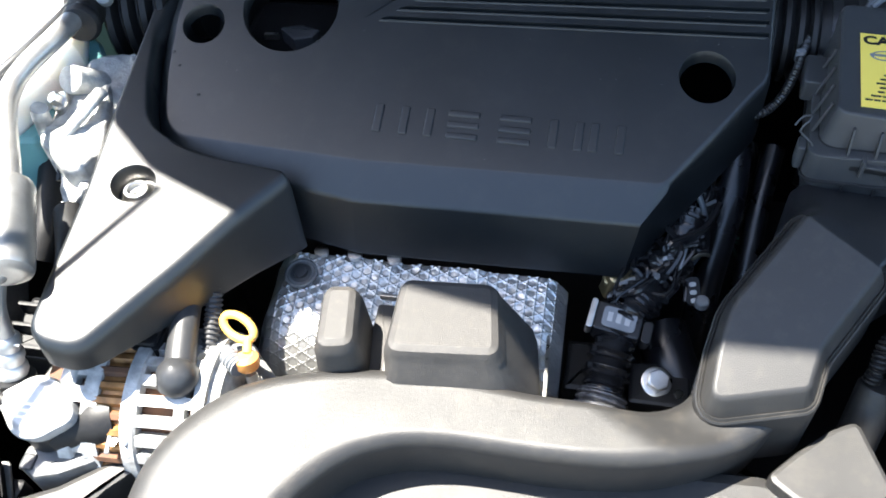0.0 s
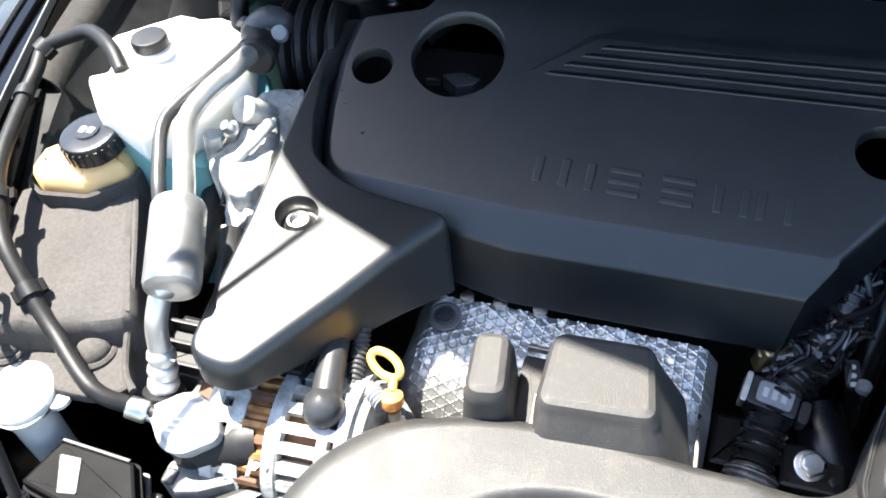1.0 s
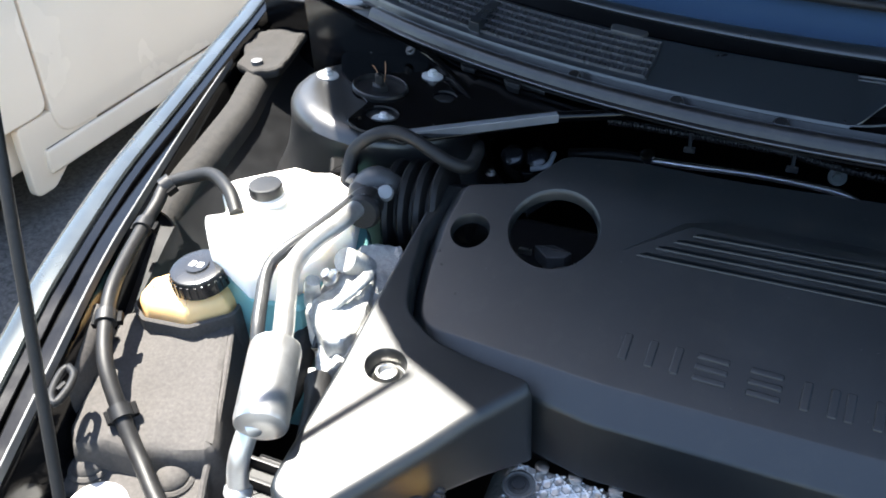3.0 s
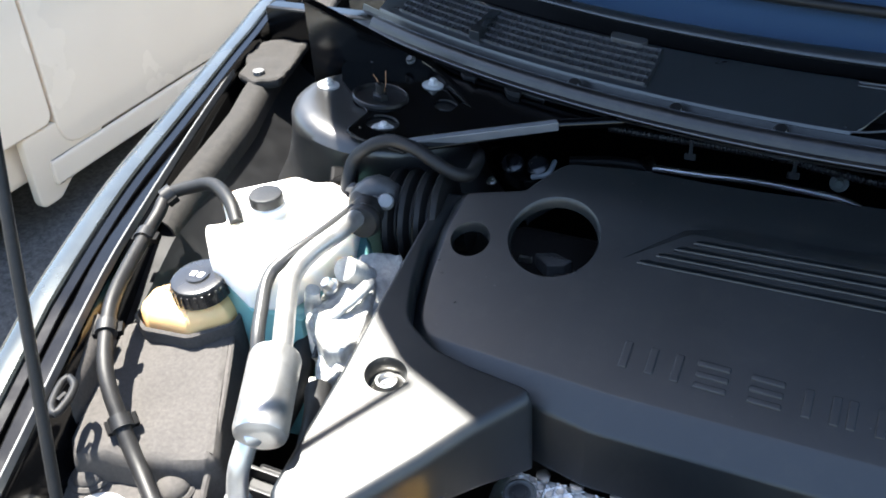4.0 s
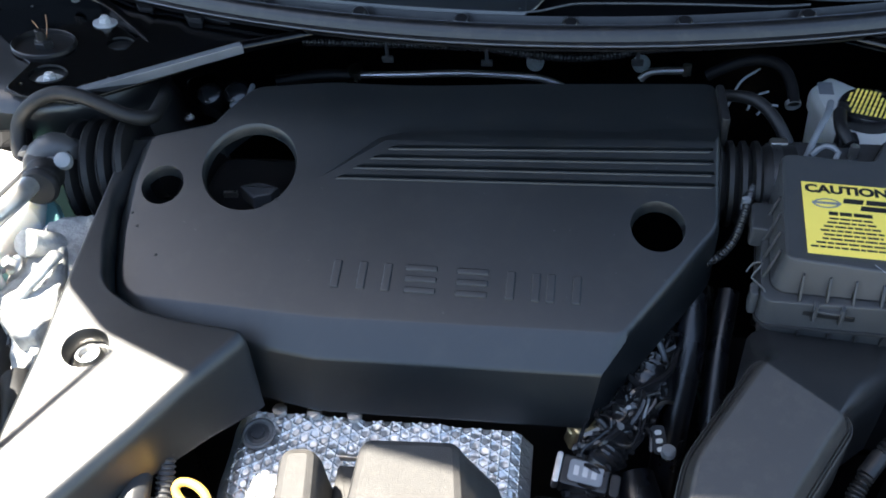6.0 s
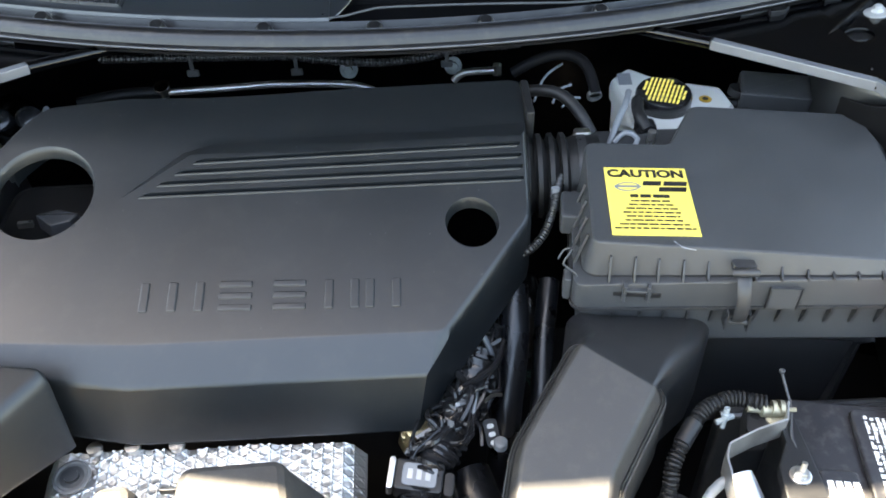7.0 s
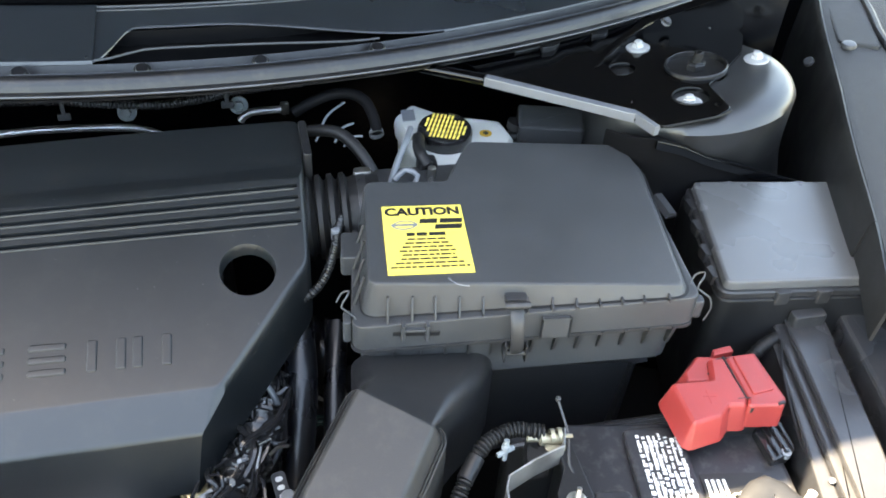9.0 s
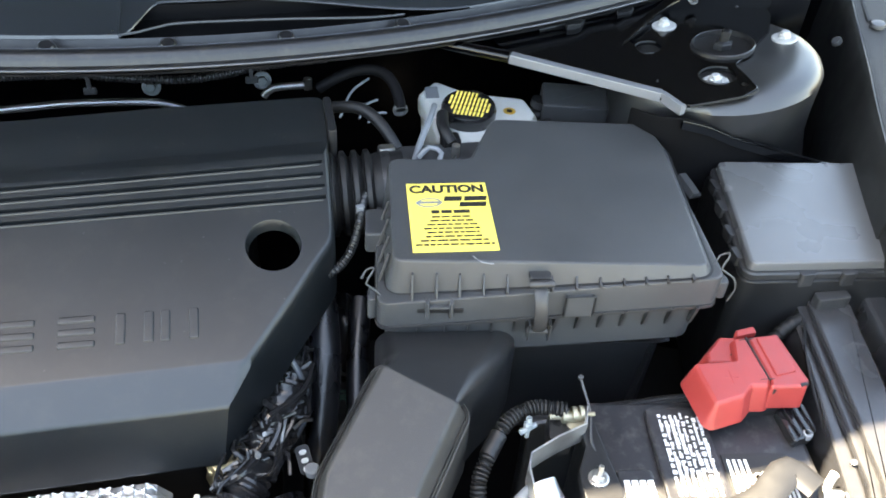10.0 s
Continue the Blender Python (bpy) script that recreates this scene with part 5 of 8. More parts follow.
part("horn", tube([(-0.4710, -0.3330, -0.0600), (-0.4710, -0.3320, -0.0480), (-0.4690, -0.3330, -0.0360), (-0.4670, -0.3330, -0.0300)], lambda s: 0.0085 - 0.05 * s, 16, 0.003), M_CAST, mount)
part("web", tube([(-0.4450, -0.3520, -0.0470), (-0.4370, -0.3460, -0.0390), (-0.4310, -0.3340, -0.0350), (-0.4270, -0.3190, -0.0330), (-0.4280, -0.3020, -0.0370)], lambda s: 0.0052 + 0.02 * s, 16, 0.004, flat=0.8), M_CAST, mount)
part("boss", lathe([(0.0125, -0.03), (0.0125, 0.004), (0.0118, 0.0065), (0.0098, 0.0076), (0.0, 0.0076)], 28, None, axis_matrix((-0.4510, -0.2960, -0.0300), (-0.15, -0.65, 0.7))), M_CAST, mount)
part("ledge", tube([(-0.4530, -0.3620, -0.0620), (-0.4420, -0.3580, -0.0590), (-0.4280, -0.3560, -0.0590), (-0.4210, -0.3590, -0.0620)], 0.0050, 12, 0.004, flat=0.6), M_CAST, mount)
part("bolt", hexbolt((-0.4610, -0.3130, -0.0400), 0.006, 0.010, 0.009, (-0.3, -0.4, 0.8)), M_STEEL, mount, "steel mount bolt")
part("clip", tube([(-0.462, -0.330, -0.06), (-0.452, -0.350, -0.064), (-0.448, -0.372, -0.075)], 0.004, 8), M_BLACK, mount)
part("side_strap", bar([(-0.452, -0.37), (-0.42, -0.43)], 0.014, -0.11, -0.100), M_CAST, mount)
lowhose = thing("lower_hose", (-0.42, -0.42, -0.14), "black rubber hose beside the muffler", "hose")
part("hose", tube([(-0.425, -0.405, -0.075), (-0.408, -0.435, -0.075), (-0.402, -0.465, -0.095), (-0.410, -0.48, -0.15)], 0.012, 16), M_RUBBER, lowhose)
part("hose", tube([(-0.4920, -0.3100, -0.0850), (-0.4810, -0.3380, -0.0950), (-0.4740, -0.3650, -0.1050), (-0.4690, -0.3920, -0.1150), (-0.4720, -0.4160, -0.1300)], 0.0125, 16), M_RUBBER, lowhose)
inv = thing("black_bracket", (-0.46, -0.5, -0.2), "black ribbed plastic bracket under the pipe", "bracket")
part("bracket", block(-0.475, -0.40, -0.50, -0.44, -0.2, -0.15, 0.004), M_BLACK, inv)
for k in range(3):
    part("fin", block(-0.475, -0.405, -0.498 + 0.02 * k, -0.494 + 0.02 * k, -0.152, -0.138, 0.001), M_BLACK, inv)

# ---------------------------------------------------------------- alternator and what stands before it
alt = thing("alternator", (-0.35, -0.5, -0.25), "alternator with silver slotted housing and copper windings", "alternator")
AX = axis_matrix((-0.410, -0.513, -0.186), (1.0, 0.05, 0.0))
AR = 0.066


def on_alt(bm):
    return placed(bm, AX)


part("copper_winding", on_alt(lathe([(AR * 0.86, 0.045), (AR * 0.92, 0.047), (AR * 0.92, 0.066), (AR * 0.86, 0.068)], 56)), M_COPPER, alt, "brown and copper stator windings")
for k in range(34):
    a = 2 * math.pi * k / 34
    part("copper_bar", on_alt(tube([(AR * 0.925 * math.cos(a), AR * 0.925 * math.sin(a), 0.0435), (AR * 0.935 * math.cos(a), AR * 0.935 * math.sin(a), 0.0695)], 0.0044 if k % 2 else 0.0038, 6, 0.012)), M_COPPER if k % 3 else M_GASKET, alt)
part("rotor_core", on_alt(lathe([(AR * 0.84, 0.0), (AR * 0.84, 0.12)], 40)), M_GASKET, alt)


def housing(name, z0, z1, n=40, gap=0.5):
    """A slotted half housing: two end rings and the fins between them."""
    b = lathe([(AR * 0.82, z0), (AR * 1.01, z0 + 0.001), (AR * 1.01, z0 + 0.011), (AR * 0.98, z0 + 0.013), (AR * 0.82, z0 + 0.013)], 56)
    lathe([(AR * 0.80, z1 - 0.008), (AR, z1 - 0.008), (AR * 0.97, z1), (AR * 0.80, z1)], 56, b)
    lathe([(AR * 0.82, (z0 + z1) / 2 + 0.010), (AR * 0.985, (z0 + z1) / 2 + 0.010), (AR * 0.985, (z0 + z1) / 2 + 0.018), (AR * 0.82, (z0 + z1) / 2 + 0.018)], 56, b)
    h = part(name, on_alt(b), M_CAST, alt)
    for k in range(n):
        a0, a1 = 2 * math.pi * k / n, 2 * math.pi * (k + 1 - gap) / n
        o = [(AR * 0.82 * math.cos(a0), AR * 0.82 * math.sin(a0)), (AR * 0.99 * math.cos(a0), AR * 0.99 * math.sin(a0)),
             (AR * 0.99 * math.cos(a1), AR * 0.99 * math.sin(a1)), (AR * 0.82 * math.cos(a1), AR * 0.82 * math.sin(a1))]
        part("fin", on_alt(slab(o, z0 + 0.004, z1 - 0.006, 0.0022)), M_CAST, h)


housing("rear_housing", 0.068, 0.132, 26, 0.46)
housing("front_housing", 0.016, 0.045, 20, 0.40)
part("pulley_hub", on_alt(lathe([(0.02, -0.022), (0.030, -0.020), (0.032, -0.006), (0.028, -0.004), (0.033, 0.0), (0.033, 0.012), (0.045, 0.016)], 36)), M_DULLCAST, alt)
part("end_plate", on_alt(lathe([(AR * 0.9, 0.131), (AR * 0.85, 0.140), (0.02, 0.148), (0.0, 0.148)], 48)), M_CAST, alt)
part("connector", block(-0.350, -0.326, -0.496, -0.460, -0.140, -0.121, 0.002), M_BLACK, alt)
part("connector_lid", block(-0.347, -0.329, -0.493, -0.470, -0.122, -0.117, 0.0015), M_CONDUIT, alt)
part("pulley", on_alt(lathe([(0.0, -0.020), (0.024, -0.020), (0.028, -0.018), (0.028, -0.012), (0.025, -0.010), (0.028, -0.008), (0.028, -0.002), (0.025, 0.0), (0.028, 0.002), (0.028, 0.010)], 40)), M_DULLCAST, alt, "silver grooved pulley")

boot = thing("cable_boot", (-0.315, -0.48, -0.16), "dark grey rubber cable boot with a rounded end", "cable boot")
part("boot", tube([(-0.300, -0.514, -0.118), (-0.306, -0.486, -0.112), (-0.313, -0.448, -0.108)], lambda s: 0.0122 - 0.03 * s, 18), M_SHINYGREY, boot)
part("ball", lathe([(0.0001, -0.0165), (0.008, -0.0145), (0.0135, -0.0095), (0.0165, 0.0), (0.0135, 0.0095), (0.008, 0.0145), (0.0001, 0.0165)], 28, None, Matrix.Translation((-0.300, -0.518, -0.118))), M_SHINYGREY, boot)
part("nozzle", lathe([(0.0125, 0), (0.009, 0.006), (0.0085, 0.012)], 18, None, axis_matrix((-0.313, -0.449, -0.108), (-0.2, 1, 0.05))), M_STEEL, boot)
cond = thing("cable_conduit", (-0.3, -0.44, -0.15), "black corrugated cable conduit", "conduit", "engine cables")
part("conduit", tube([(-0.318, -0.442, -0.105), (-0.322, -0.405, -0.10), (-0.33, -0.36, -0.11)], corrugated(0.0078, 0.004, 0.25), 12, 0.0013), M_GREYRUB, cond)
c2 = thing("cable_conduit", (-0.3, -0.44, -0.15), "black corrugated cable conduit", "conduit", "engine cables")
part("conduit", tube([(-0.290, -0.486, -0.130), (-0.293, -0.458, -0.118), (-0.298, -0.430, -0.106), (-0.302, -0.395, -0.105)], corrugated(0.0068, 0.004, 0.25), 12, 0.0013), M_GREYRUB, c2)
part("tape_end", tube([(-0.290, -0.505, -0.145), (-0.298, -0.482, -0.136)], 0.006, 10), M_TAPE, c2)
bkt = thing("cable_bracket", (-0.28, -0.5, -0.2), "grey metal cable bracket behind the alternator", "bracket")
part("plate", placed(slab(fillet([(-0.01, -0.05), (0.03, -0.06), (0.045, -0.01), (0.02, 0.03), (0.0, 0.045), (-0.012, 0.02)], 0.008), -0.002, 0.002, 0.001), axis_matrix((-0.278, -0.495, -0.165), (0.1, -0.35, 1))), M_DULLCAST, bkt)
for k in range(4):
    part("rib", tube([(-0.290 + 0.014 * k, -0.535, -0.168), (-0.284 + 0.012 * k, -0.490, -0.152)], 0.0030, 8), M_DULLCAST, bkt)
part("spring_sleeve", tube([(-0.284, -0.480, -0.138), (-0.272, -0.489, -0.130), (-0.260, -0.498, -0.128)], corrugated(0.0068, 0.0038, 0.3), 14, 0.0012), M_GREYPL, bkt)

dip = thing("dipstick", (-0.255, -0.49, -0.2), "yellow plastic dipstick handle on a metal tube", "dipstick")
rb = bmesh.new()
centre, long_way, short_way = Vector((-0.2672, -0.4700, -0.1150)), Vector((0.0128, -0.0058, -0.0028)), Vector((0.0040, 0.0050, 0.0045))
tube([centre + long_way * math.cos(a) + short_way * math.sin(a) for a in (2 * math.pi * k / 28 for k in range(29))], 0.0034, 10, bm=rb, raw=True)
part("ring_handle", rb, M_YELLOW, dip)
part("neck", tube([(-0.2580, -0.4765, -0.1180), (-0.2565, -0.4870, -0.1230)], 0.0036, 10), M_YELLOW, dip)
part("stopper", lathe([(0.0075, 0), (0.0095, 0.003), (0.0095, 0.010), (0.006, 0.013), (0.0, 0.013)], 24, None, axis_matrix((-0.2555, -0.4935, -0.134), (-0.1, 0.3, 0.95))), M_ORANGE, dip, "orange stopper")
part("guide_tube", tube([(-0.252, -0.499, -0.134), (-0.243, -0.512, -0.16), (-0.235, -0.52, -0.22)], 0.0048, 12), M_STEEL, dip)
part("guide_tube", tube([(-0.247, -0.499, -0.137), (-0.235, -0.512, -0.16), (-0.228, -0.52, -0.22)], 0.0025, 8), M_STEEL, dip)

# embossed heat shield and the plastic covers in front of it
shield = thing("heat_shield", (-0.14, -0.42, -0.25), "crinkled embossed aluminium heat shield", "heat shield")


def foil():
    bm = bmesh.new()
    nx, ny = 380, 210
    grid = []
    for j in range(ny + 1):
        v = j / ny
        row = []
        for i in range(nx + 1):
            u = i / nx
            x = -0.282 + 0.262 * u
            # rolls from flat at the back down over the front
            s = v * 0.15
            if s < 0.045:
                y, z = -0.362 - s, -0.155 - 0.10 * s
            else:
                a = min(1.2, (s - 0.045) / 0.10)
                y, z = -0.407 - (s - 0.045) * math.cos(a), -0.1595 - (s - 0.045) * (0.1 + math.sin(a) * 0.85)
            edge = max(0.0, 0.10 - u) / 0.10
            z -= 0.03 * edge ** 2
            edge2 = max(0.0, u - 0.92) / 0.08
            z -= 0.02 * edge2 ** 2
            along = y if s < 0.045 else -0.407 - (s - 0.045)
            lines = [abs((x * math.cos(q) + along * math.sin(q)) / 0.0084 % 1.0 - 0.5) for q in (0.0, math.pi / 3, 2 * math.pi / 3)]
            ridge = max(0.0, 1.0 - min(lines) / 0.13)
            z += 0.0013 * ridge * ridge * (3 - 2 * ridge) + 0.0011 * noise.noise((x * 170, y * 170, 2.0)) * ramp(u, 0.12, 0.5) + 0.0030 * noise.noise((x * 40, y * 40, 2.0))
            row.append(bm.verts.new((x, y, z)))
        grid.append(row)
    for j in range(ny):
        for i in range(nx):
            bm.faces.new((grid[j][i], grid[j][i + 1], grid[j + 1][i + 1], grid[j + 1][i]))
    bmesh.ops.recalc_face_normals(bm, faces=bm.faces)
    return bm


part("foil", foil(), M_FOIL, shield, "", 60)
m = axis_matrix((-0.2485, -0.3850, -0.1535), (0, -0.12, 1))
part("seat_ring", lathe([(0.0145, 0.0), (0.0145, 0.0016), (0.0125, 0.0022), (0.0115, 0.0012), (0.0, 0.0012)], 32, None, m), M_DULLCAST, shield)
part("bolt", lathe([(0.0095, 0.0), (0.0095, 0.0012), (0.0060, 0.0016), (0.0055, 0.004), (0.0, 0.0042)], 20, None, m), M_GREYRUB, shield, "dull grey shield bolt")
for x in (-0.235, -0.205, -0.17):
    part("washer", lathe([(0.0062, 0.0), (0.0062, 0.004), (0.0, 0.005)], 20, None, Matrix.Translation((x, -0.363, -0.150))), M_STEEL, shield)

cov = thing("coil_cover", (-0.11, -0.46, -0.2), "grey textured plastic cover with sloped sides", "cover", "covers by the heat shield")
bm = rings(fillet([(-0.139, -0.434), (-0.072, -0.431), (-0.063, -0.488), (-0.139, -0.494)], 0.008, 5), [(0.032, -0.070), (0.030, -0.06), (0.006, -0.014), (0.004, -0.007), (0.0015, -0.002), (-0.003, 0.0)])
for v in bm.verts:
    if v.co.z < -0.02:
        v.co.x = max(v.co.x, -0.146)
        v.co.y = min(v.co.y, -0.426)
part("hood", placed(bm, Matrix.Translation((0, 0, -0.080))), M_BEIGE, cov)
part("rim", bar([(-0.031, -0.43), (-0.028, -0.50)], 0.003, -0.16, -0.139), M_STEEL, cov, "bright rim")
cov2 = thing("coil_cover", (-0.18, -0.46, -0.2), "narrow grey textured plastic cover", "cover", "covers by the heat shield")
bm = rings(fillet([(-0.196, -0.446), (-0.176, -0.444), (-0.168, -0.492), (-0.190, -0.496)], 0.007, 5), [(0.010, -0.07), (0.006, -0.014), (0.004, -0.007), (0.0015, -0.002), (-0.003, 0.0)])
part("hood", placed(bm, Matrix.Translation((0, 0, -0.082))), M_BEIGE, cov2)
low = thing("connector_block", (-0.15, -0.46, -0.22), "grey plastic block between the two covers", "block")
part("base", slab(fillet([(-0.168, -0.424), (-0.140, -0.424), (-0.138, -0.50), (-0.165, -0.50)], 0.004), -0.20, -0.128, 0.003), M_BEIGE, low)
part("lip", bar([(-0.165, -0.424), (-0.135, -0.424)], 0.003, -0.122, -0.116), M_STEEL, low)
part("rod", tube([(-0.147, -0.470, -0.112), (-0.146, -0.50, -0.118)], 0.002, 8), M_STEEL, low)

# ---------------------------------------------------------------- radiator neck, washer filler, relay box
M_CAPMETAL = material("cap_metal", (0.42, 0.42, 0.41), 0.45, metal=0.3, vary=0.15, scale=80, dirt=0.15)
rad = thing("radiator_cap", (-0.40, -0.55, -0.2), "bright metal radiator cap on a black filler neck", "radiator cap")
bm = bmesh.new()
oc = []
for k in range(72):
    a = 2 * math.pi * k / 72
    r = 0.0245 + 0.0075 * abs(math.cos(a + 0.12)) ** 14
    oc.append((r * math.cos(a), r * math.sin(a)))
rings(oc, [(0.0, -0.008), (0.0, 0.001), (-0.0012, 0.0028), (-0.004, 0.0036), (-0.006, 0.0058), (-0.0085, 0.0068)], bm)
part("cap", placed(bm, axis_matrix((-0.4037, -0.5520, -0.1290), (0.0, -0.33, 0.94))), M_CAPMETAL, rad)
for k in range(3):
    part("cap_mark", placed(block(-0.012 + 0.001 * k, 0.012 - 0.001 * k, -0.010 + 0.005 * k, -0.008 + 0.005 * k, 0.0064, 0.0076, 0.0002, 0.0004), axis_matrix((-0.4037, -0.5520, -0.1290), (0.0, -0.33, 0.94))), M_STEEL, rad)
part("neck", lathe([(0.020, -0.05), (0.020, -0.012), (0.0225, -0.010), (0.0225, -0.006)], 28, None, Matrix.Translation((-0.4037, -0.5520, -0.1290))), M_BLACK, rad)
part("hose_neck", tube([(-0.395, -0.555, -0.160), (-0.372, -0.548, -0.152), (-0.352, -0.540, -0.152)], lambda s: 0.018 + (0.003 if s > 0.03 else 0), 24), M_RUBBER, rad)
part("spigot", tube([(-0.425, -0.551, -0.134), (-0.44, -0.551, -0.128)], 0.006, 12), M_ALU, rad)
part("saddle", slab(fillet([(-0.4209, -0.5840), (-0.4211, -0.5665), (-0.4021, -0.5610), (-0.3674, -0.5560), (-0.3567, -0.5714), (-0.3844, -0.5876), (-0.4033, -0.5930)], 0.006), -0.21, -0.163, 0.006), M_DULLCAST, rad, "grey cast saddle under the neck")
part("saddle_notch", block(-0.4180, -0.4060, -0.5880, -0.5740, -0.166, -0.1605, 0.003), M_SHINYGREY, rad)
sup = thing("support_bracket", (-0.44, -0.59, -0.2), "grey stamped bracket with a round hole", "bracket")
bm = carve(slab(fillet([(-0.4600, -0.5770), (-0.4420, -0.5745), (-0.4250, -0.6030), (-0.4320, -0.6500), (-0.4530, -0.6500), (-0.4540, -0.6030)], 0.004), -0.188, -0.184, 0.001), lathe([(0.0062, -0.3), (0.0062, 0)], 20, None, Matrix.Translation((-0.4445, -0.5900, 0))))
part("plate", bm, M_DULLCAST, sup)
part("foot", block(-0.455, -0.425, -0.65, -0.585, -0.21, -0.190, 0.003), M_BLACK, sup)
part("bolt", hexbolt((-0.375, -0.640, -0.170), 0.006, 0.007, 0.010), M_STEEL, sup)
clipm = thing("wire_clip", (-0.33, -0.565, -0.2), "bent silver spring clip beside the duct", "clip")
part("clip", tube([(-0.345, -0.5726, -0.147), (-0.3473, -0.5537, -0.145), (-0.3400, -0.5477, -0.144), (-0.3313, -0.5574, -0.145), (-0.3340, -0.5640, -0.148)], 0.0018, 8), M_MUFFLER, clipm)
part("clip_leaf", bar([(-0.3445, -0.566), (-0.3395, -0.552)], 0.006, -0.1475, -0.1462), M_MUFFLER, clipm)
part("rod", tube([(-0.378, -0.560, -0.152), (-0.360, -0.562, -0.153), (-0.342, -0.562, -0.154)], 0.0022, 8), M_DULLCAST, clipm)
lip = thing("duct_lip", (-0.36, -0.62, -0.2), "sunlit plastic lip beside the intake duct", "trim")
part("lip", slab(fillet([(-0.4228, -0.6110), (-0.3850, -0.5915), (-0.3540, -0.5670), (-0.3294, -0.5564), (-0.3220, -0.5640), (-0.3460, -0.5911), (-0.3750, -0.6400), (-0.4100, -0.6700)], 0.006), -0.20, -0.170, 0.006), M_DUCT, lip)

M_WASHCAP = material("white_cap", (0.55, 0.55, 0.535), 0.45, vary=0.08, scale=60, dirt=0.15)
wash = thing("washer_filler", (-0.545, -0.57, -0.22), "white plastic washer filler neck with a round cap", "filler neck")
part("cap", lathe([(0.024, -0.004), (0.0275, -0.002), (0.0285, 0.002), (0.0275, 0.004), (0.020, 0.006), (0.0, 0.0065)], 40, None, axis_matrix((-0.549, -0.562, -0.128), (0.05, -0.12, 1))), M_WASHCAP, wash)
part("neck", lathe([(0.016, -0.11), (0.018, -0.02), (0.024, -0.004)], 32, None, Matrix.Translation((-0.545, -0.568, -0.128))), M_WASHCAP, wash)
part("tab", lathe([(0.0, -0.003), (0.009, -0.002), (0.009, 0.002), (0.0, 0.003)], 20, None, Matrix.Translation((-0.518, -0.557, -0.133))), M_WASHCAP, wash)
part("cap_rim", lathe([(0.0278, -0.0065), (0.0289, -0.006), (0.0289, -0.0030), (0.0278, -0.0025)], 40, None, axis_matrix((-0.549, -0.562, -0.128), (0.05, -0.12, 1))), M_GREYRUB, wash, "grey rim")
rel = thing("relay_box", (-0.498, -0.597, -0.22), "black relay box with a bright metal plate", "relay box")
RB = fillet([(-0.4740, -0.6270), (-0.4206, -0.6150), (-0.4450, -0.5790), (-0.5143, -0.5760), (-0.5260, -0.6180)], 0.004)
part("box", slab(RB, -0.205, -0.160, 0.003), M_DEEP, rel)
part("lid_rim", rings(ccw(RB), [(0.0, -0.174), (0.0025, -0.174), (0.0025, -0.169), (0.0, -0.169)]), M_DEEP, rel)
part("plate", slab(fillet([(-0.5080, -0.5883), (-0.4877, -0.5874), (-0.4735, -0.6161), (-0.4900, -0.6191)], 0.002), -0.161, -0.1585, 0.001), M_EDGE, rel, "bright metal plate")
part("lid_edge", tube([(-0.5143, -0.5765, -0.159), (-0.480, -0.5780, -0.159), (-0.4480, -0.5795, -0.159)], 0.0014, 7), M_EDGE, rel, "pale lid edge")
part("cable", tube([(-0.575, -0.585, -0.14), (-0.572, -0.62, -0.13), (-0.55, -0.66, -0.14)], 0.006, 10), M_RUBBER, rel)

# ---------------------------------------------------------------- engine block and what shows round it
bm = slab(fillet([(-0.37, -0.322), (0.010, -0.322), (0.050, -0.26), (0.060, -0.075), (-0.37, -0.075)], 0.025), -0.55, -0.093, 0.01)
eng = solo(part("engine_block", bm, M_BLACK), "dark engine block under the cover", "engine")
filler = thing("oil_filler", (-0.284, -0.2, -0.12), "dark oil filler fittings inside the large cover opening", "oil filler")
part("neck", lathe([(0.022, 0), (0.022, 0.018), (0.019, 0.021), (0.0, 0.021)], 32, None, Matrix.Translation((-0.274, -0.186, -0.095))), M_BLACK, filler)
part("grip", block(-0.286, -0.262, -0.191, -0.180, -0.075, -0.068, 0.002), M_BLACK, filler)
part("clip", bar([(-0.3250, -0.1800), (-0.3120, -0.1790)], 0.004, -0.066, -0.060), M_STEEL, filler, "bright clip")
part("bracket", slab(fillet([(-0.3120, -0.1720), (-0.2930, -0.1890), (-0.2770, -0.1830), (-0.2720, -0.1720), (-0.2930, -0.1650)], 0.002), -0.075, -0.058, 0.002), M_GREYRUB, filler)
part("screw", lathe([(0.004, 0), (0.004, 0.006), (0.0, 0.007)], 12, None, Matrix.Translation((-0.262, -0.212, -0.080))), M_STEEL, filler)
for x, y in ((-0.3575, -0.222), (0.0745, -0.231)):
    part("screw", lathe([(0.009, 0), (0.009, 0.006), (0.006, 0.009), (0.0, 0.009)], 16, None, Matrix.Translation((x, y - 0.002, -0.094))), M_BLACK, filler)

# throttle side: ribbed intake hose, conduit, dark hoses, connectors
ih = thing("intake_hose", (0.16, -0.14, -0.12), "black ribbed rubber intake hose between cover and filter box", "hose")
prof = []
for k in range(4):
    x = k * 0.011
    prof += [(0.033, x), (0.039, x + 0.002), (0.0395, x + 0.006), (0.034, x + 0.009)]
part("ribs", lathe([(0.030, -0.02)] + prof + [(0.036, 0.048), (0.036, 0.07)], 40, None, axis_matrix((0.128, -0.140, -0.062), (1.0, -0.05, 0.05))), M_RUBBER, ih)
part("clamp", lathe([(0.0375, 0.0), (0.0375, 0.008)], 40, None, axis_matrix((0.178, -0.142, -0.060), (1, -0.05, 0.05))), M_CONDUIT, ih, "dark band clamp")
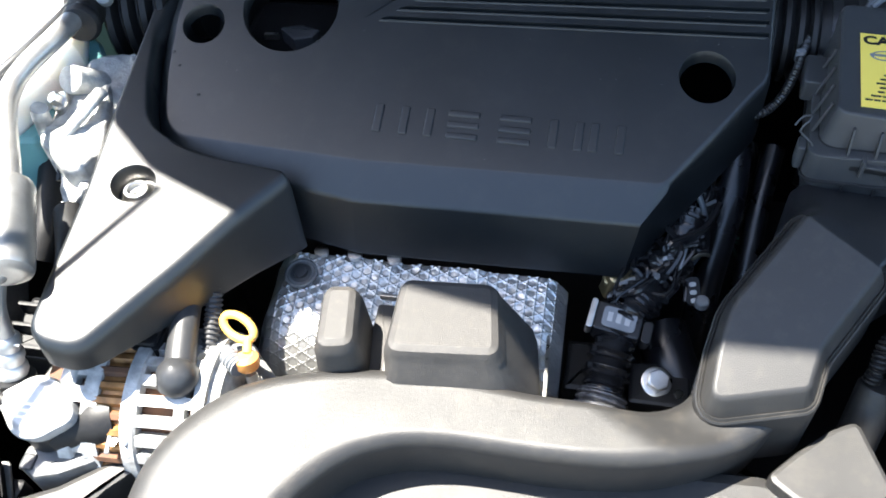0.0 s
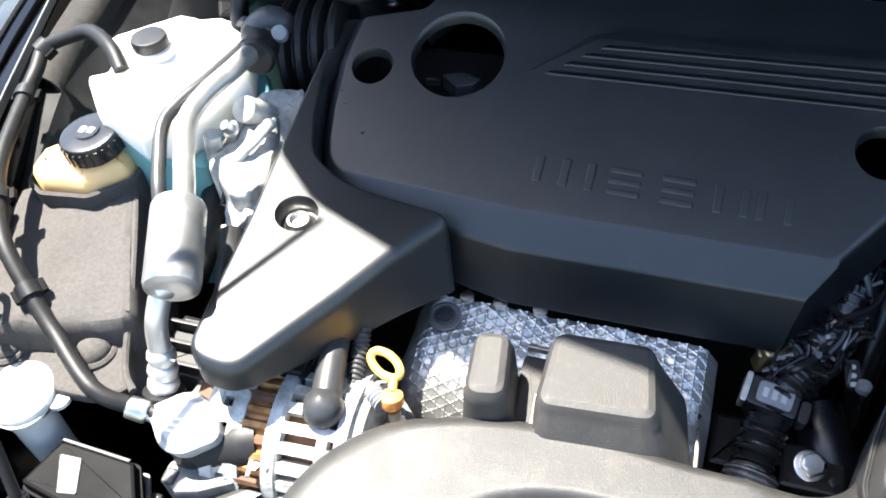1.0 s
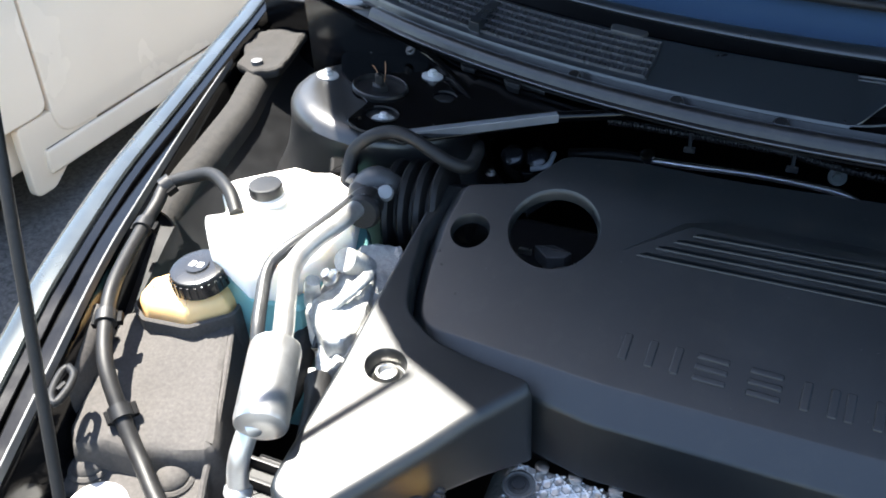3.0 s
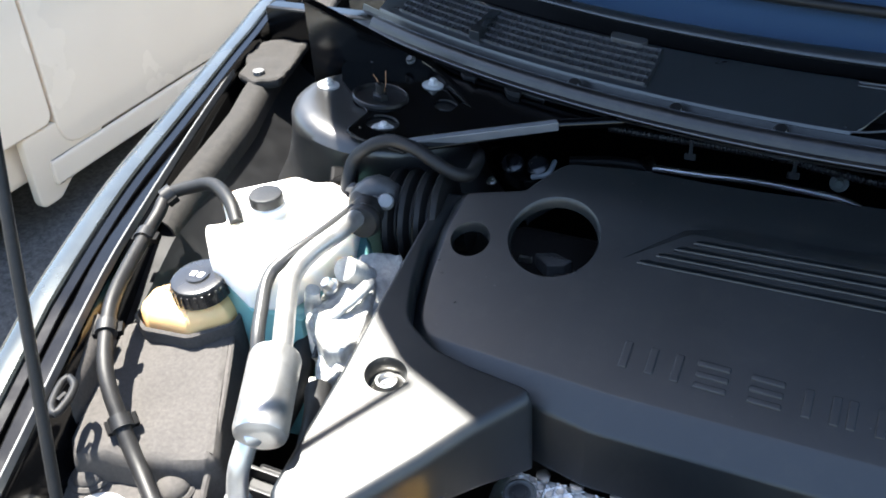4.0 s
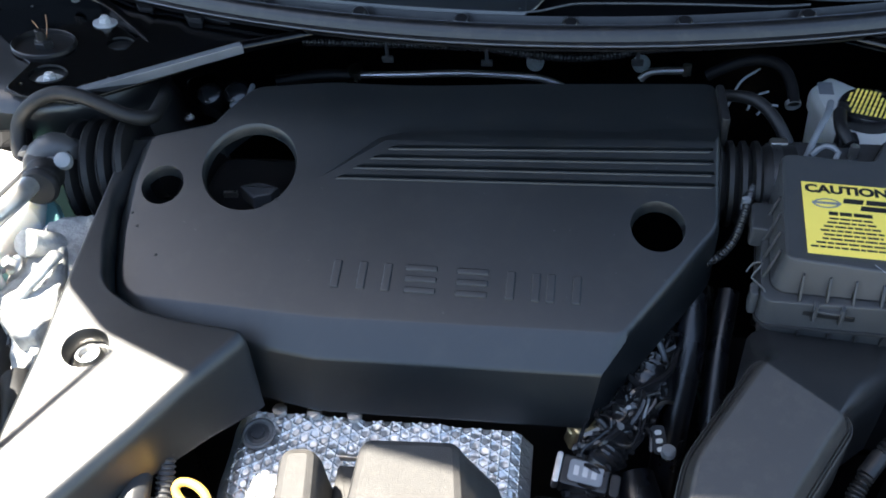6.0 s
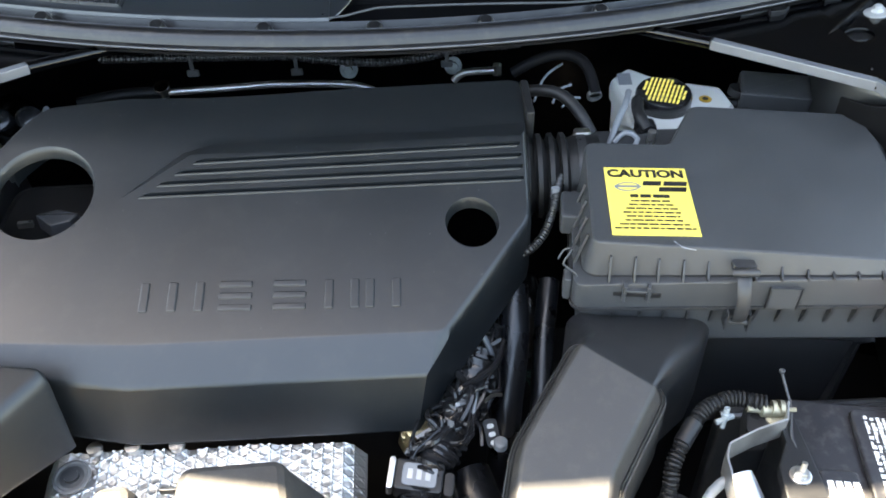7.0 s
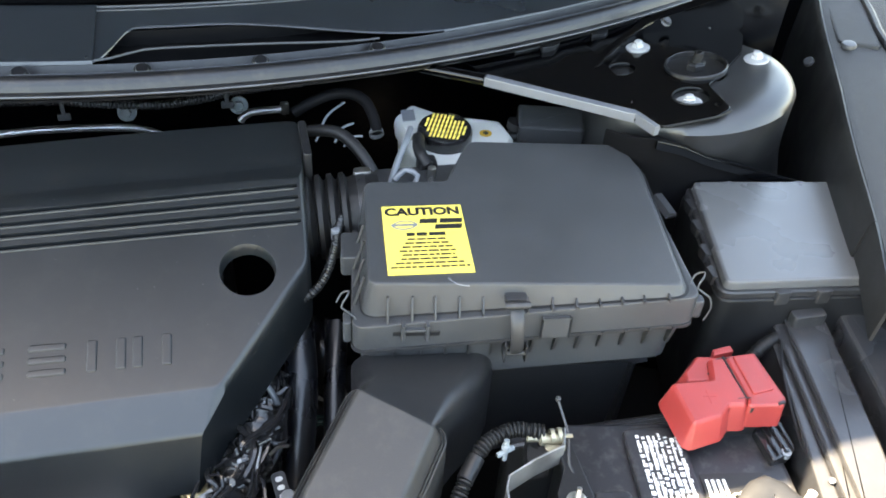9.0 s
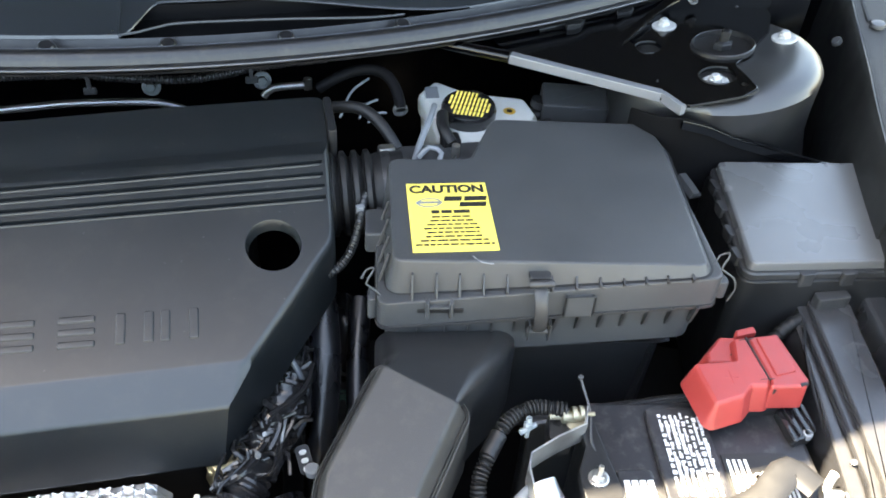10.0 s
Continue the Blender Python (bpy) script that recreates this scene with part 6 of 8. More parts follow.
part("clamp_screw", block(0.176, 0.192, -0.128, -0.118, -0.036, -0.024, 0.002), M_STEEL, ih)
vh = thing("vent_hose", (0.17, -0.09, -0.05), "black rubber vent hose beside the engine cover", "hose", "small hoses")
part("hose", tube([(0.1435, -0.0542, -0.0220), (0.1559, -0.0612, -0.0180), (0.1700, -0.0698, -0.0170), (0.1818, -0.0825, -0.0220), (0.1905, -0.0959, -0.0300), (0.1971, -0.1059, -0.0400)], 0.0058, 14), M_RUBBER, vh)
vh2 = thing("vent_hose", (0.17, 0.0, -0.05), "black rubber vacuum hose curving below the cowl", "hose", "small hoses")
part("hose", tube([(0.1324, -0.0050, -0.0300), (0.1499, -0.0042, -0.0200), (0.1706, 0.0005, -0.0150), (0.1905, -0.0013, -0.0140), (0.2031, -0.0131, -0.0160), (0.2091, -0.0303, -0.0240), (0.2106, -0.0465, -0.0340)], 0.0056, 14), M_DEEP, vh2)
part("clip", lathe([(0.0074, -0.0022), (0.0074, 0.0022), (0.0062, 0.0022), (0.0062, -0.0022)], 16, None, axis_matrix((0.2104, -0.0443, -0.0360), (0.1, -1, -0.4))), M_EDGE, vh2, "small bright clip")
for pts in ([(0.150, -0.045, -0.04), (0.165, -0.012, -0.032), (0.186, 0.010, -0.03)], [(0.168, -0.050, -0.04), (0.176, -0.035, -0.034), (0.190, -0.026, -0.034)], [(0.176, -0.058, -0.04), (0.186, -0.048, -0.036), (0.196, -0.048, -0.036)]):
    w = thing("bare_wire", pts[0], "thin grey wire behind the intake hose", "wire", "thin wires")
    part("wire", tube(pts, 0.0012, 6), M_GREYPL, w)
ear = thing("cover_bracket", (0.134, -0.09, -0.08), "black plastic bracket at the end of the engine cover", "bracket")
part("plate", block(0.1315, 0.139, -0.125, -0.066, -0.10, -0.002, 0.002), M_BLACK, ear)
part("tab", block(0.1315, 0.143, -0.130, -0.118, -0.042, -0.034, 0.001), M_GREYPL, ear)
tc = thing("sensor_conduit", (0.14, -0.2, -0.1), "thin black corrugated sensor conduit with a clip", "conduit")
part("conduit", tube([(0.1832, -0.1610, -0.0360), (0.1704, -0.1616, -0.0380), (0.1599, -0.1682, -0.0420), (0.1538, -0.1834, -0.0460), (0.1488, -0.1988, -0.0520), (0.1392, -0.2196, -0.0620), (0.1271, -0.2312, -0.0700), (0.1132, -0.2352, -0.0760)], corrugated(0.0036, 0.0027, 0.25), 10, 0.0010), M_CONDUIT, tc)
part("clip", block(0.1475, 0.1555, -0.189, -0.183, -0.052, -0.041, 0.001), M_GREYPL, tc)
sc = thing("sensor_connector", (0.168, -0.21, -0.08), "dark grey sensor connector on the filter box", "connector")
part("body", placed(block(-0.010, 0.012, -0.018, 0.018, -0.02, 0.0, 0.002), Matrix.Translation((0.163, -0.208, -0.042)) @ Euler((0, 0, radians(-8))).to_matrix().to_4x4()), M_BOXP, sc)

dark = [([(0.112, -0.225, -0.12), (0.110, -0.265, -0.15), (0.100, -0.31, -0.20), (0.09, -0.36, -0.28)], 0.014, "wide black coolant hose below the cover"),
        ([(0.150, -0.20, -0.14), (0.140, -0.25, -0.17), (0.132, -0.31, -0.22), (0.12, -0.37, -0.30)], 0.010, "black rubber hose in the deep gap"),
        ([(0.175, -0.27, -0.16), (0.160, -0.30, -0.19), (0.150, -0.35, -0.24), (0.14, -0.41, -0.32)], 0.009, "black rubber hose in the deep gap"),
        ([(0.06, -0.37, -0.20), (0.075, -0.41, -0.21), (0.105, -0.43, -0.23), (0.15, -0.42, -0.27)], 0.022, "fat black hose under the wiring")]
for pts, r, lab in dark:
    h = thing("coolant_hose", pts[0], lab, "hose", "deep hoses")
    part("hose", tube(pts, r, 16), M_SHINYHOSE, h)
for pts, r in (([(0.1240, -0.1430, -0.1900), (0.1170, -0.1770, -0.1900), (0.1070, -0.2090, -0.2000), (0.0980, -0.2250, -0.2200), (0.0940, -0.2190, -0.2600)], 0.0125), ([(0.1390, -0.1490, -0.1900), (0.1370, -0.1800, -0.1900), (0.1350, -0.1910, -0.2100), (0.1320, -0.1970, -0.2500)], 0.0095)):
    h = thing("coolant_hose", pts[0], "shiny black rubber hose in the deep gap", "hose", "deep hoses")
    part("hose", tube(pts, r, 18), M_SHINYHOSE, h)
# thin spring clamps: bent strips
for lab, mat, strips in (
        ("small pale spring clamp", M_EDGE, (([(0.1272, -0.1985, -0.2350), (0.1284, -0.2054, -0.2350), (0.1330, -0.2088, -0.2350), (0.1375, -0.2065, -0.2350), (0.1410, -0.2008, -0.2350)], 0.0026), ([(0.1341, -0.2111, -0.2350), (0.1398, -0.2054, -0.2350), (0.1433, -0.1996, -0.2350), (0.1444, -0.1916, -0.2350)], 0.0013))),
        ("green plastic hose clip", M_GREEN, (([(0.1238, -0.2295, -0.2350), (0.1330, -0.2295, -0.2350), (0.1421, -0.2295, -0.2350)], 0.0019), ([(0.1238, -0.2352, -0.2350), (0.1318, -0.2352, -0.2350), (0.1410, -0.2363, -0.2350)], 0.0019), ([(0.1169, -0.2501, -0.2350), (0.1192, -0.2421, -0.2350), (0.1261, -0.2386, -0.2350), (0.1307, -0.2421, -0.2350), (0.1330, -0.2535, -0.2350)], 0.0014))),
        ("small pale clamp", M_EDGE, (([(0.0917, -0.2616, -0.2350), (0.0974, -0.2604, -0.2350), (0.1031, -0.2547, -0.2350), (0.1066, -0.2512, -0.2350)], 0.0013), ([(0.0917, -0.2570, -0.2350), (0.0974, -0.2558, -0.2350), (0.1020, -0.2512, -0.2350), (0.1043, -0.2455, -0.2350), (0.1089, -0.2432, -0.2350), (0.1089, -0.2512, -0.2350)], 0.0013))),
        ("pale flat spring clamp", M_EDGE, (([(0.0859, -0.2765, -0.2350), (0.0859, -0.2868, -0.2350), (0.0859, -0.2948, -0.2350)], 0.0022), ([(0.0687, -0.2960, -0.2350), (0.0768, -0.2914, -0.2350), (0.0859, -0.2914, -0.2350), (0.0974, -0.2960, -0.2350), (0.1066, -0.3063, -0.2350)], 0.0024), ([(0.0871, -0.2811, -0.2350), (0.0951, -0.2834, -0.2350), (0.1054, -0.2891, -0.2350)], 0.0020)))):
    h = thing("hose_clamp", strips[0][0][0], lab + " on a dark hose", "clamp", "hose clamps")
    for pts, r in strips:
        part("band", tube(pts, r, 8, 0.002, flat=0.4), mat, h)
b = thing("pale_plug", (0.0890, -0.3660, -0.17), "small pale round plug in the dark gap", "plug")
part("plug", lathe([(0.0058, -0.006), (0.0058, 0.0), (0.0045, 0.0015), (0.0, 0.0018)], 20, None, Matrix.Translation((0.0890, -0.3660, -0.16))), M_GREYPL, b)

M_SLEEVE = material("ribbed_sleeve", (0.11, 0.11, 0.115), 0.25, vary=0.2, scale=80, dirt=0.2)
M_LOOP = material("loop_sleeve", (0.070, 0.080, 0.090), 0.22, vary=0.2, scale=120)
har = thing("wiring_harness", (0.05, -0.36, -0.2), "black taped wiring harness with loops of foil-bright tape and glints put in as pale leads", "wiring")
part("trunk", tube([(0.012, -0.470, -0.195), (0.016, -0.435, -0.180), (0.024, -0.400, -0.165), (0.040, -0.372, -0.155), (0.058, -0.342, -0.150), (0.072, -0.305, -0.150), (0.085, -0.26, -0.155)],
                   lambda s: 0.0175 * (1 + 0.10 * math.sin(s * 900) + 0.08 * math.sin(s * 370)), 14, 0.0018), M_TAPE, har)
part("clear_sleeve", tube([(0.010, -0.482, -0.205), (0.012, -0.466, -0.193), (0.015, -0.448, -0.186)], corrugated(0.0200, 0.005, 0.12), 20, 0.0014), M_SLEEVE, har, "translucent ribbed sleeve")
part("loop_wire", tube([(0.0790, -0.2786, -0.1220), (0.0853, -0.2858, -0.1320), (0.0906, -0.2963, -0.1460), (0.0897, -0.3069, -0.1550), (0.0856, -0.3176, -0.1630), (0.0755, -0.3279, -0.1720), (0.0632, -0.3322, -0.1800)], 0.0028, 12), M_LOOP, har)
for k in range(9):
    rr = random.Random(40 + k)
    x, y = 0.038 + 0.05 * rr.random(), -0.375 + 0.10 * rr.random()
    a = rr.random() * 6.28
    p = Vector((x, y, -0.136 - 0.012 * rr.random()))
    q = Vector((math.cos(a), math.sin(a), 0)) * 0.012
    part("tape_end", tube([p - q, p + Vector((0.002, 0.002, 0.005)), p + q], 0.0016, 6), M_STEEL if k % 3 == 0 else M_TAPE, har)
for k in range(5):
    part("lead", tube([(0.050 + 0.006 * k, -0.355 + 0.008 * k, -0.140), (0.058 + 0.008 * k, -0.325, -0.130 - 0.004 * k), (0.070 + 0.006 * k, -0.285 + 0.004 * k, -0.15)], 0.0024, 8), M_TAPE, har)
rng = random.Random(77)
for k in range(34):
    t0 = rng.random() * 0.75
    base = [Vector((0.026, -0.395, -0.150)), Vector((0.044, -0.362, -0.138)), Vector((0.066, -0.322, -0.134)), Vector((0.088, -0.268, -0.140)), Vector((0.104, -0.225, -0.145))]
    pts = []
    for j in range(4):
        u = min(0.999, t0 + j * rng.uniform(0.05, 0.11)) * 4
        p = base[int(u)].lerp(base[int(u) + 1], u - int(u))
        pts.append(p + Vector((rng.uniform(-0.022, 0.022), rng.uniform(-0.012, 0.012), rng.uniform(-0.012, 0.010))))
    # every sixth lead is pale grey and paints a glint on the tape
    part("lead", tube(pts, rng.choice((0.0012, 0.0016, 0.0022, 0.003)), 7, 0.004), M_GREYPL if k % 6 == 0 else M_TAPE, har)
con = thing("harness_connector", (0.024, -0.4, -0.17), "dark grey square harness connector", "connector")
CM4 = Matrix.Translation((0.022, -0.402, -0.148)) @ Euler((radians(12), radians(6), radians(-8))).to_matrix().to_4x4()
part("housing", placed(block(-0.019, 0.019, -0.0125, 0.0125, -0.02, 0.0, 0.0015), CM4), M_SEAL, con)
part("face", placed(block(-0.013, 0.014, -0.009, 0.009, 0.0, 0.0016, 0.0005), CM4), M_GREYPL, con, "pale label face")
part("lock", placed(block(0.020, 0.028, -0.013, 0.006, -0.016, -0.001, 0.001), CM4), M_BLACK, con)
part("lever", placed(block(-0.024, -0.019, -0.014, 0.012, -0.012, 0.003, 0.001), CM4), M_STEEL, con)
for dx, dy in ((-0.007, 0.0), (0.0, 0.0), (0.007, 0.0)):
    part("mark", placed(block(dx - 0.002, dx + 0.002, dy - 0.004, dy + 0.004, 0.0015, 0.0019, 0.0001, 0.0006), CM4), M_BLUEFIT, con)
gb1 = thing("ground_bolt", (0.057, -0.43, -0.2), "bright zinc bolt on a bracket", "bolt")
part("head", hexbolt((0.057, -0.430, -0.190), 0.0095, 0.010, 0.0125, (0.15, -0.3, 1)), M_STEEL, gb1)
part("nut", hexbolt((0.074, -0.437, -0.198), 0.005, 0.007, 0.006, (0.3, -0.2, 1)), M_STEEL, gb1)
part("bracket", block(0.035, 0.085, -0.45, -0.41, -0.215, -0.192, 0.003), M_BLACK, gb1)
gold = thing("pump_housing", (0.0, -0.375, -0.2), "yellowish zinc coated housing under the cover edge", "housing")
part("body", lathe([(0.018, 0), (0.018, 0.03), (0.014, 0.034), (0.0, 0.034)], 28, None, axis_matrix((0.021, -0.341, -0.175), (0.9, 0.3, 0.3))), M_GOLD, gold)
part("flange", placed(block(-0.016, 0.016, -0.007, 0.007, -0.03, 0.0, 0.002), Matrix.Translation((0.026, -0.350, -0.152)) @ Euler((0.2, 0.1, 0.5)).to_matrix().to_4x4()), M_GOLD, gold)
part("flange", placed(block(-0.012, 0.012, -0.006, 0.006, -0.03, 0.0, 0.002), Matrix.Translation((0.019, -0.352, -0.156)) @ Euler((0.3, -0.1, 0.2)).to_matrix().to_4x4()), M_GOLD, gold)
part("dark_case", block(-0.018, 0.02, -0.44, -0.39, -0.24, -0.20, 0.005), M_BLACK, gold)
tag = thing("paper_tag", (0.085, -0.34, -0.2), "small white printed tag on the wiring", "tag")
part("tag", placed(block(-0.006, 0.006, -0.012, 0.012, -0.0004, 0.0, 0.0001), axis_matrix((0.084, -0.345, -0.176), (0.1, -0.5, 0.9))), M_BLACK, tag)
for k in range(3):
    part("mark", placed(block(-0.003, 0.003, -0.010 + 0.007 * k, -0.006 + 0.007 * k, 0.0, 0.0004, 0.0001), axis_matrix((0.084, -0.345, -0.176), (0.1, -0.5, 0.9))), M_WHITEP, tag)

# ---------------------------------------------------------------- filter box fittings


def box_part(name, bm, mat, label="", parent=airbox):
    return part(name, at_box(bm), mat, parent, label)


cl = box_part("spring_clip", tube([(0.1145, -0.017, -0.013), (0.1145, -0.023, -0.016), (0.115, -0.028, -0.024), (0.116, -0.0295, -0.038), (0.117, -0.026, -0.052), (0.118, -0.018, -0.060)], 0.0054, 14, 0.003, flat=0.35, up=(0, 1, 0)), M_DARKPL, "curved plastic latch")
part("hook", at_box(tube([(0.105, -0.019, -0.009), (0.1145, -0.020, -0.0075), (0.124, -0.019, -0.008)], 0.0030, 12, 0.004)), M_DARKPL, cl)
part("hook", at_box(block(0.1055, 0.1235, -0.014, -0.004, -0.013, -0.007, 0.0015)), M_DARKPL, cl)
for u in (0.1095, 0.1265):
    part("cheek", at_box(block(u - 0.0010, u + 0.0010, -0.024, -0.010, -0.068, -0.050, 0.0006, 0.002)), M_DARKPL, cl)
part("pivot", at_box(lathe([(0.0028, -0.010), (0.0028, 0.010)], 14, None, axis_matrix((0.118, -0.020, -0.060), (1, 0, 0)))), M_DARKPL, cl)
box_part("square_boss", block(0.1370, 0.1595, -0.0190, -0.012, -0.0450, -0.0240, 0.0008, 0.0015), M_BOXP)
for p0, p1 in (((0.1362, -0.0238), (0.1604, -0.0228)), ((0.1364, -0.0450), (0.1364, -0.0236)), ((0.1602, -0.0445), (0.1602, -0.0226))):
    box_part("boss_line", tube([(p0[0], -0.0190, p0[1]), (p1[0], -0.0190, p1[1])], 0.0007, 6), M_BLACK)
box_part("hinge_slot", block(0.0170, 0.0560, -0.0175, -0.013, -0.0420, -0.0365, 0.0008), M_BLACK)
for u in (0.0263, 0.0454):
    box_part("hinge_pin", block(u - 0.0015, u + 0.0015, -0.0220, -0.013, -0.0440, -0.0275, 0.0006), M_BOXP)
box_part("hinge_bar", block(0.0263, 0.0454, -0.0210, -0.015, -0.0345, -0.0322, 0.0006), M_BOXP)
for u, v, w in ((0.268, 0.004, 0.026), (-0.018, 0.004, 0.010)):
    box_part("wire_clip", tube([(u - 0.008, v, w - 0.034), (u - 0.004, v + 0.004, w - 0.028), (u + 0.002, v + 0.002, w - 0.024), (u, v - 0.003, w - 0.026), (u - 0.004, v - 0.006, w - 0.034), (u + 0.006, v - 0.010, w - 0.040), (u + 0.009, v - 0.013, w - 0.050), (u + 0.005, v - 0.014, w - 0.062)], 0.0008, 8), M_GREYRUB, "thin spring wire clip")
box_part("clip_block", block(-0.021, -0.014, -0.010, 0.006, -0.056, -0.034, 0.002), M_BOXP)
box_part("clip_block", block(0.262, 0.272, -0.008, 0.003, -0.036, -0.018, 0.002), M_BOXP)
for k in range(4):
    box_part("side_rib", tube([(-0.012, 0.010 + 0.022 * k, -0.032), (-0.004, 0.012 + 0.022 * k, -0.004)], 0.0012, 6), M_BOXP)
box_part("scuff", tube([(0.062, 0.004, 0.0002), (0.068, -0.002, -0.0006), (0.078, -0.0035, -0.0014)], 0.0005, 6), M_GREYPL, "pale scuff")
low_bolt = thing("body_bolt", (0.46, -0.2, -0.14), "dark bracket with a bright round plug beside the filter box", "bracket")
part("plug", lathe([(0.0105, -0.022), (0.0105, 0.0), (0.0095, 0.0015), (0.0060, 0.0020), (0.0, 0.0012)], 24, None, axis_matrix((0.4823, -0.1396, -0.0550), (-0.55, -0.45, 0.6))), M_DARKPL, low_bolt)
part("arm", strip([(0.4744, -0.1490, -0.0600), (0.4766, -0.1657, -0.0620), (0.4784, -0.1801, -0.0640)], 0.014, 0.004), M_GREYRUB, low_bolt)



# the words and plain bars of the warning sticker
def lay_on_sticker(u, v):
    """Sticker coordinates, 0 to 1 from its lower left corner, to a place."""
    a, b, c, d = Vector((0.1815, -0.2775)), Vector((0.2505, -0.2840)), Vector((0.2595, -0.1950)), Vector((0.1910, -0.1885))
    return (a * (1 - u) + b * u) * (1 - v) + (d * (1 - u) + c * u) * v


def sticker_bar(u0, u1, v0, v1, name="text_bar", mat=None, lean=0.0):
    q = [lay_on_sticker(u0, v0), lay_on_sticker(u1, v0), lay_on_sticker(u1 + lean, v1), lay_on_sticker(u0 + lean, v1)]
    return part(name, slab(q, -0.0193, -0.01905, 0.00005), mat or M_BLACKP, sticker)


def lettering(text, size, m, mat, name, parent, bold=0.0):
    cu = bpy.data.curves.new("text", "FONT")
    cu.body, cu.size, cu.align_x, cu.align_y, cu.extrude, cu.offset = text, size, "CENTER", "CENTER", 0.00008, bold
    tmp = new("text", cu)
    me = bpy.data.meshes.new_from_object(tmp.evaluated_get(bpy.context.evaluated_depsgraph_get()))
    bpy.data.objects.remove(tmp)
    bpy.data.curves.remove(cu)
    b = bmesh.new()
    b.from_mesh(me)
    bpy.data.meshes.remove(me)
    xs = [v.co.x for v in b.verts]
    return b, (max(xs) - min(xs))


b, w = lettering("CAUTION", 0.0135, None, None, "word", sticker, 0.00062)
c = lay_on_sticker(0.5, 0.900)
b.transform(Matrix.Translation((c.x, c.y, -0.01905)) @ Euler((0, 0, radians(-5.4))).to_matrix().to_4x4() @ Matrix.Diagonal((0.0640 / w, 1.05, 1, 1)))
part("word_caution", b, M_BLACKP, sticker, "black capital lettering")
for (u0, u1, v0, v1, ln) in ((0.44, 0.66, 0.72, 0.79, 0.02), (0.69, 0.97, 0.72, 0.79, 0.02), (0.62, 0.95, 0.63, 0.70, 0.02), (0.27, 0.37, 0.535, 0.585, 0), (0.39, 0.52, 0.535, 0.585, 0), (0.54, 0.74, 0.535, 0.585, 0)):
    sticker_bar(u0, u1, v0, v1, lean=ln)
rng = random.Random(5)
for k, half in enumerate((0.23, 0.26, 0.30, 0.34, 0.31, 0.33, 0.40, 0.46)):
    v = 0.475 - k * 0.056
    u = 0.5 - half
    while u < 0.5 + half - 0.03:
        wd = rng.uniform(0.05, 0.13)
        sticker_bar(u, min(0.5 + half, u + wd), v, v + 0.024)
        u += wd + 0.014
ec = lay_on_sticker(0.26, 0.70)
ov = [(ec.x + 0.0105 * math.cos(a), ec.y + 0.0062 * math.sin(a)) for a in (2 * math.pi * k / 32 for k in range(32))]
part("oval_mark", slab(ov, -0.0193, -0.01905, 0.00005), M_GREYPL, sticker)
ov2 = [(ec.x + 0.0085 * math.cos(a), ec.y + 0.0046 * math.sin(a)) for a in (2 * math.pi * k / 32 for k in range(32))]
part("oval_fill", slab(ov2, -0.0192, -0.01895, 0.00005), bpy.data.materials["sticker_yellow"], sticker)
part("oval_bar", bar([(ec.x - 0.011, ec.y + 0.001), (ec.x + 0.011, ec.y - 0.001)], 0.003, -0.0191, -0.01885, None, 0.00005), M_GREYPL, sticker)

# ---------------------------------------------------------------- brake fluid reservoir
M_BRAKE = material("reservoir_plastic", (0.52, 0.53, 0.50), 0.40, vary=0.05, scale=15, sss=0.4)
brk = thing("brake_reservoir", (0.29, -0.03, -0.15), "white brake fluid reservoir with a black cap printed in yellow", "brake reservoir")
BR = fillet([(0.247, -0.075), (0.240, 0.015), (0.262, 0.038), (0.292, 0.010), (0.352, -0.010), (0.356, -0.045), (0.345, -0.062), (0.300, -0.10), (0.262, -0.095)], 0.009, 5)
part("upper_shell", rings(BR, [(0.0, -0.075), (0.001, -0.062), (-0.0005, -0.056), (-0.004, -0.052)]), M_BRAKE, brk)
part("lower_shell", rings(BR, [(-0.008, -0.16), (-0.003, -0.076)]), M_BRAKE, brk)
CB = Matrix.Translation((0.282, -0.040, -0.056)) @ Euler((radians(3), 0, 0)).to_matrix().to_4x4()
bc = part("cap", placed(lathe([(0.027, 0.0), (0.0285, 0.002), (0.0285, 0.016), (0.0268, 0.0195), (0.0245, 0.0205), (0.0, 0.0205)], 48), CB), M_CAPBLK, brk, "black screw cap")
rng = random.Random(11)
for i in range(11):
    for j in range(5):
        x, y = -0.0200 + 0.0040 * i + 0.0009 * (j - 2), -0.0170 + 0.0085 * j
        if math.hypot(x, y) < 0.0225 and not (i > 6 and j == 4):
            b = slab(fillet([(x - 0.0013, y - 0.0036), (x + 0.0009, y - 0.0036), (x + 0.0019, y + 0.0036), (x - 0.0003, y + 0.0036)], 0.0004, 2), 0.0204, 0.0209, 0.0001)
            part("print_bar", placed(b, CB @ Matrix.Rotation(radians(-18), 4, "Z")), bpy.data.materials["sticker_yellow"], bc)
part("level_mark", lathe([(0.0065, 0), (0.0065, 0.0006), (0.0, 0.0006)], 24, None, Matrix.Translation((0.328, -0.034, -0.0522))), material("orange_print", (0.45, 0.26, 0.03), 0.5), brk, "orange round print")
part("level_dot", lathe([(0.003, 0), (0.003, 0.0006), (0.0, 0.0006)], 16, None, Matrix.Translation((0.328, -0.034, -0.0517))), M_BLACKP, brk)
part("print_label", slab([(0.246, 0.000), (0.260, 0.000), (0.262, 0.022), (0.248, 0.022)], -0.0535, -0.0510, 0.0002), M_GREYPL, brk, "pale printed label")
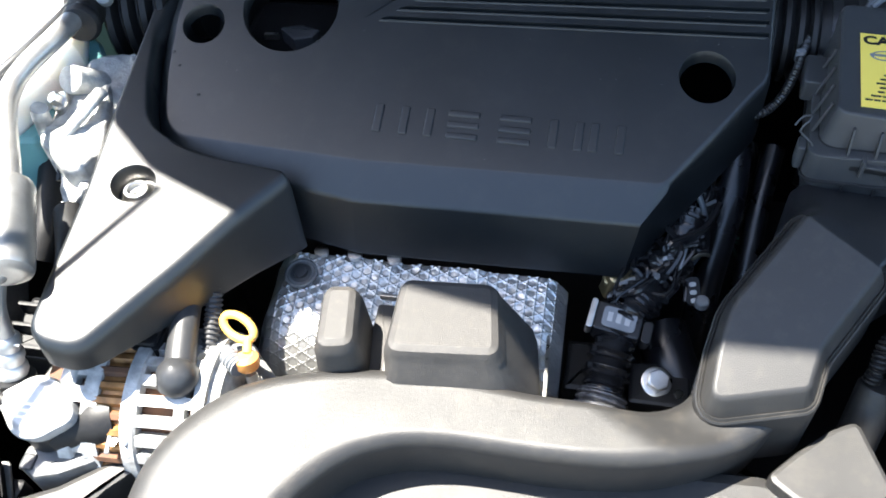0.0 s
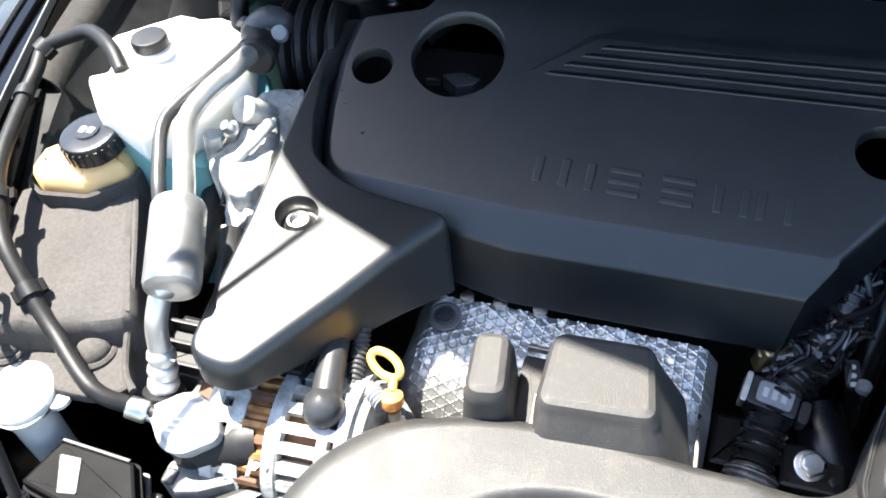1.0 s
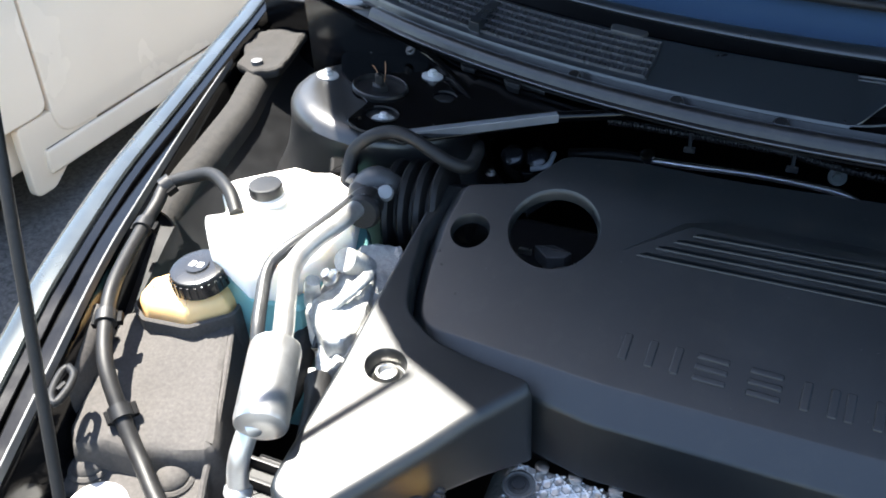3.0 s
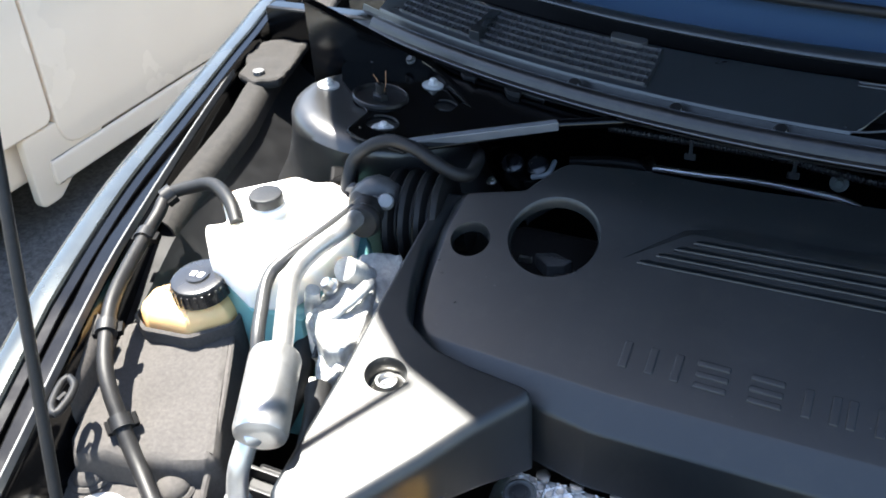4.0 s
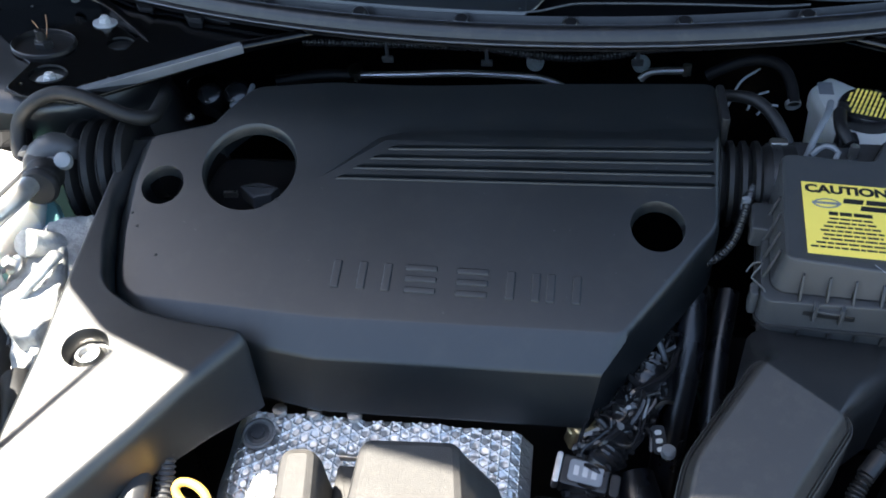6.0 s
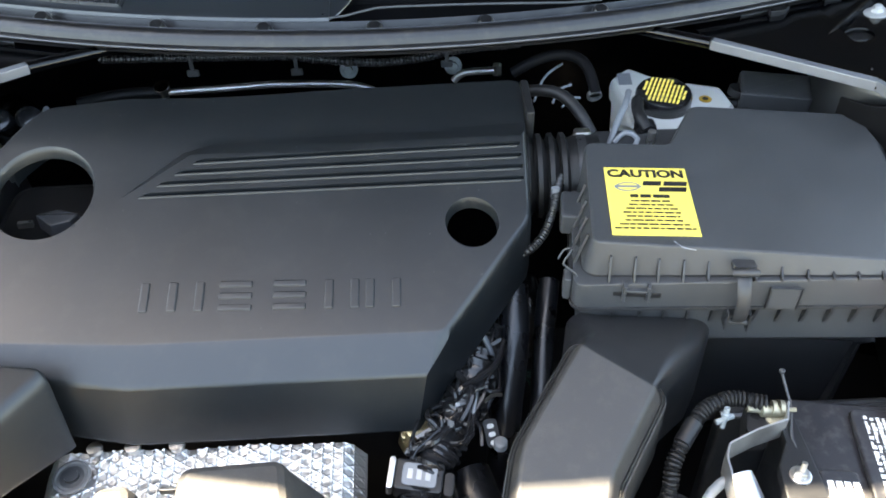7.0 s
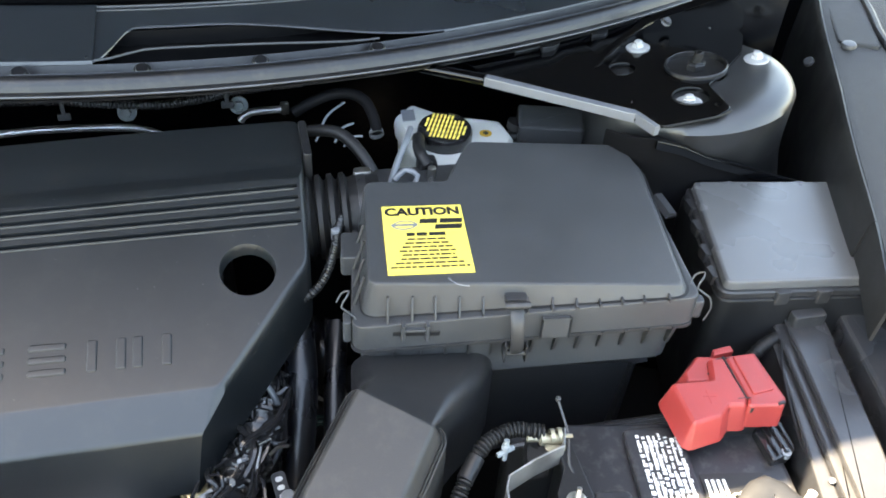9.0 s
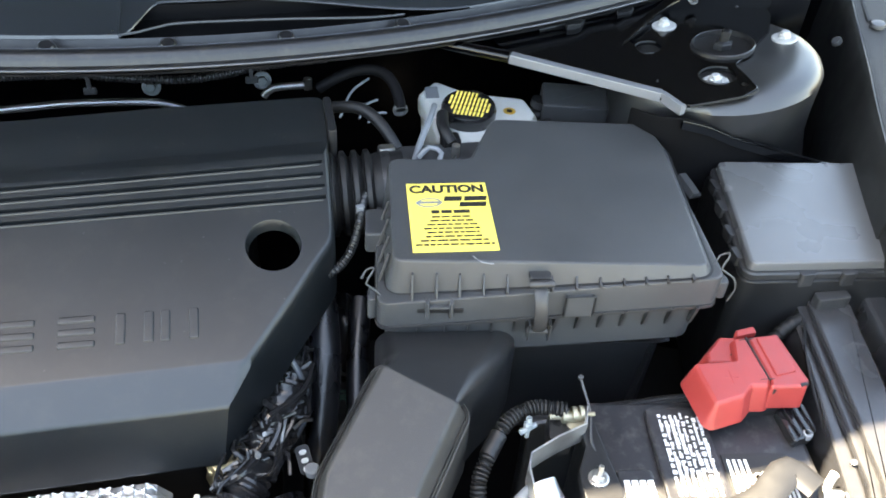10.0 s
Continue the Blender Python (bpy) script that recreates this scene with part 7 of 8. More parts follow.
part("outlet", tube([(0.350, -0.030, -0.060), (0.368, -0.032, -0.062), (0.372, -0.050, -0.07)], 0.006, 12), M_BLACK, brk)
part("outlet_collar", lathe([(0.010, 0), (0.010, 0.008)], 20, None, axis_matrix((0.362, -0.028, -0.052), (0.2, 0, 1))), M_RUBBER, brk)
sol = thing("solenoid_valve", (0.25, -0.1, -0.1), "black solenoid valve with a bright pin and thin hoses", "valve")
part("body", block(0.243, 0.262, -0.100, -0.082, -0.11, -0.040, 0.002), M_BLACK, sol)
part("base", block(0.236, 0.272, -0.128, -0.098, -0.11, -0.052, 0.003), M_BLACK, sol)
part("pin", lathe([(0.004, 0), (0.004, 0.02), (0.0, 0.022)], 14, None, Matrix.Translation((0.252, -0.116, -0.053))), M_STEEL, sol)
part("thin_hose", tube([(0.246, -0.040, -0.036), (0.236, -0.070, -0.030), (0.222, -0.098, -0.036), (0.210, -0.125, -0.045)], 0.0032, 10), M_GREYPL, sol)
part("thin_hose", tube([(0.215, -0.122, -0.04), (0.226, -0.118, -0.032), (0.236, -0.126, -0.034), (0.228, -0.138, -0.04)], 0.0025, 8), M_GREYPL, sol)
part("thin_hose", tube([(0.250, -0.060, -0.034), (0.246, -0.085, -0.034), (0.252, -0.10, -0.042)], 0.006, 10), M_RUBBER, sol)
abs_b = thing("module_box", (0.40, -0.02, -0.1), "dark plastic module box under the brace", "module")
part("box", placed(block(-0.035, 0.035, -0.02, 0.02, -0.05, 0.0, 0.003), Matrix.Translation((0.400, -0.030, -0.040)) @ Euler((radians(8), 0, radians(-14))).to_matrix().to_4x4()), M_BOXP, abs_b)

# ---------------------------------------------------------------- battery fittings
def ribbon(path, thick, z0, z1):
    """A bent strip of sheet metal standing on edge along (x, y) points."""
    pts = [Vector(p) for p in path]
    left, right = [], []
    for i, p in enumerate(pts):
        d = (pts[min(i + 1, len(pts) - 1)] - pts[max(i - 1, 0)]).normalized()
        n = Vector((-d.y, d.x)) * thick / 2
        left.append(p + n)
        right.append(p - n)
    return slab(left + right[::-1], z0, z1, 0.0003)


def on_batt(bm):
    return placed(bm, BT)


part("cell_cover", on_batt(slab(rect(0.046, 0.094, -0.105, -0.010, 0.008), 0.0, 0.005, 0.0015)), M_BATT, battery)
part("cell_cover", on_batt(slab(rect(0.012, 0.040, -0.125, -0.068, 0.004), 0.0, 0.004, 0.0015)), M_BATT, battery)
part("label_plate", on_batt(slab(rect(0.098, 0.150, -0.098, -0.052, 0.002), 0.0, 0.0012, 0.0003)), M_BLACKP, battery)
rng = random.Random(3)
bars = bmesh.new()
for col in range(8):
    v = -0.016 - 0.006 * rng.random()
    while v > -0.092:
        ln = rng.uniform(0.0012, 0.0042)
        u = 0.055 + col * 0.0045
        block(u, u + rng.choice((0.0018, 0.0026, 0.0034)), v - ln, v, 0.0050, 0.0053, 0.00005, 0.0002, bars)
        v -= ln + rng.choice((0.0006, 0.0007, 0.0008, 0.0024))
part("print", on_batt(bars), M_WHITEP, battery, "blocks of white print")["kind"] = "stuff"
bars = bmesh.new()
for k in range(4):
    block(0.101 + 0.0045 * k, 0.1035 + 0.0045 * k, -0.094, -0.058, 0.0012, 0.0015, 0.00005, 0.0003, bars)
    block(0.136 + 0.0035 * k, 0.138 + 0.0035 * k, -0.094, -0.062, 0.0012, 0.0015, 0.00005, 0.0003, bars)
    block(0.016 + 0.006 * k, 0.0205 + 0.006 * k, -0.108 + 0.002 * k, -0.078, 0.0040, 0.0043, 0.00005, 0.0003, bars)
for k in range(5):
    a = 2 * math.pi * k / 5
    lathe([(0.0042, 0), (0.0042, 0.0003), (0.003, 0.0003), (0.003, 0)], 14, bars, Matrix.Translation((0.127 + 0.006 * math.cos(a), -0.078 + 0.006 * math.sin(a), 0.0012)))
part("print", on_batt(bars), M_WHITEP, battery, "blocks of white print")["kind"] = "stuff"

redc = thing("terminal_cover", (0.43, -0.39, -0.1), "red plastic battery terminal cover in two joined pieces", "terminal cover")
def red_top(x, y):
    return -0.080


RED_DRAFT = [(0.0060, -0.026), (0.0052, -0.0235), (0.0010, -0.0040), (0.0, -0.0015), (-0.0014, 0.0)]
part("post_cap", warp(rings(fillet([(0.3950, -0.3720), (0.4300, -0.3740), (0.4380, -0.3520), (0.4490, -0.3510), (0.4480, -0.3970), (0.4440, -0.4020), (0.4310, -0.4000), (0.4200, -0.4090), (0.3950, -0.4130), (0.3950, -0.3880)], 0.0022, 3), RED_DRAFT), red_top), M_RED, redc, "", 50)
part("lobe", warp(rings(fillet([(0.4140, -0.3580), (0.4320, -0.3430), (0.4470, -0.3460), (0.4350, -0.3710), (0.4120, -0.3670)], 0.0022, 3), [(0.005, -0.020), (0.001, -0.003), (0.0, -0.001), (-0.0012, 0.0)]), lambda x, y: -0.0860), M_RED, redc, "", 50)
part("fuse_cap", warp(rings(fillet([(0.4520, -0.3520), (0.4780, -0.3520), (0.4790, -0.4020), (0.4740, -0.4080), (0.4460, -0.4040), (0.4490, -0.3970)], 0.0022, 3), [(0.0022, -0.024), (0.0020, -0.022), (0.0006, -0.0030), (0.0, -0.0010), (-0.0012, 0.0)]), red_top), M_RED, redc, "", 50)
part("raised_panel", warp(slab(fillet([(0.4570, -0.3540), (0.4760, -0.3540), (0.4730, -0.3930), (0.4540, -0.3950)], 0.002), -0.002, 0.0014, 0.0009), red_top), M_RED, redc)
part("tab", warp(slab(fillet([(0.4470, -0.3400), (0.4640, -0.3380), (0.4640, -0.3450), (0.4440, -0.3470)], 0.0012), -0.018, 0.0, 0.0012), lambda x, y: -0.083), M_RED, redc)
part("terminal_base", block(0.402, 0.470, -0.402, -0.362, -0.125, -0.100, 0.003), M_BLACK, redc)
part("strap", bar([(0.4500, -0.3510), (0.4480, -0.3970)], 0.0016, -0.1035, -0.0803), M_BLACKP, redc, "black strap between the two pieces")
M_REDSLOT = material("red_slot", (0.30, 0.03, 0.028), 0.5)
for p0, p1 in (((0.413, -0.389), (0.424, -0.391)), ((0.419, -0.383), (0.417, -0.398))):
    part("plus_mark", bar([p0, p1], 0.0011, -0.0806, -0.07965), M_REDSLOT, redc)
for p0, p1 in (((0.442, -0.354), (0.455, -0.354)), ((0.44, -0.396), (0.452, -0.397))):
    part("hinge_mark", bar([p0, p1], 0.0009, -0.0806, -0.0796), M_BLACKP, redc)
for x, y, z, a in ((0.434, -0.365, -0.086, -55), (0.451, -0.404, -0.084, 10), (0.473, -0.406, -0.08, 8)):
    part("slot", placed(block(-0.0032, 0.0032, -0.0013, 0.0013, -0.004, 0.0008, 0.0002, 0.0008), Matrix.Translation((x, y, z)) @ Euler((0, 0, radians(a))).to_matrix().to_4x4()), M_BLACKP, redc)
fz = thing("fusible_link", (0.48, -0.43, -0.12), "black fusible link holder beside the battery", "fuse holder")
part("holder", warp(slab(fillet([(0.4600, -0.4030), (0.4870, -0.3990), (0.4850, -0.4250), (0.4760, -0.4320), (0.4590, -0.4360)], 0.003), -0.03, 0.0, 0.0016), lambda x, y: -0.112), M_CAPBLK, fz)
for k in range(3):
    a, b = Vector((0.466, -0.404)), Vector((0.466, -0.432))
    d = Vector((0.0073, 0.0011)) * k
    part("rib", bar([a + d, b + d], 0.0016, -0.113, -0.1095), M_CAPBLK, fz)
part("terminal", warp(lathe([(0.0040, -0.004), (0.0040, 0.001), (0.0025, 0.0015), (0.0025, 0.0)], 14, None, Matrix.Translation((0.4740, -0.4300, 0.0))), lambda x, y: -0.112), M_GREYPL, fz)

neg = thing("battery_clamp", (0.285, -0.4, -0.12), "zinc plated battery clamp with bent bracket", "clamp")
part("clamp", lathe([(0.0085, 0), (0.0085, 0.007), (0.0065, 0.008), (0.0, 0.008)], 20, None, Matrix.Translation((0.294, -0.393, -0.116))), M_TERM, neg)
part("bolt", lathe([(0.0042, -0.010), (0.0042, 0.006), (0.0028, 0.006), (0.0028, 0.016)], 12, None, axis_matrix((0.288, -0.389, -0.105), (-1, 0.1, 0.1))), M_TERM, neg)
part("arm", ribbon([(0.303, -0.386), (0.297, -0.402), (0.272, -0.410), (0.248, -0.421), (0.243, -0.432), (0.240, -0.475)], 0.0016, -0.120, -0.0985), M_MUFFLER, neg)
part("hook", tube([(0.303, -0.366, -0.090), (0.305, -0.374, -0.098), (0.306, -0.386, -0.104), (0.304, -0.396, -0.108), (0.2995, -0.412, -0.110), (0.3005, -0.428, -0.112), (0.294, -0.445, -0.114)], 0.0011, 8), M_GREYRUB, neg)
part("hook_eye", lathe([(0.0, -0.0022), (0.0022, -0.0012), (0.0022, 0.0012), (0.0, 0.0022)], 12, None, Matrix.Translation((0.303, -0.365, -0.089))), M_GREYRUB, neg)
part("channel", tube([(0.256, -0.432, -0.122), (0.261, -0.458, -0.128), (0.266, -0.49, -0.134)], 0.011, 12, flat=0.4), M_ALU, neg)
part("stud", lathe([(0.0020, 0), (0.0020, 0.010), (0.0034, 0.010), (0.0034, 0.013), (0.0022, 0.0135), (0.0022, 0.018), (0.0, 0.018)], 12, None, axis_matrix((0.252, -0.397, -0.112), (0.1, 0.25, 1))), M_CLIPGREY, neg, "pale zinc stud")
part("stud_arm", tube([(0.246, -0.397, -0.106), (0.260, -0.393, -0.104)], 0.0022, 8), M_CLIPGREY, neg)
part("wedge", slab(fillet([(0.277, -0.374), (0.290, -0.378), (0.289, -0.403), (0.268, -0.404)], 0.003), -0.135, -0.110, 0.001), M_CONDUIT, neg)
for x in (0.284, 0.292, 0.298):
    part("washer", lathe([(0.0024, -0.0016), (0.0062, -0.0016), (0.0062, 0.0016), (0.0024, 0.0016)], 16, None, axis_matrix((x, -0.3885, -0.1035), (1, -0.12, 0))), M_TERM, neg)
part("clamp_screw", tube([(0.276, -0.388, -0.103), (0.308, -0.391, -0.103)], 0.0017, 8), M_TERM, neg)
hold = thing("hold_down", (0.295, -0.42, -0.13), "black battery hold-down plate with a nut", "bracket")
part("plate", slab(fillet([(0.298, -0.378), (0.308, -0.382), (0.309, -0.462), (0.278, -0.470), (0.282, -0.435), (0.294, -0.415)], 0.004), -0.122, -0.110, 0.001), M_BLACK, hold)
part("nut", hexbolt((0.294, -0.444, -0.110), 0.0048, 0.006, 0.0078), M_STEEL, hold)
part("rod", tube([(0.294, -0.444, -0.104), (0.295, -0.442, -0.097)], 0.0020, 8), M_STEEL, hold)
cab = thing("battery_cable", (0.23, -0.4, -0.15), "black corrugated battery cable with taped joint", "cable")
part("conduit", tube([(0.286, -0.386, -0.100), (0.262, -0.380, -0.100), (0.240, -0.387, -0.102), (0.226, -0.400, -0.108)], corrugated(0.0056, 0.0032, 0.28), 14, 0.0011), M_RUBBER, cab)
part("joint", tube([(0.230, -0.396, -0.106), (0.218, -0.410, -0.112)], 0.0068, 14), M_BLACK, cab)
part("conduit", tube([(0.220, -0.408, -0.111), (0.210, -0.422, -0.120), (0.207, -0.432, -0.128), (0.204, -0.440, -0.140)], corrugated(0.0056, 0.0032, 0.28), 14, 0.0011), M_RUBBER, cab)
part("lead", tube([(0.246, -0.438, -0.118), (0.232, -0.446, -0.122), (0.215, -0.468, -0.135)], 0.004, 10), M_GREYPL, cab)
bar2 = thing("hold_down_bar", (0.41, -0.47, -0.12), "bright silver hold-down bar over the battery", "bracket")
part("bar", tube([(0.375, -0.488, -0.112), (0.405, -0.482, -0.108), (0.425, -0.470, -0.106), (0.440, -0.462, -0.106), (0.452, -0.480, -0.108)], 0.012, 12, flat=0.25), M_BLACK, bar2)
part("rod", tube([(0.462, -0.478, -0.112), (0.465, -0.476, -0.098)], 0.0034, 10), M_BOLTW, bar2)
part("rod_end", tube([(0.455, -0.483, -0.112), (0.470, -0.486, -0.112)], 0.005, 10), M_STEEL, bar2)
tray = thing("battery_tray", (0.36, -0.45, -0.3), "black plastic battery tray wall", "battery tray")
part("wall", block(0.27, 0.50, -0.36, -0.345, -0.34, -0.150, 0.004), M_NECK, tray)

# ---------------------------------------------------------------- control boxes on the side
UNIT = [(0.534, -0.307), (0.573, -0.310), (0.537, -0.450), (0.505, -0.560), (0.462, -0.560), (0.493, -0.489)]
t = thing("control_unit", (0.53, -0.42, -0.25), "long black control unit with stepped glossy sides", "control unit")
part("housing", slab(fillet(UNIT, 0.004, 3), -0.26, -0.090, 0.0025), M_UNIT, t)
part("step", slab(fillet([(x - 0.0075, y + 0.002) for x, y in UNIT], 0.004, 3), -0.26, -0.0965, 0.0025), M_UNIT, t)
part("case_screw", lathe([(0.0028, 0), (0.0028, 0.0012), (0.0018, 0.0016), (0.0, 0.0006)], 14, None, axis_matrix((0.487, -0.468, -0.1005), (-0.2, 0, 1))), M_GREYRUB, t)
part("rail", slab(fillet([(0.520, -0.318), (0.527, -0.318), (0.484, -0.489), (0.455, -0.560), (0.440, -0.560), (0.470, -0.489), (0.504, -0.372)], 0.004, 3), -0.24, -0.1025, 0.002), M_UNIT, t, "glossy black lower rail")
t = thing("side_panel", (0.60, -0.42, -0.25), "smooth black side panel beside the control unit", "control unit")
part("panel", slab(fillet([(0.590, -0.292), (0.690, -0.288), (0.675, -0.500), (0.600, -0.600), (0.530, -0.575), (0.555, -0.459)], 0.005, 3), -0.26, -0.088, 0.004), M_UNIT, t)
part("hinge_pin", lathe([(0.0045, -0.016), (0.0055, -0.014), (0.0055, 0.014), (0.0045, 0.016), (0.0, 0.016)], 16, None, axis_matrix((0.560, -0.474, -0.086), (1, -0.1, 0))), M_MUFFLER, t, "shiny metal hinge pin")
part("pin_band", lathe([(0.0062, -0.004), (0.0062, 0.004), (0.0055, 0.005)], 16, None, axis_matrix((0.561, -0.474, -0.086), (1, -0.1, 0))), M_BLACK, t)
t = thing("unit_bracket", (0.52, -0.36, -0.2), "thin bent wire guard beside the control unit", "bracket")
part("guard", tube([(0.528, -0.322, -0.098), (0.512, -0.347, -0.096), (0.500, -0.375, -0.098), (0.490, -0.420, -0.108), (0.478, -0.47, -0.112)], 0.0011, 6), M_RUBBER, t)
t = thing("cable_bundle", (0.53, -0.3, -0.15), "black taped cable bundle by the fuse box", "cable")
part("taped_cable", tube([(0.500, -0.326, -0.118), (0.514, -0.322, -0.106), (0.529, -0.320, -0.104), (0.545, -0.318, -0.118)], lambda s: 0.0058 * (1 + 0.10 * math.sin(s * 900)), 14, 0.002), M_RUBBER, t)
for u in (0.25, 0.75):
    p = Vector((0.510, -0.149)).lerp(Vector((0.659, -0.170)), u)
    part("lid_tab", block(p.x - 0.008, p.x + 0.008, p.y + 0.001, p.y + 0.0075, -0.066, -0.0555, 0.001), M_GREYPL, fusebox)
for u in (0.36, 0.62):
    p = Vector((0.472, -0.297)).lerp(Vector((0.617, -0.313)), u)
    part("lid_tab", block(p.x - 0.007, p.x + 0.007, p.y - 0.0075, p.y - 0.001, -0.072, -0.058, 0.001), M_DARKPL, fusebox)
for u in (0.16, 0.36, 0.60, 0.82):
    p = Vector((0.472, -0.297)).lerp(Vector((0.510, -0.149)), u)
    part("hinge_knuckle", block(p.x - 0.0085, p.x - 0.002, p.y - 0.008, p.y + 0.008, -0.068, -0.057, 0.001), M_DARKPL, fusebox)
part("front_lug", block(0.534, 0.566, -0.323, -0.311, -0.100, -0.078, 0.002), M_DARKPL, fusebox)

# ---------------------------------------------------------------- firewall pipes and clips
fp = thing("firewall_pipe", (-0.1, 0.11, -0.12), "thin bright metal pipe along the firewall", "pipe", "firewall pipes")
part("pipe", tube([(-0.262, 0.112, -0.106), (-0.20, 0.110, -0.103), (-0.13, 0.110, -0.100), (-0.055, 0.110, -0.103), (-0.028, 0.110, -0.108), (-0.010, 0.115, -0.12)], 0.0042, 12), M_ALU, fp)
part("end_nut", lathe([(0.006, 0), (0.006, 0.012), (0.009, 0.012), (0.009, 0.016)], 14, None, axis_matrix((-0.262, 0.112, -0.110), (0, -0.3, 1))), M_STEEL, fp)
part("sleeve", tube([(-0.264, 0.112, -0.106), (-0.31, 0.108, -0.105), (-0.36, 0.10, -0.11)], 0.007, 12), M_RUBBER, fp)
fp2 = thing("firewall_pipe", (0.1, 0.11, -0.12), "short bent bright pipe stub", "pipe", "firewall pipes")
part("pipe", tube([(0.078, 0.110, -0.104), (0.090, 0.110, -0.094), (0.125, 0.110, -0.092)], 0.0042, 12), M_ALU, fp2)
part("end_clip", block(0.124, 0.134, 0.106, 0.114, -0.098, -0.084, 0.001), M_STEEL, fp2)
for x, z in ((-0.045, -0.092), (0.078, -0.092)):
    b = thing("firewall_bolt", (x, 0.12, z - 0.02), "pale grey flanged bolt on the firewall", "bolt", "firewall bolts")
    part("flange", lathe([(0.0105, 0), (0.0105, 0.004), (0.008, 0.005)], 20, None, axis_matrix((x, 0.125, z), (0, -1, 0.4))), M_CLIPGREY, b)
    part("head", lathe([(0.006, 0.004), (0.006, 0.015), (0.005, 0.016), (0.0, 0.016)], 6, None, axis_matrix((x, 0.125, z), (0, -1, 0.4))), M_CLIPGREY, b)
fh = thing("firewall_harness", (0.0, 0.05, -0.05), "black corrugated harness under the hood seal", "wiring")
part("conduit", tube([(-0.30, 0.05, -0.027), (-0.116, 0.050, -0.031), (-0.070, 0.050, -0.037), (-0.023, 0.050, -0.042), (0.004, 0.050, -0.043), (0.043, 0.050, -0.039), (0.069, 0.050, -0.033), (0.112, 0.050, -0.029), (0.147, 0.050, -0.027)], corrugated(0.0042, 0.0042, 0.3), 10, 0.0014), M_CONDUIT, fh)
for x, z in ((-0.094, -0.032), (0.067, -0.029), (-0.204, -0.029)):
    part("tie", block(x - 0.0022, x + 0.0022, 0.040, 0.044, z - 0.012, z + 0.008, 0.0006), M_GREYRUB, fh)
    part("tie_head", block(x - 0.0065, x + 0.0065, 0.040, 0.044, z - 0.018, z - 0.010, 0.0015), M_GREYRUB, fh)
tw = thing("bracket_plugs", (-0.38, -0.02, -0.1), "dark bracket with two black rubber plugs", "bracket")
part("plate", slab(fillet([(-0.44, 0.02), (-0.40, 0.05), (-0.355, 0.01), (-0.345, -0.03), (-0.372, -0.045), (-0.40, -0.03)], 0.015), -0.075, -0.060, 0.003), M_PRIMER, tw)
for x, y in ((-0.392, -0.018), (-0.363, -0.015)):
    part("plug", lathe([(0.0125, -0.01), (0.0135, 0.002), (0.0125, 0.008), (0.008, 0.011), (0.0, 0.011)], 24, None, axis_matrix((x, y, -0.058), (0, -0.5, 0.86))), M_CAPBLK, tw)
part("lug", tube([(-0.362, -0.040, -0.055), (-0.345, -0.036, -0.05), (-0.345, -0.01, -0.048)], 0.003, 8), M_GREYPL, tw)
part("screw", hexbolt((-0.405, -0.055, -0.062), 0.004, 0.006, 0.006), M_STEEL, tw)

# ---------------------------------------------------------------- cowl details, wiper, grille
for x in (-0.34, -0.22, -0.113, -0.005, 0.104, 0.22):
    part("ledge_post", lathe([(0.010, 0.0), (0.008, 0.012), (0.006, 0.014), (0.0, 0.014)], 16, None, axis_matrix((x, seal_y(x) + 0.034, 0.018), (0, -0.3, 1))), M_SEAL, car)
bm = bmesh.new()
for i in range(50):
    x = -0.63 + i * 0.0074
    y = seal_y(x)
    slab([(x, y + 0.056), (x + 0.0010, y + 0.056), (x + 0.0010, y + 0.132), (x, y + 0.132)], 0.0, 0.0030, 0.0002, bm)
for j in range(6):
    a = 0.056 + j * 0.0146
    for i in range(32):
        x0, x1 = -0.63 + i * 0.0115, -0.63 + (i + 1) * 0.0115
        slab([(x0, seal_y(x0) + a), (x1, seal_y(x1) + a), (x1, seal_y(x1) + a + 0.0014), (x0, seal_y(x0) + a + 0.0018)], 0.0, 0.0042, 0.0002, bm)
for v in bm.verts:
    a = v.co.y - seal_y(v.co.x)
    v.co.z += 0.0325 + 0.135 * (a - 0.052)
g = part("cowl_grille", bm, M_SLAT, car, "fine black air intake grille")
g["kind"] = "stuff"
part("grille_post", slab([(-0.500, seal_y(0.50) + 0.052), (-0.484, seal_y(0.484) + 0.052), (-0.484, seal_y(0.484) + 0.135), (-0.500, seal_y(0.50) + 0.135)], 0.030, 0.046, 0.001), M_COWL, car)
# flat black sheet: the shade behind the slats as a colour
part("grille_back", cowl_sheet([(0.055, 0.0322), (0.132, 0.0420)], -0.63, -0.262, 30, 0.001), M_DEEP, car, "black sheet that stands for the shade behind the grille")
part("grille_end", tube([(-0.262, seal_y(0.262) + 0.054, 0.034), (-0.260, seal_y(0.26) + 0.100, 0.040), (-0.262, seal_y(0.262) + 0.135, 0.044)], 0.0024, 8), M_COWL, car)
part("grille_notch", slab(fillet([(-0.325, seal_y(0.325) + 0.128), (-0.285, seal_y(0.285) + 0.126), (-0.280, seal_y(0.28) + 0.146), (-0.330, seal_y(0.33) + 0.148)], 0.006), 0.040, 0.050, 0.002), M_GREYRUB, car)
wip = thing("wiper_arm", (0.0, 0.1, 0.09), "black wiper arm resting at the base of the windscreen", "wiper")
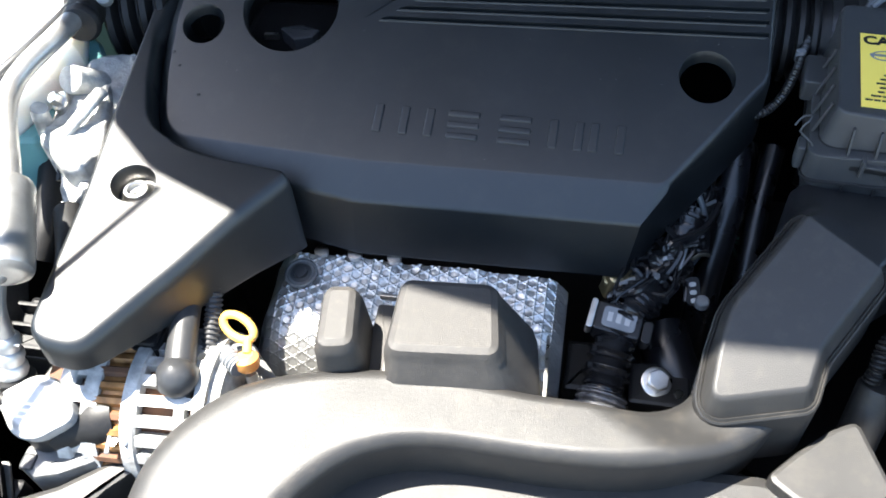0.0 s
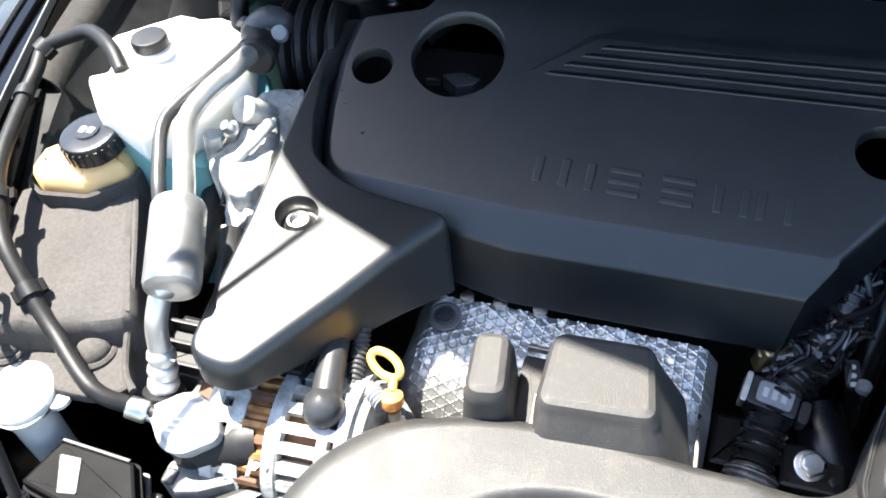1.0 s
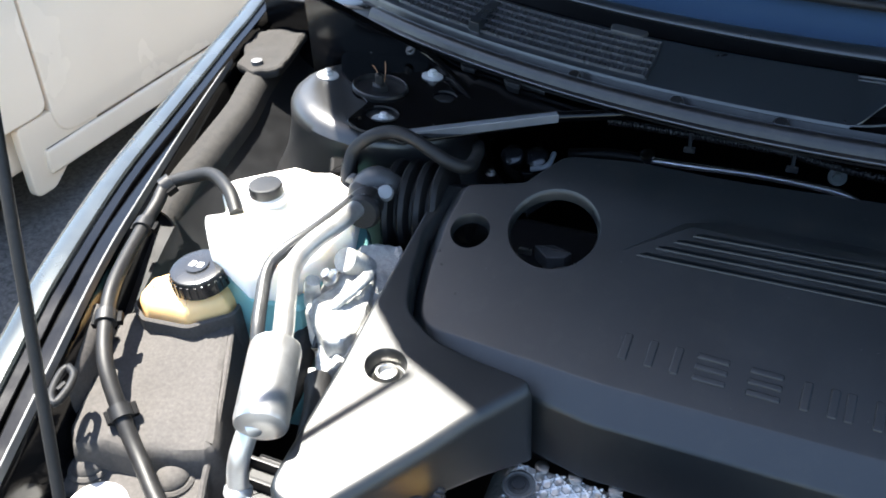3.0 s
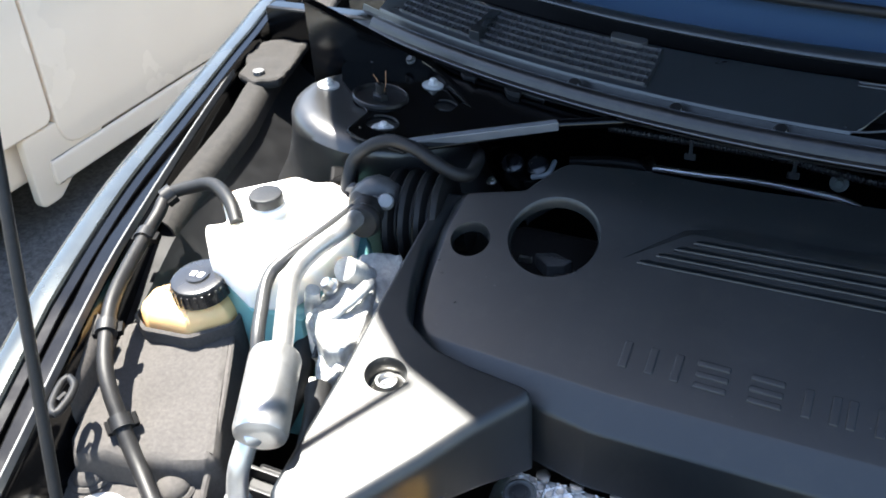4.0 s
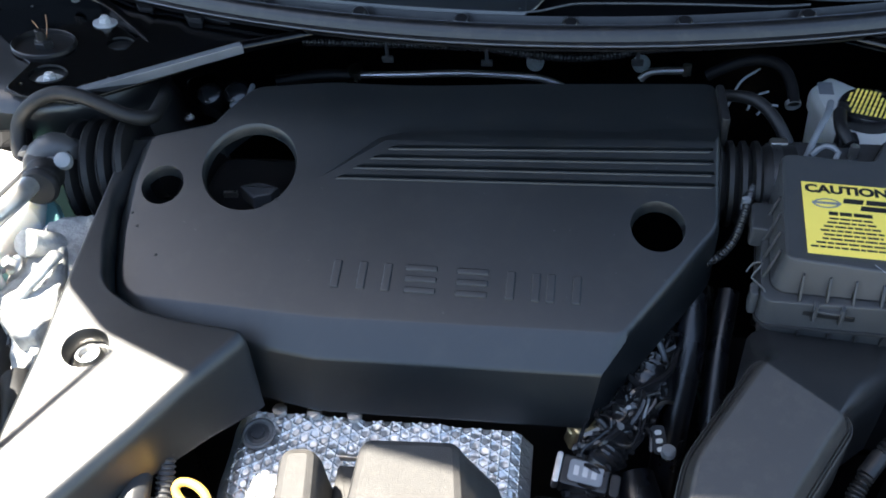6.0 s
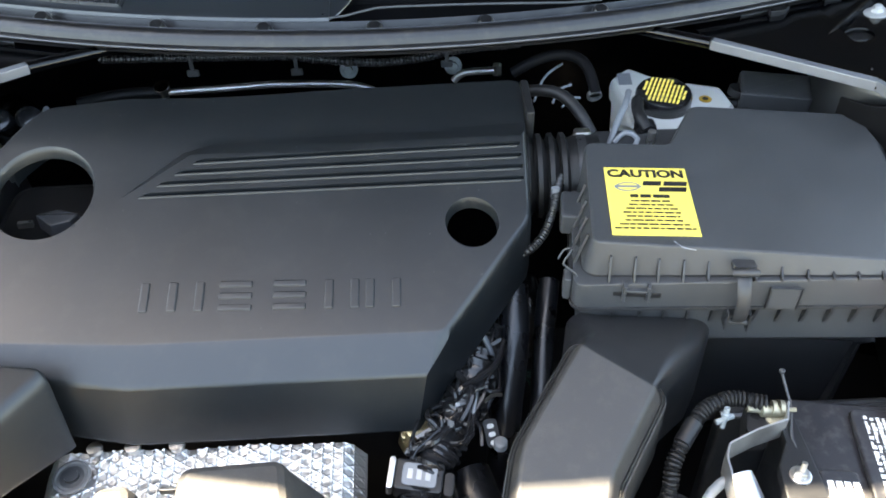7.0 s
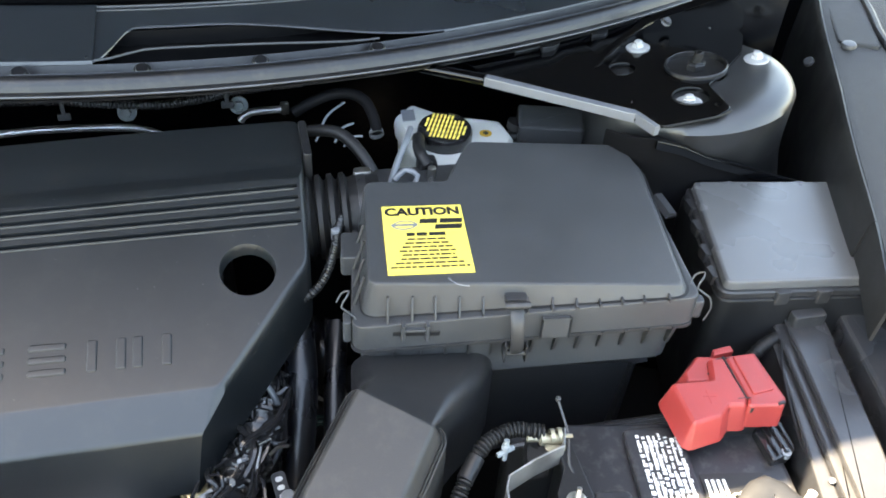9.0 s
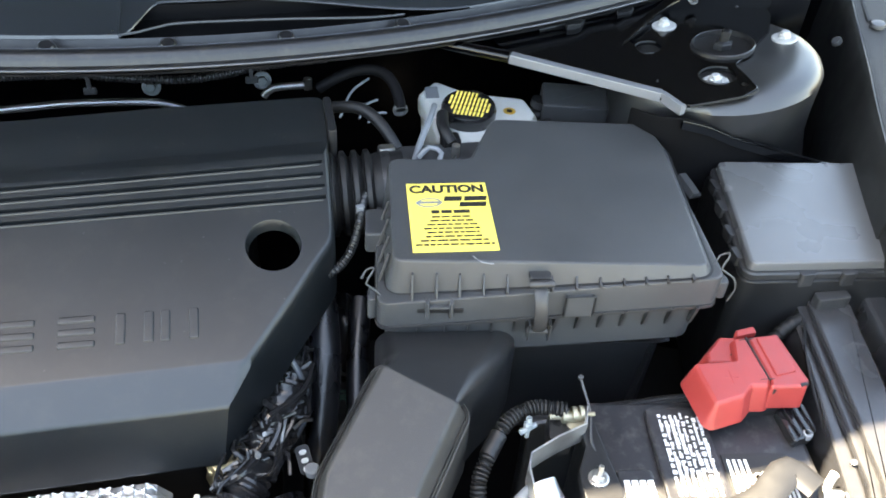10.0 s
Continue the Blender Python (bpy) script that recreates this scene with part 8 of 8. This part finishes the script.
part("arm", tube([(-0.46, seal_y(0.46) + 0.165, 0.062), (-0.30, seal_y(0.30) + 0.168, 0.060), (-0.12, seal_y(0.12) + 0.170, 0.058), (0.05, seal_y(0.05) + 0.170, 0.056), (0.16, seal_y(0.16) + 0.166, 0.054), (0.212, seal_y(0.21) + 0.160, 0.052)], lambda s: 0.009 + 0.006 * min(1, s / 0.5), 16, 0.008, flat=0.45), M_COWL, wip)
part("blade", tube([(-0.52, seal_y(0.52) + 0.250, 0.100), (-0.30, seal_y(0.30) + 0.235, 0.092), (-0.05, seal_y(0.05) + 0.230, 0.088), (0.16, seal_y(0.16) + 0.225, 0.086)], 0.006, 10, 0.01), M_RUBBER, wip)
part("pivot_cap", lathe([(0.017, -0.010), (0.017, 0.004), (0.014, 0.009), (0.0, 0.010)], 24, None, Matrix.Translation((0.205, seal_y(0.205) + 0.163, 0.052))), M_CAPBLK, wip)

# dark cowl side walls behind the towers
SIDE = [(0.426, -0.041), (0.453, -0.013), (0.523, 0.041), (0.578, 0.034), (0.654, -0.012)]
for side in (1, -1):
    f = (lambda b: b) if side > 0 else mirror
    bm = bmesh.new()
    pts = [Vector(p) for p in SIDE]
    outer = [p + Vector((0.0, 0.012)) for p in pts]
    tops = (0.010, 0.014, 0.026, 0.050, 0.11)
    lo = [bm.verts.new((p.x, p.y, 0.006)) for p in pts] + [bm.verts.new((p.x, p.y, 0.006)) for p in outer[::-1]]
    hi = [bm.verts.new((p.x, p.y, z)) for p, z in zip(pts, tops)] + [bm.verts.new((p.x, p.y, z)) for p, z in zip(outer[::-1], tops[::-1])]
    for k in range(10):
        bm.faces.new((lo[k], lo[(k + 1) % 10], hi[(k + 1) % 10], hi[k]))
    for k in range(4):
        bm.faces.new((hi[k], hi[k + 1], hi[8 - k], hi[9 - k]))
    part("cowl_side", f(bm), M_PRIMER, car, "black sheet-metal cowl side")
    part("cowl_side_lip", f(tube([(p.x, p.y - 0.002, z) for p, z in zip(pts, tops)], 0.0018, 8, 0.01)), M_PRIMER, car)
    part("cowl_bolt", f(hexbolt((pts[2].x + 0.022, pts[2].y - 0.004, 0.030), 0.004, 0.006, 0.006, (0, -0.6, 0.8))), M_GREYRUB, car)

nd = thing("dry_needles", (-0.538, -0.056, 0.02), "few dry orange pine needles lying in the strut cup", "needles")
M_NEEDLE = material("dry_needle", (0.42, 0.20, 0.08), 0.6, vary=0.2, scale=200)
for p0, p1 in (((-0.535, -0.058, 0.033), (-0.560, -0.030, 0.038)), ((-0.532, -0.056, 0.033), (-0.548, -0.022, 0.040))):
    part("needle", tube([p0, Vector(p0).lerp(Vector(p1), 0.5) + Vector((0.001, 0, 0.001)), p1], 0.00045, 5), M_NEEDLE, nd)
for x, y in ((-0.2535, -0.2275), (-0.3800, -0.2480), (-0.3720, -0.2600), (-0.3480, -0.2850)):
    part("speck", lathe([(0.0016, -0.0002), (0.0012, 0.0006), (0.0, 0.0008)], 8, None, Matrix.Translation((x, y, cover_top(x, y)))) , M_BLACKP, cover)

# hood prop rod
rod = thing("hood_prop", (-0.4686, -0.6578, -0.12), "thin black hood prop rod standing up from the front edge", "prop rod")
part("pivot_sleeve", tube([(-0.4686, -0.6578, -0.12), (-0.4730, -0.6500, -0.10)], 0.0075, 14), M_BLACK, rod)
part("rod", tube([(-0.4686, -0.6578, -0.12), (-0.5111, -0.5790, 0.08), (-0.5748, -0.4608, 0.38), (-0.6639, -0.2953, 0.80), (-0.6830, -0.2590, 0.891)], 0.0042, 10, 0.05), M_RUBBER, rod)
for x, y, z in ((-0.791, 0.055, -0.027),):
    part("fastener", lathe([(0.008, -0.004), (0.008, 0.003), (0.0, 0.006)], 20, None, Matrix.Translation((x, y, z))), M_EDGE, car)

# ---------------------------------------------------------------- neighbouring car
nc = thing("neighbour_car", (-2.9, 1.2, GROUND), "cream white parked car seen past the wing", "car")
X0 = -2.06


def side_panel(y0, y1, z0, z1, prof, r=0.05, thick=0.03):
    """A body panel in the car's side, bowed by prof(z), with rounded lower corners."""
    o = fillet([(y0, z0), (y1, z0), (y1, z1), (y0, z1)], [r, r, 0.01, 0.01], 6)
    bm = slab(o, 0.0, thick, 0.006)
    for k in range(1, 12):
        z = z0 + (z1 - z0) * k / 12
        bmesh.ops.bisect_plane(bm, geom=bm.verts[:] + bm.edges[:] + bm.faces[:], plane_co=(0, z, 0), plane_no=(0, 1, 0))
    for v in bm.verts:
        y, z, d = v.co.x, v.co.y, v.co.z
        v.co = Vector((X0 + prof(z) - thick + d, y, z))
    return bm


def bow(z):
    return 0.03 * math.sin((z + 0.85) * 2.2) - 0.10 * max(0.0, z - 0.05)


part("front_door", side_panel(0.70, 1.85, -0.715, 0.10, bow, 0.09), M_WHITECAR, nc)
part("rear_door", side_panel(1.858, 2.9, -0.715, 0.10, bow, 0.09), M_WHITECAR, nc)
part("front_wing", side_panel(-0.30, 0.692, -0.62, 0.10, bow, 0.04), M_WHITECAR, nc)
part("sill", slab(fillet([(-2.10, 0.640), (-2.045, 0.640), (-2.050, 3.2), (-2.10, 3.2)], 0.006), -0.80, -0.722, 0.012), M_WHITECAR, nc)
bm = slab(fillet([(0.575, -0.850), (0.650, -0.850), (0.735, -0.790), (0.860, -0.790), (0.860, -0.660), (0.692, -0.6225), (0.575, -0.6225)], [0.03, 0.03, 0.02, 0.002, 0.002, 0.002, 0.02], 5), 0.0, 0.03, 0.006)
for v in bm.verts:
    v.co = Vector((X0 + bow(v.co.y) - 0.034 + v.co.z, v.co.x, v.co.y))
part("wing_foot", bm, M_WHITECAR, nc)
part("shell", block(-3.75, -2.10, -0.9, 3.6, -0.78, 0.10, 0.03, 0.06), M_WHITECAR, nc)
bm = loft([[(x, y, z) for x, y in rect(*box, 0.12)] for box, z in (((-3.70, -2.13, 0.35, 3.40), 0.095), ((-3.62, -2.21, 0.62, 3.22), 0.30), ((-3.53, -2.30, 0.92, 3.02), 0.52))])
bmesh.ops.recalc_face_normals(bm, faces=bm.faces)
part("cabin", bm, M_GLASSDARK, nc, "dark side windows")
part("roof", slab(rect(-3.53, -2.30, 0.92, 3.02, 0.12), 0.522, 0.60, 0.05), M_WHITECAR, nc)
for y in (0.2, 2.95):
    part("wheel", lathe([(0.0, -0.1), (0.32, -0.1), (0.335, -0.07), (0.335, 0.07), (0.32, 0.1), (0.0, 0.1)], 36, None, axis_matrix((-2.2, y, GROUND + 0.335), (1, 0, 0))), M_RUBBER, nc)

pc = thing("prop_clip", (-0.611, -0.495, -0.05), "black plastic clip for the hood prop on the felt edge", "clip")
part("loop", tube([(-0.6110, -0.4950, -0.0450), (-0.6000, -0.5000, -0.0450), (-0.5930, -0.5120, -0.0450), (-0.5900, -0.5240, -0.0450), (-0.5900, -0.5320, -0.0450), (-0.5990, -0.5270, -0.0450), (-0.6070, -0.5140, -0.0450), (-0.6120, -0.5010, -0.0450), (-0.6110, -0.4950, -0.0450)], 0.0036, 10, 0.003), M_RUBBER, pc)
part("cross_bar", tube([(-0.5990, -0.5200, -0.0450), (-0.5990, -0.5110, -0.0450)], 0.0026, 8), M_RUBBER, pc)

# dust specks lying on the engine cover
rng = random.Random(5)
bm = bmesh.new()
while len(bm.verts) < 46 * 6:
    x, y = rng.uniform(-0.36, 0.10), rng.uniform(-0.32, -0.10)
    if min((x + 0.284) ** 2 + (y + 0.196) ** 2 - 0.0025, (x + 0.3575) ** 2 + (y + 0.222) ** 2 - 0.0006, (x - 0.0745) ** 2 + (y + 0.231) ** 2 - 0.0009) < 0:
        continue
    r, z = rng.uniform(0.0003, 0.0007), cover_top(x, y)
    v = [bm.verts.new((x + r * math.cos(a + r), y + 0.8 * r * math.sin(a + r), z + 0.0001)) for a in (0.3, 1.6, 2.7, 3.9, 5.3)]
    top = bm.verts.new((x, y, z + 0.0007))
    for k in range(5):
        bm.faces.new((v[k], v[(k + 1) % 5], top))
dust = part("dust_specks", bm, M_EDGE, None)
tagged(dust, "pale dust specks lying on the engine cover", "dust", kind="stuff")
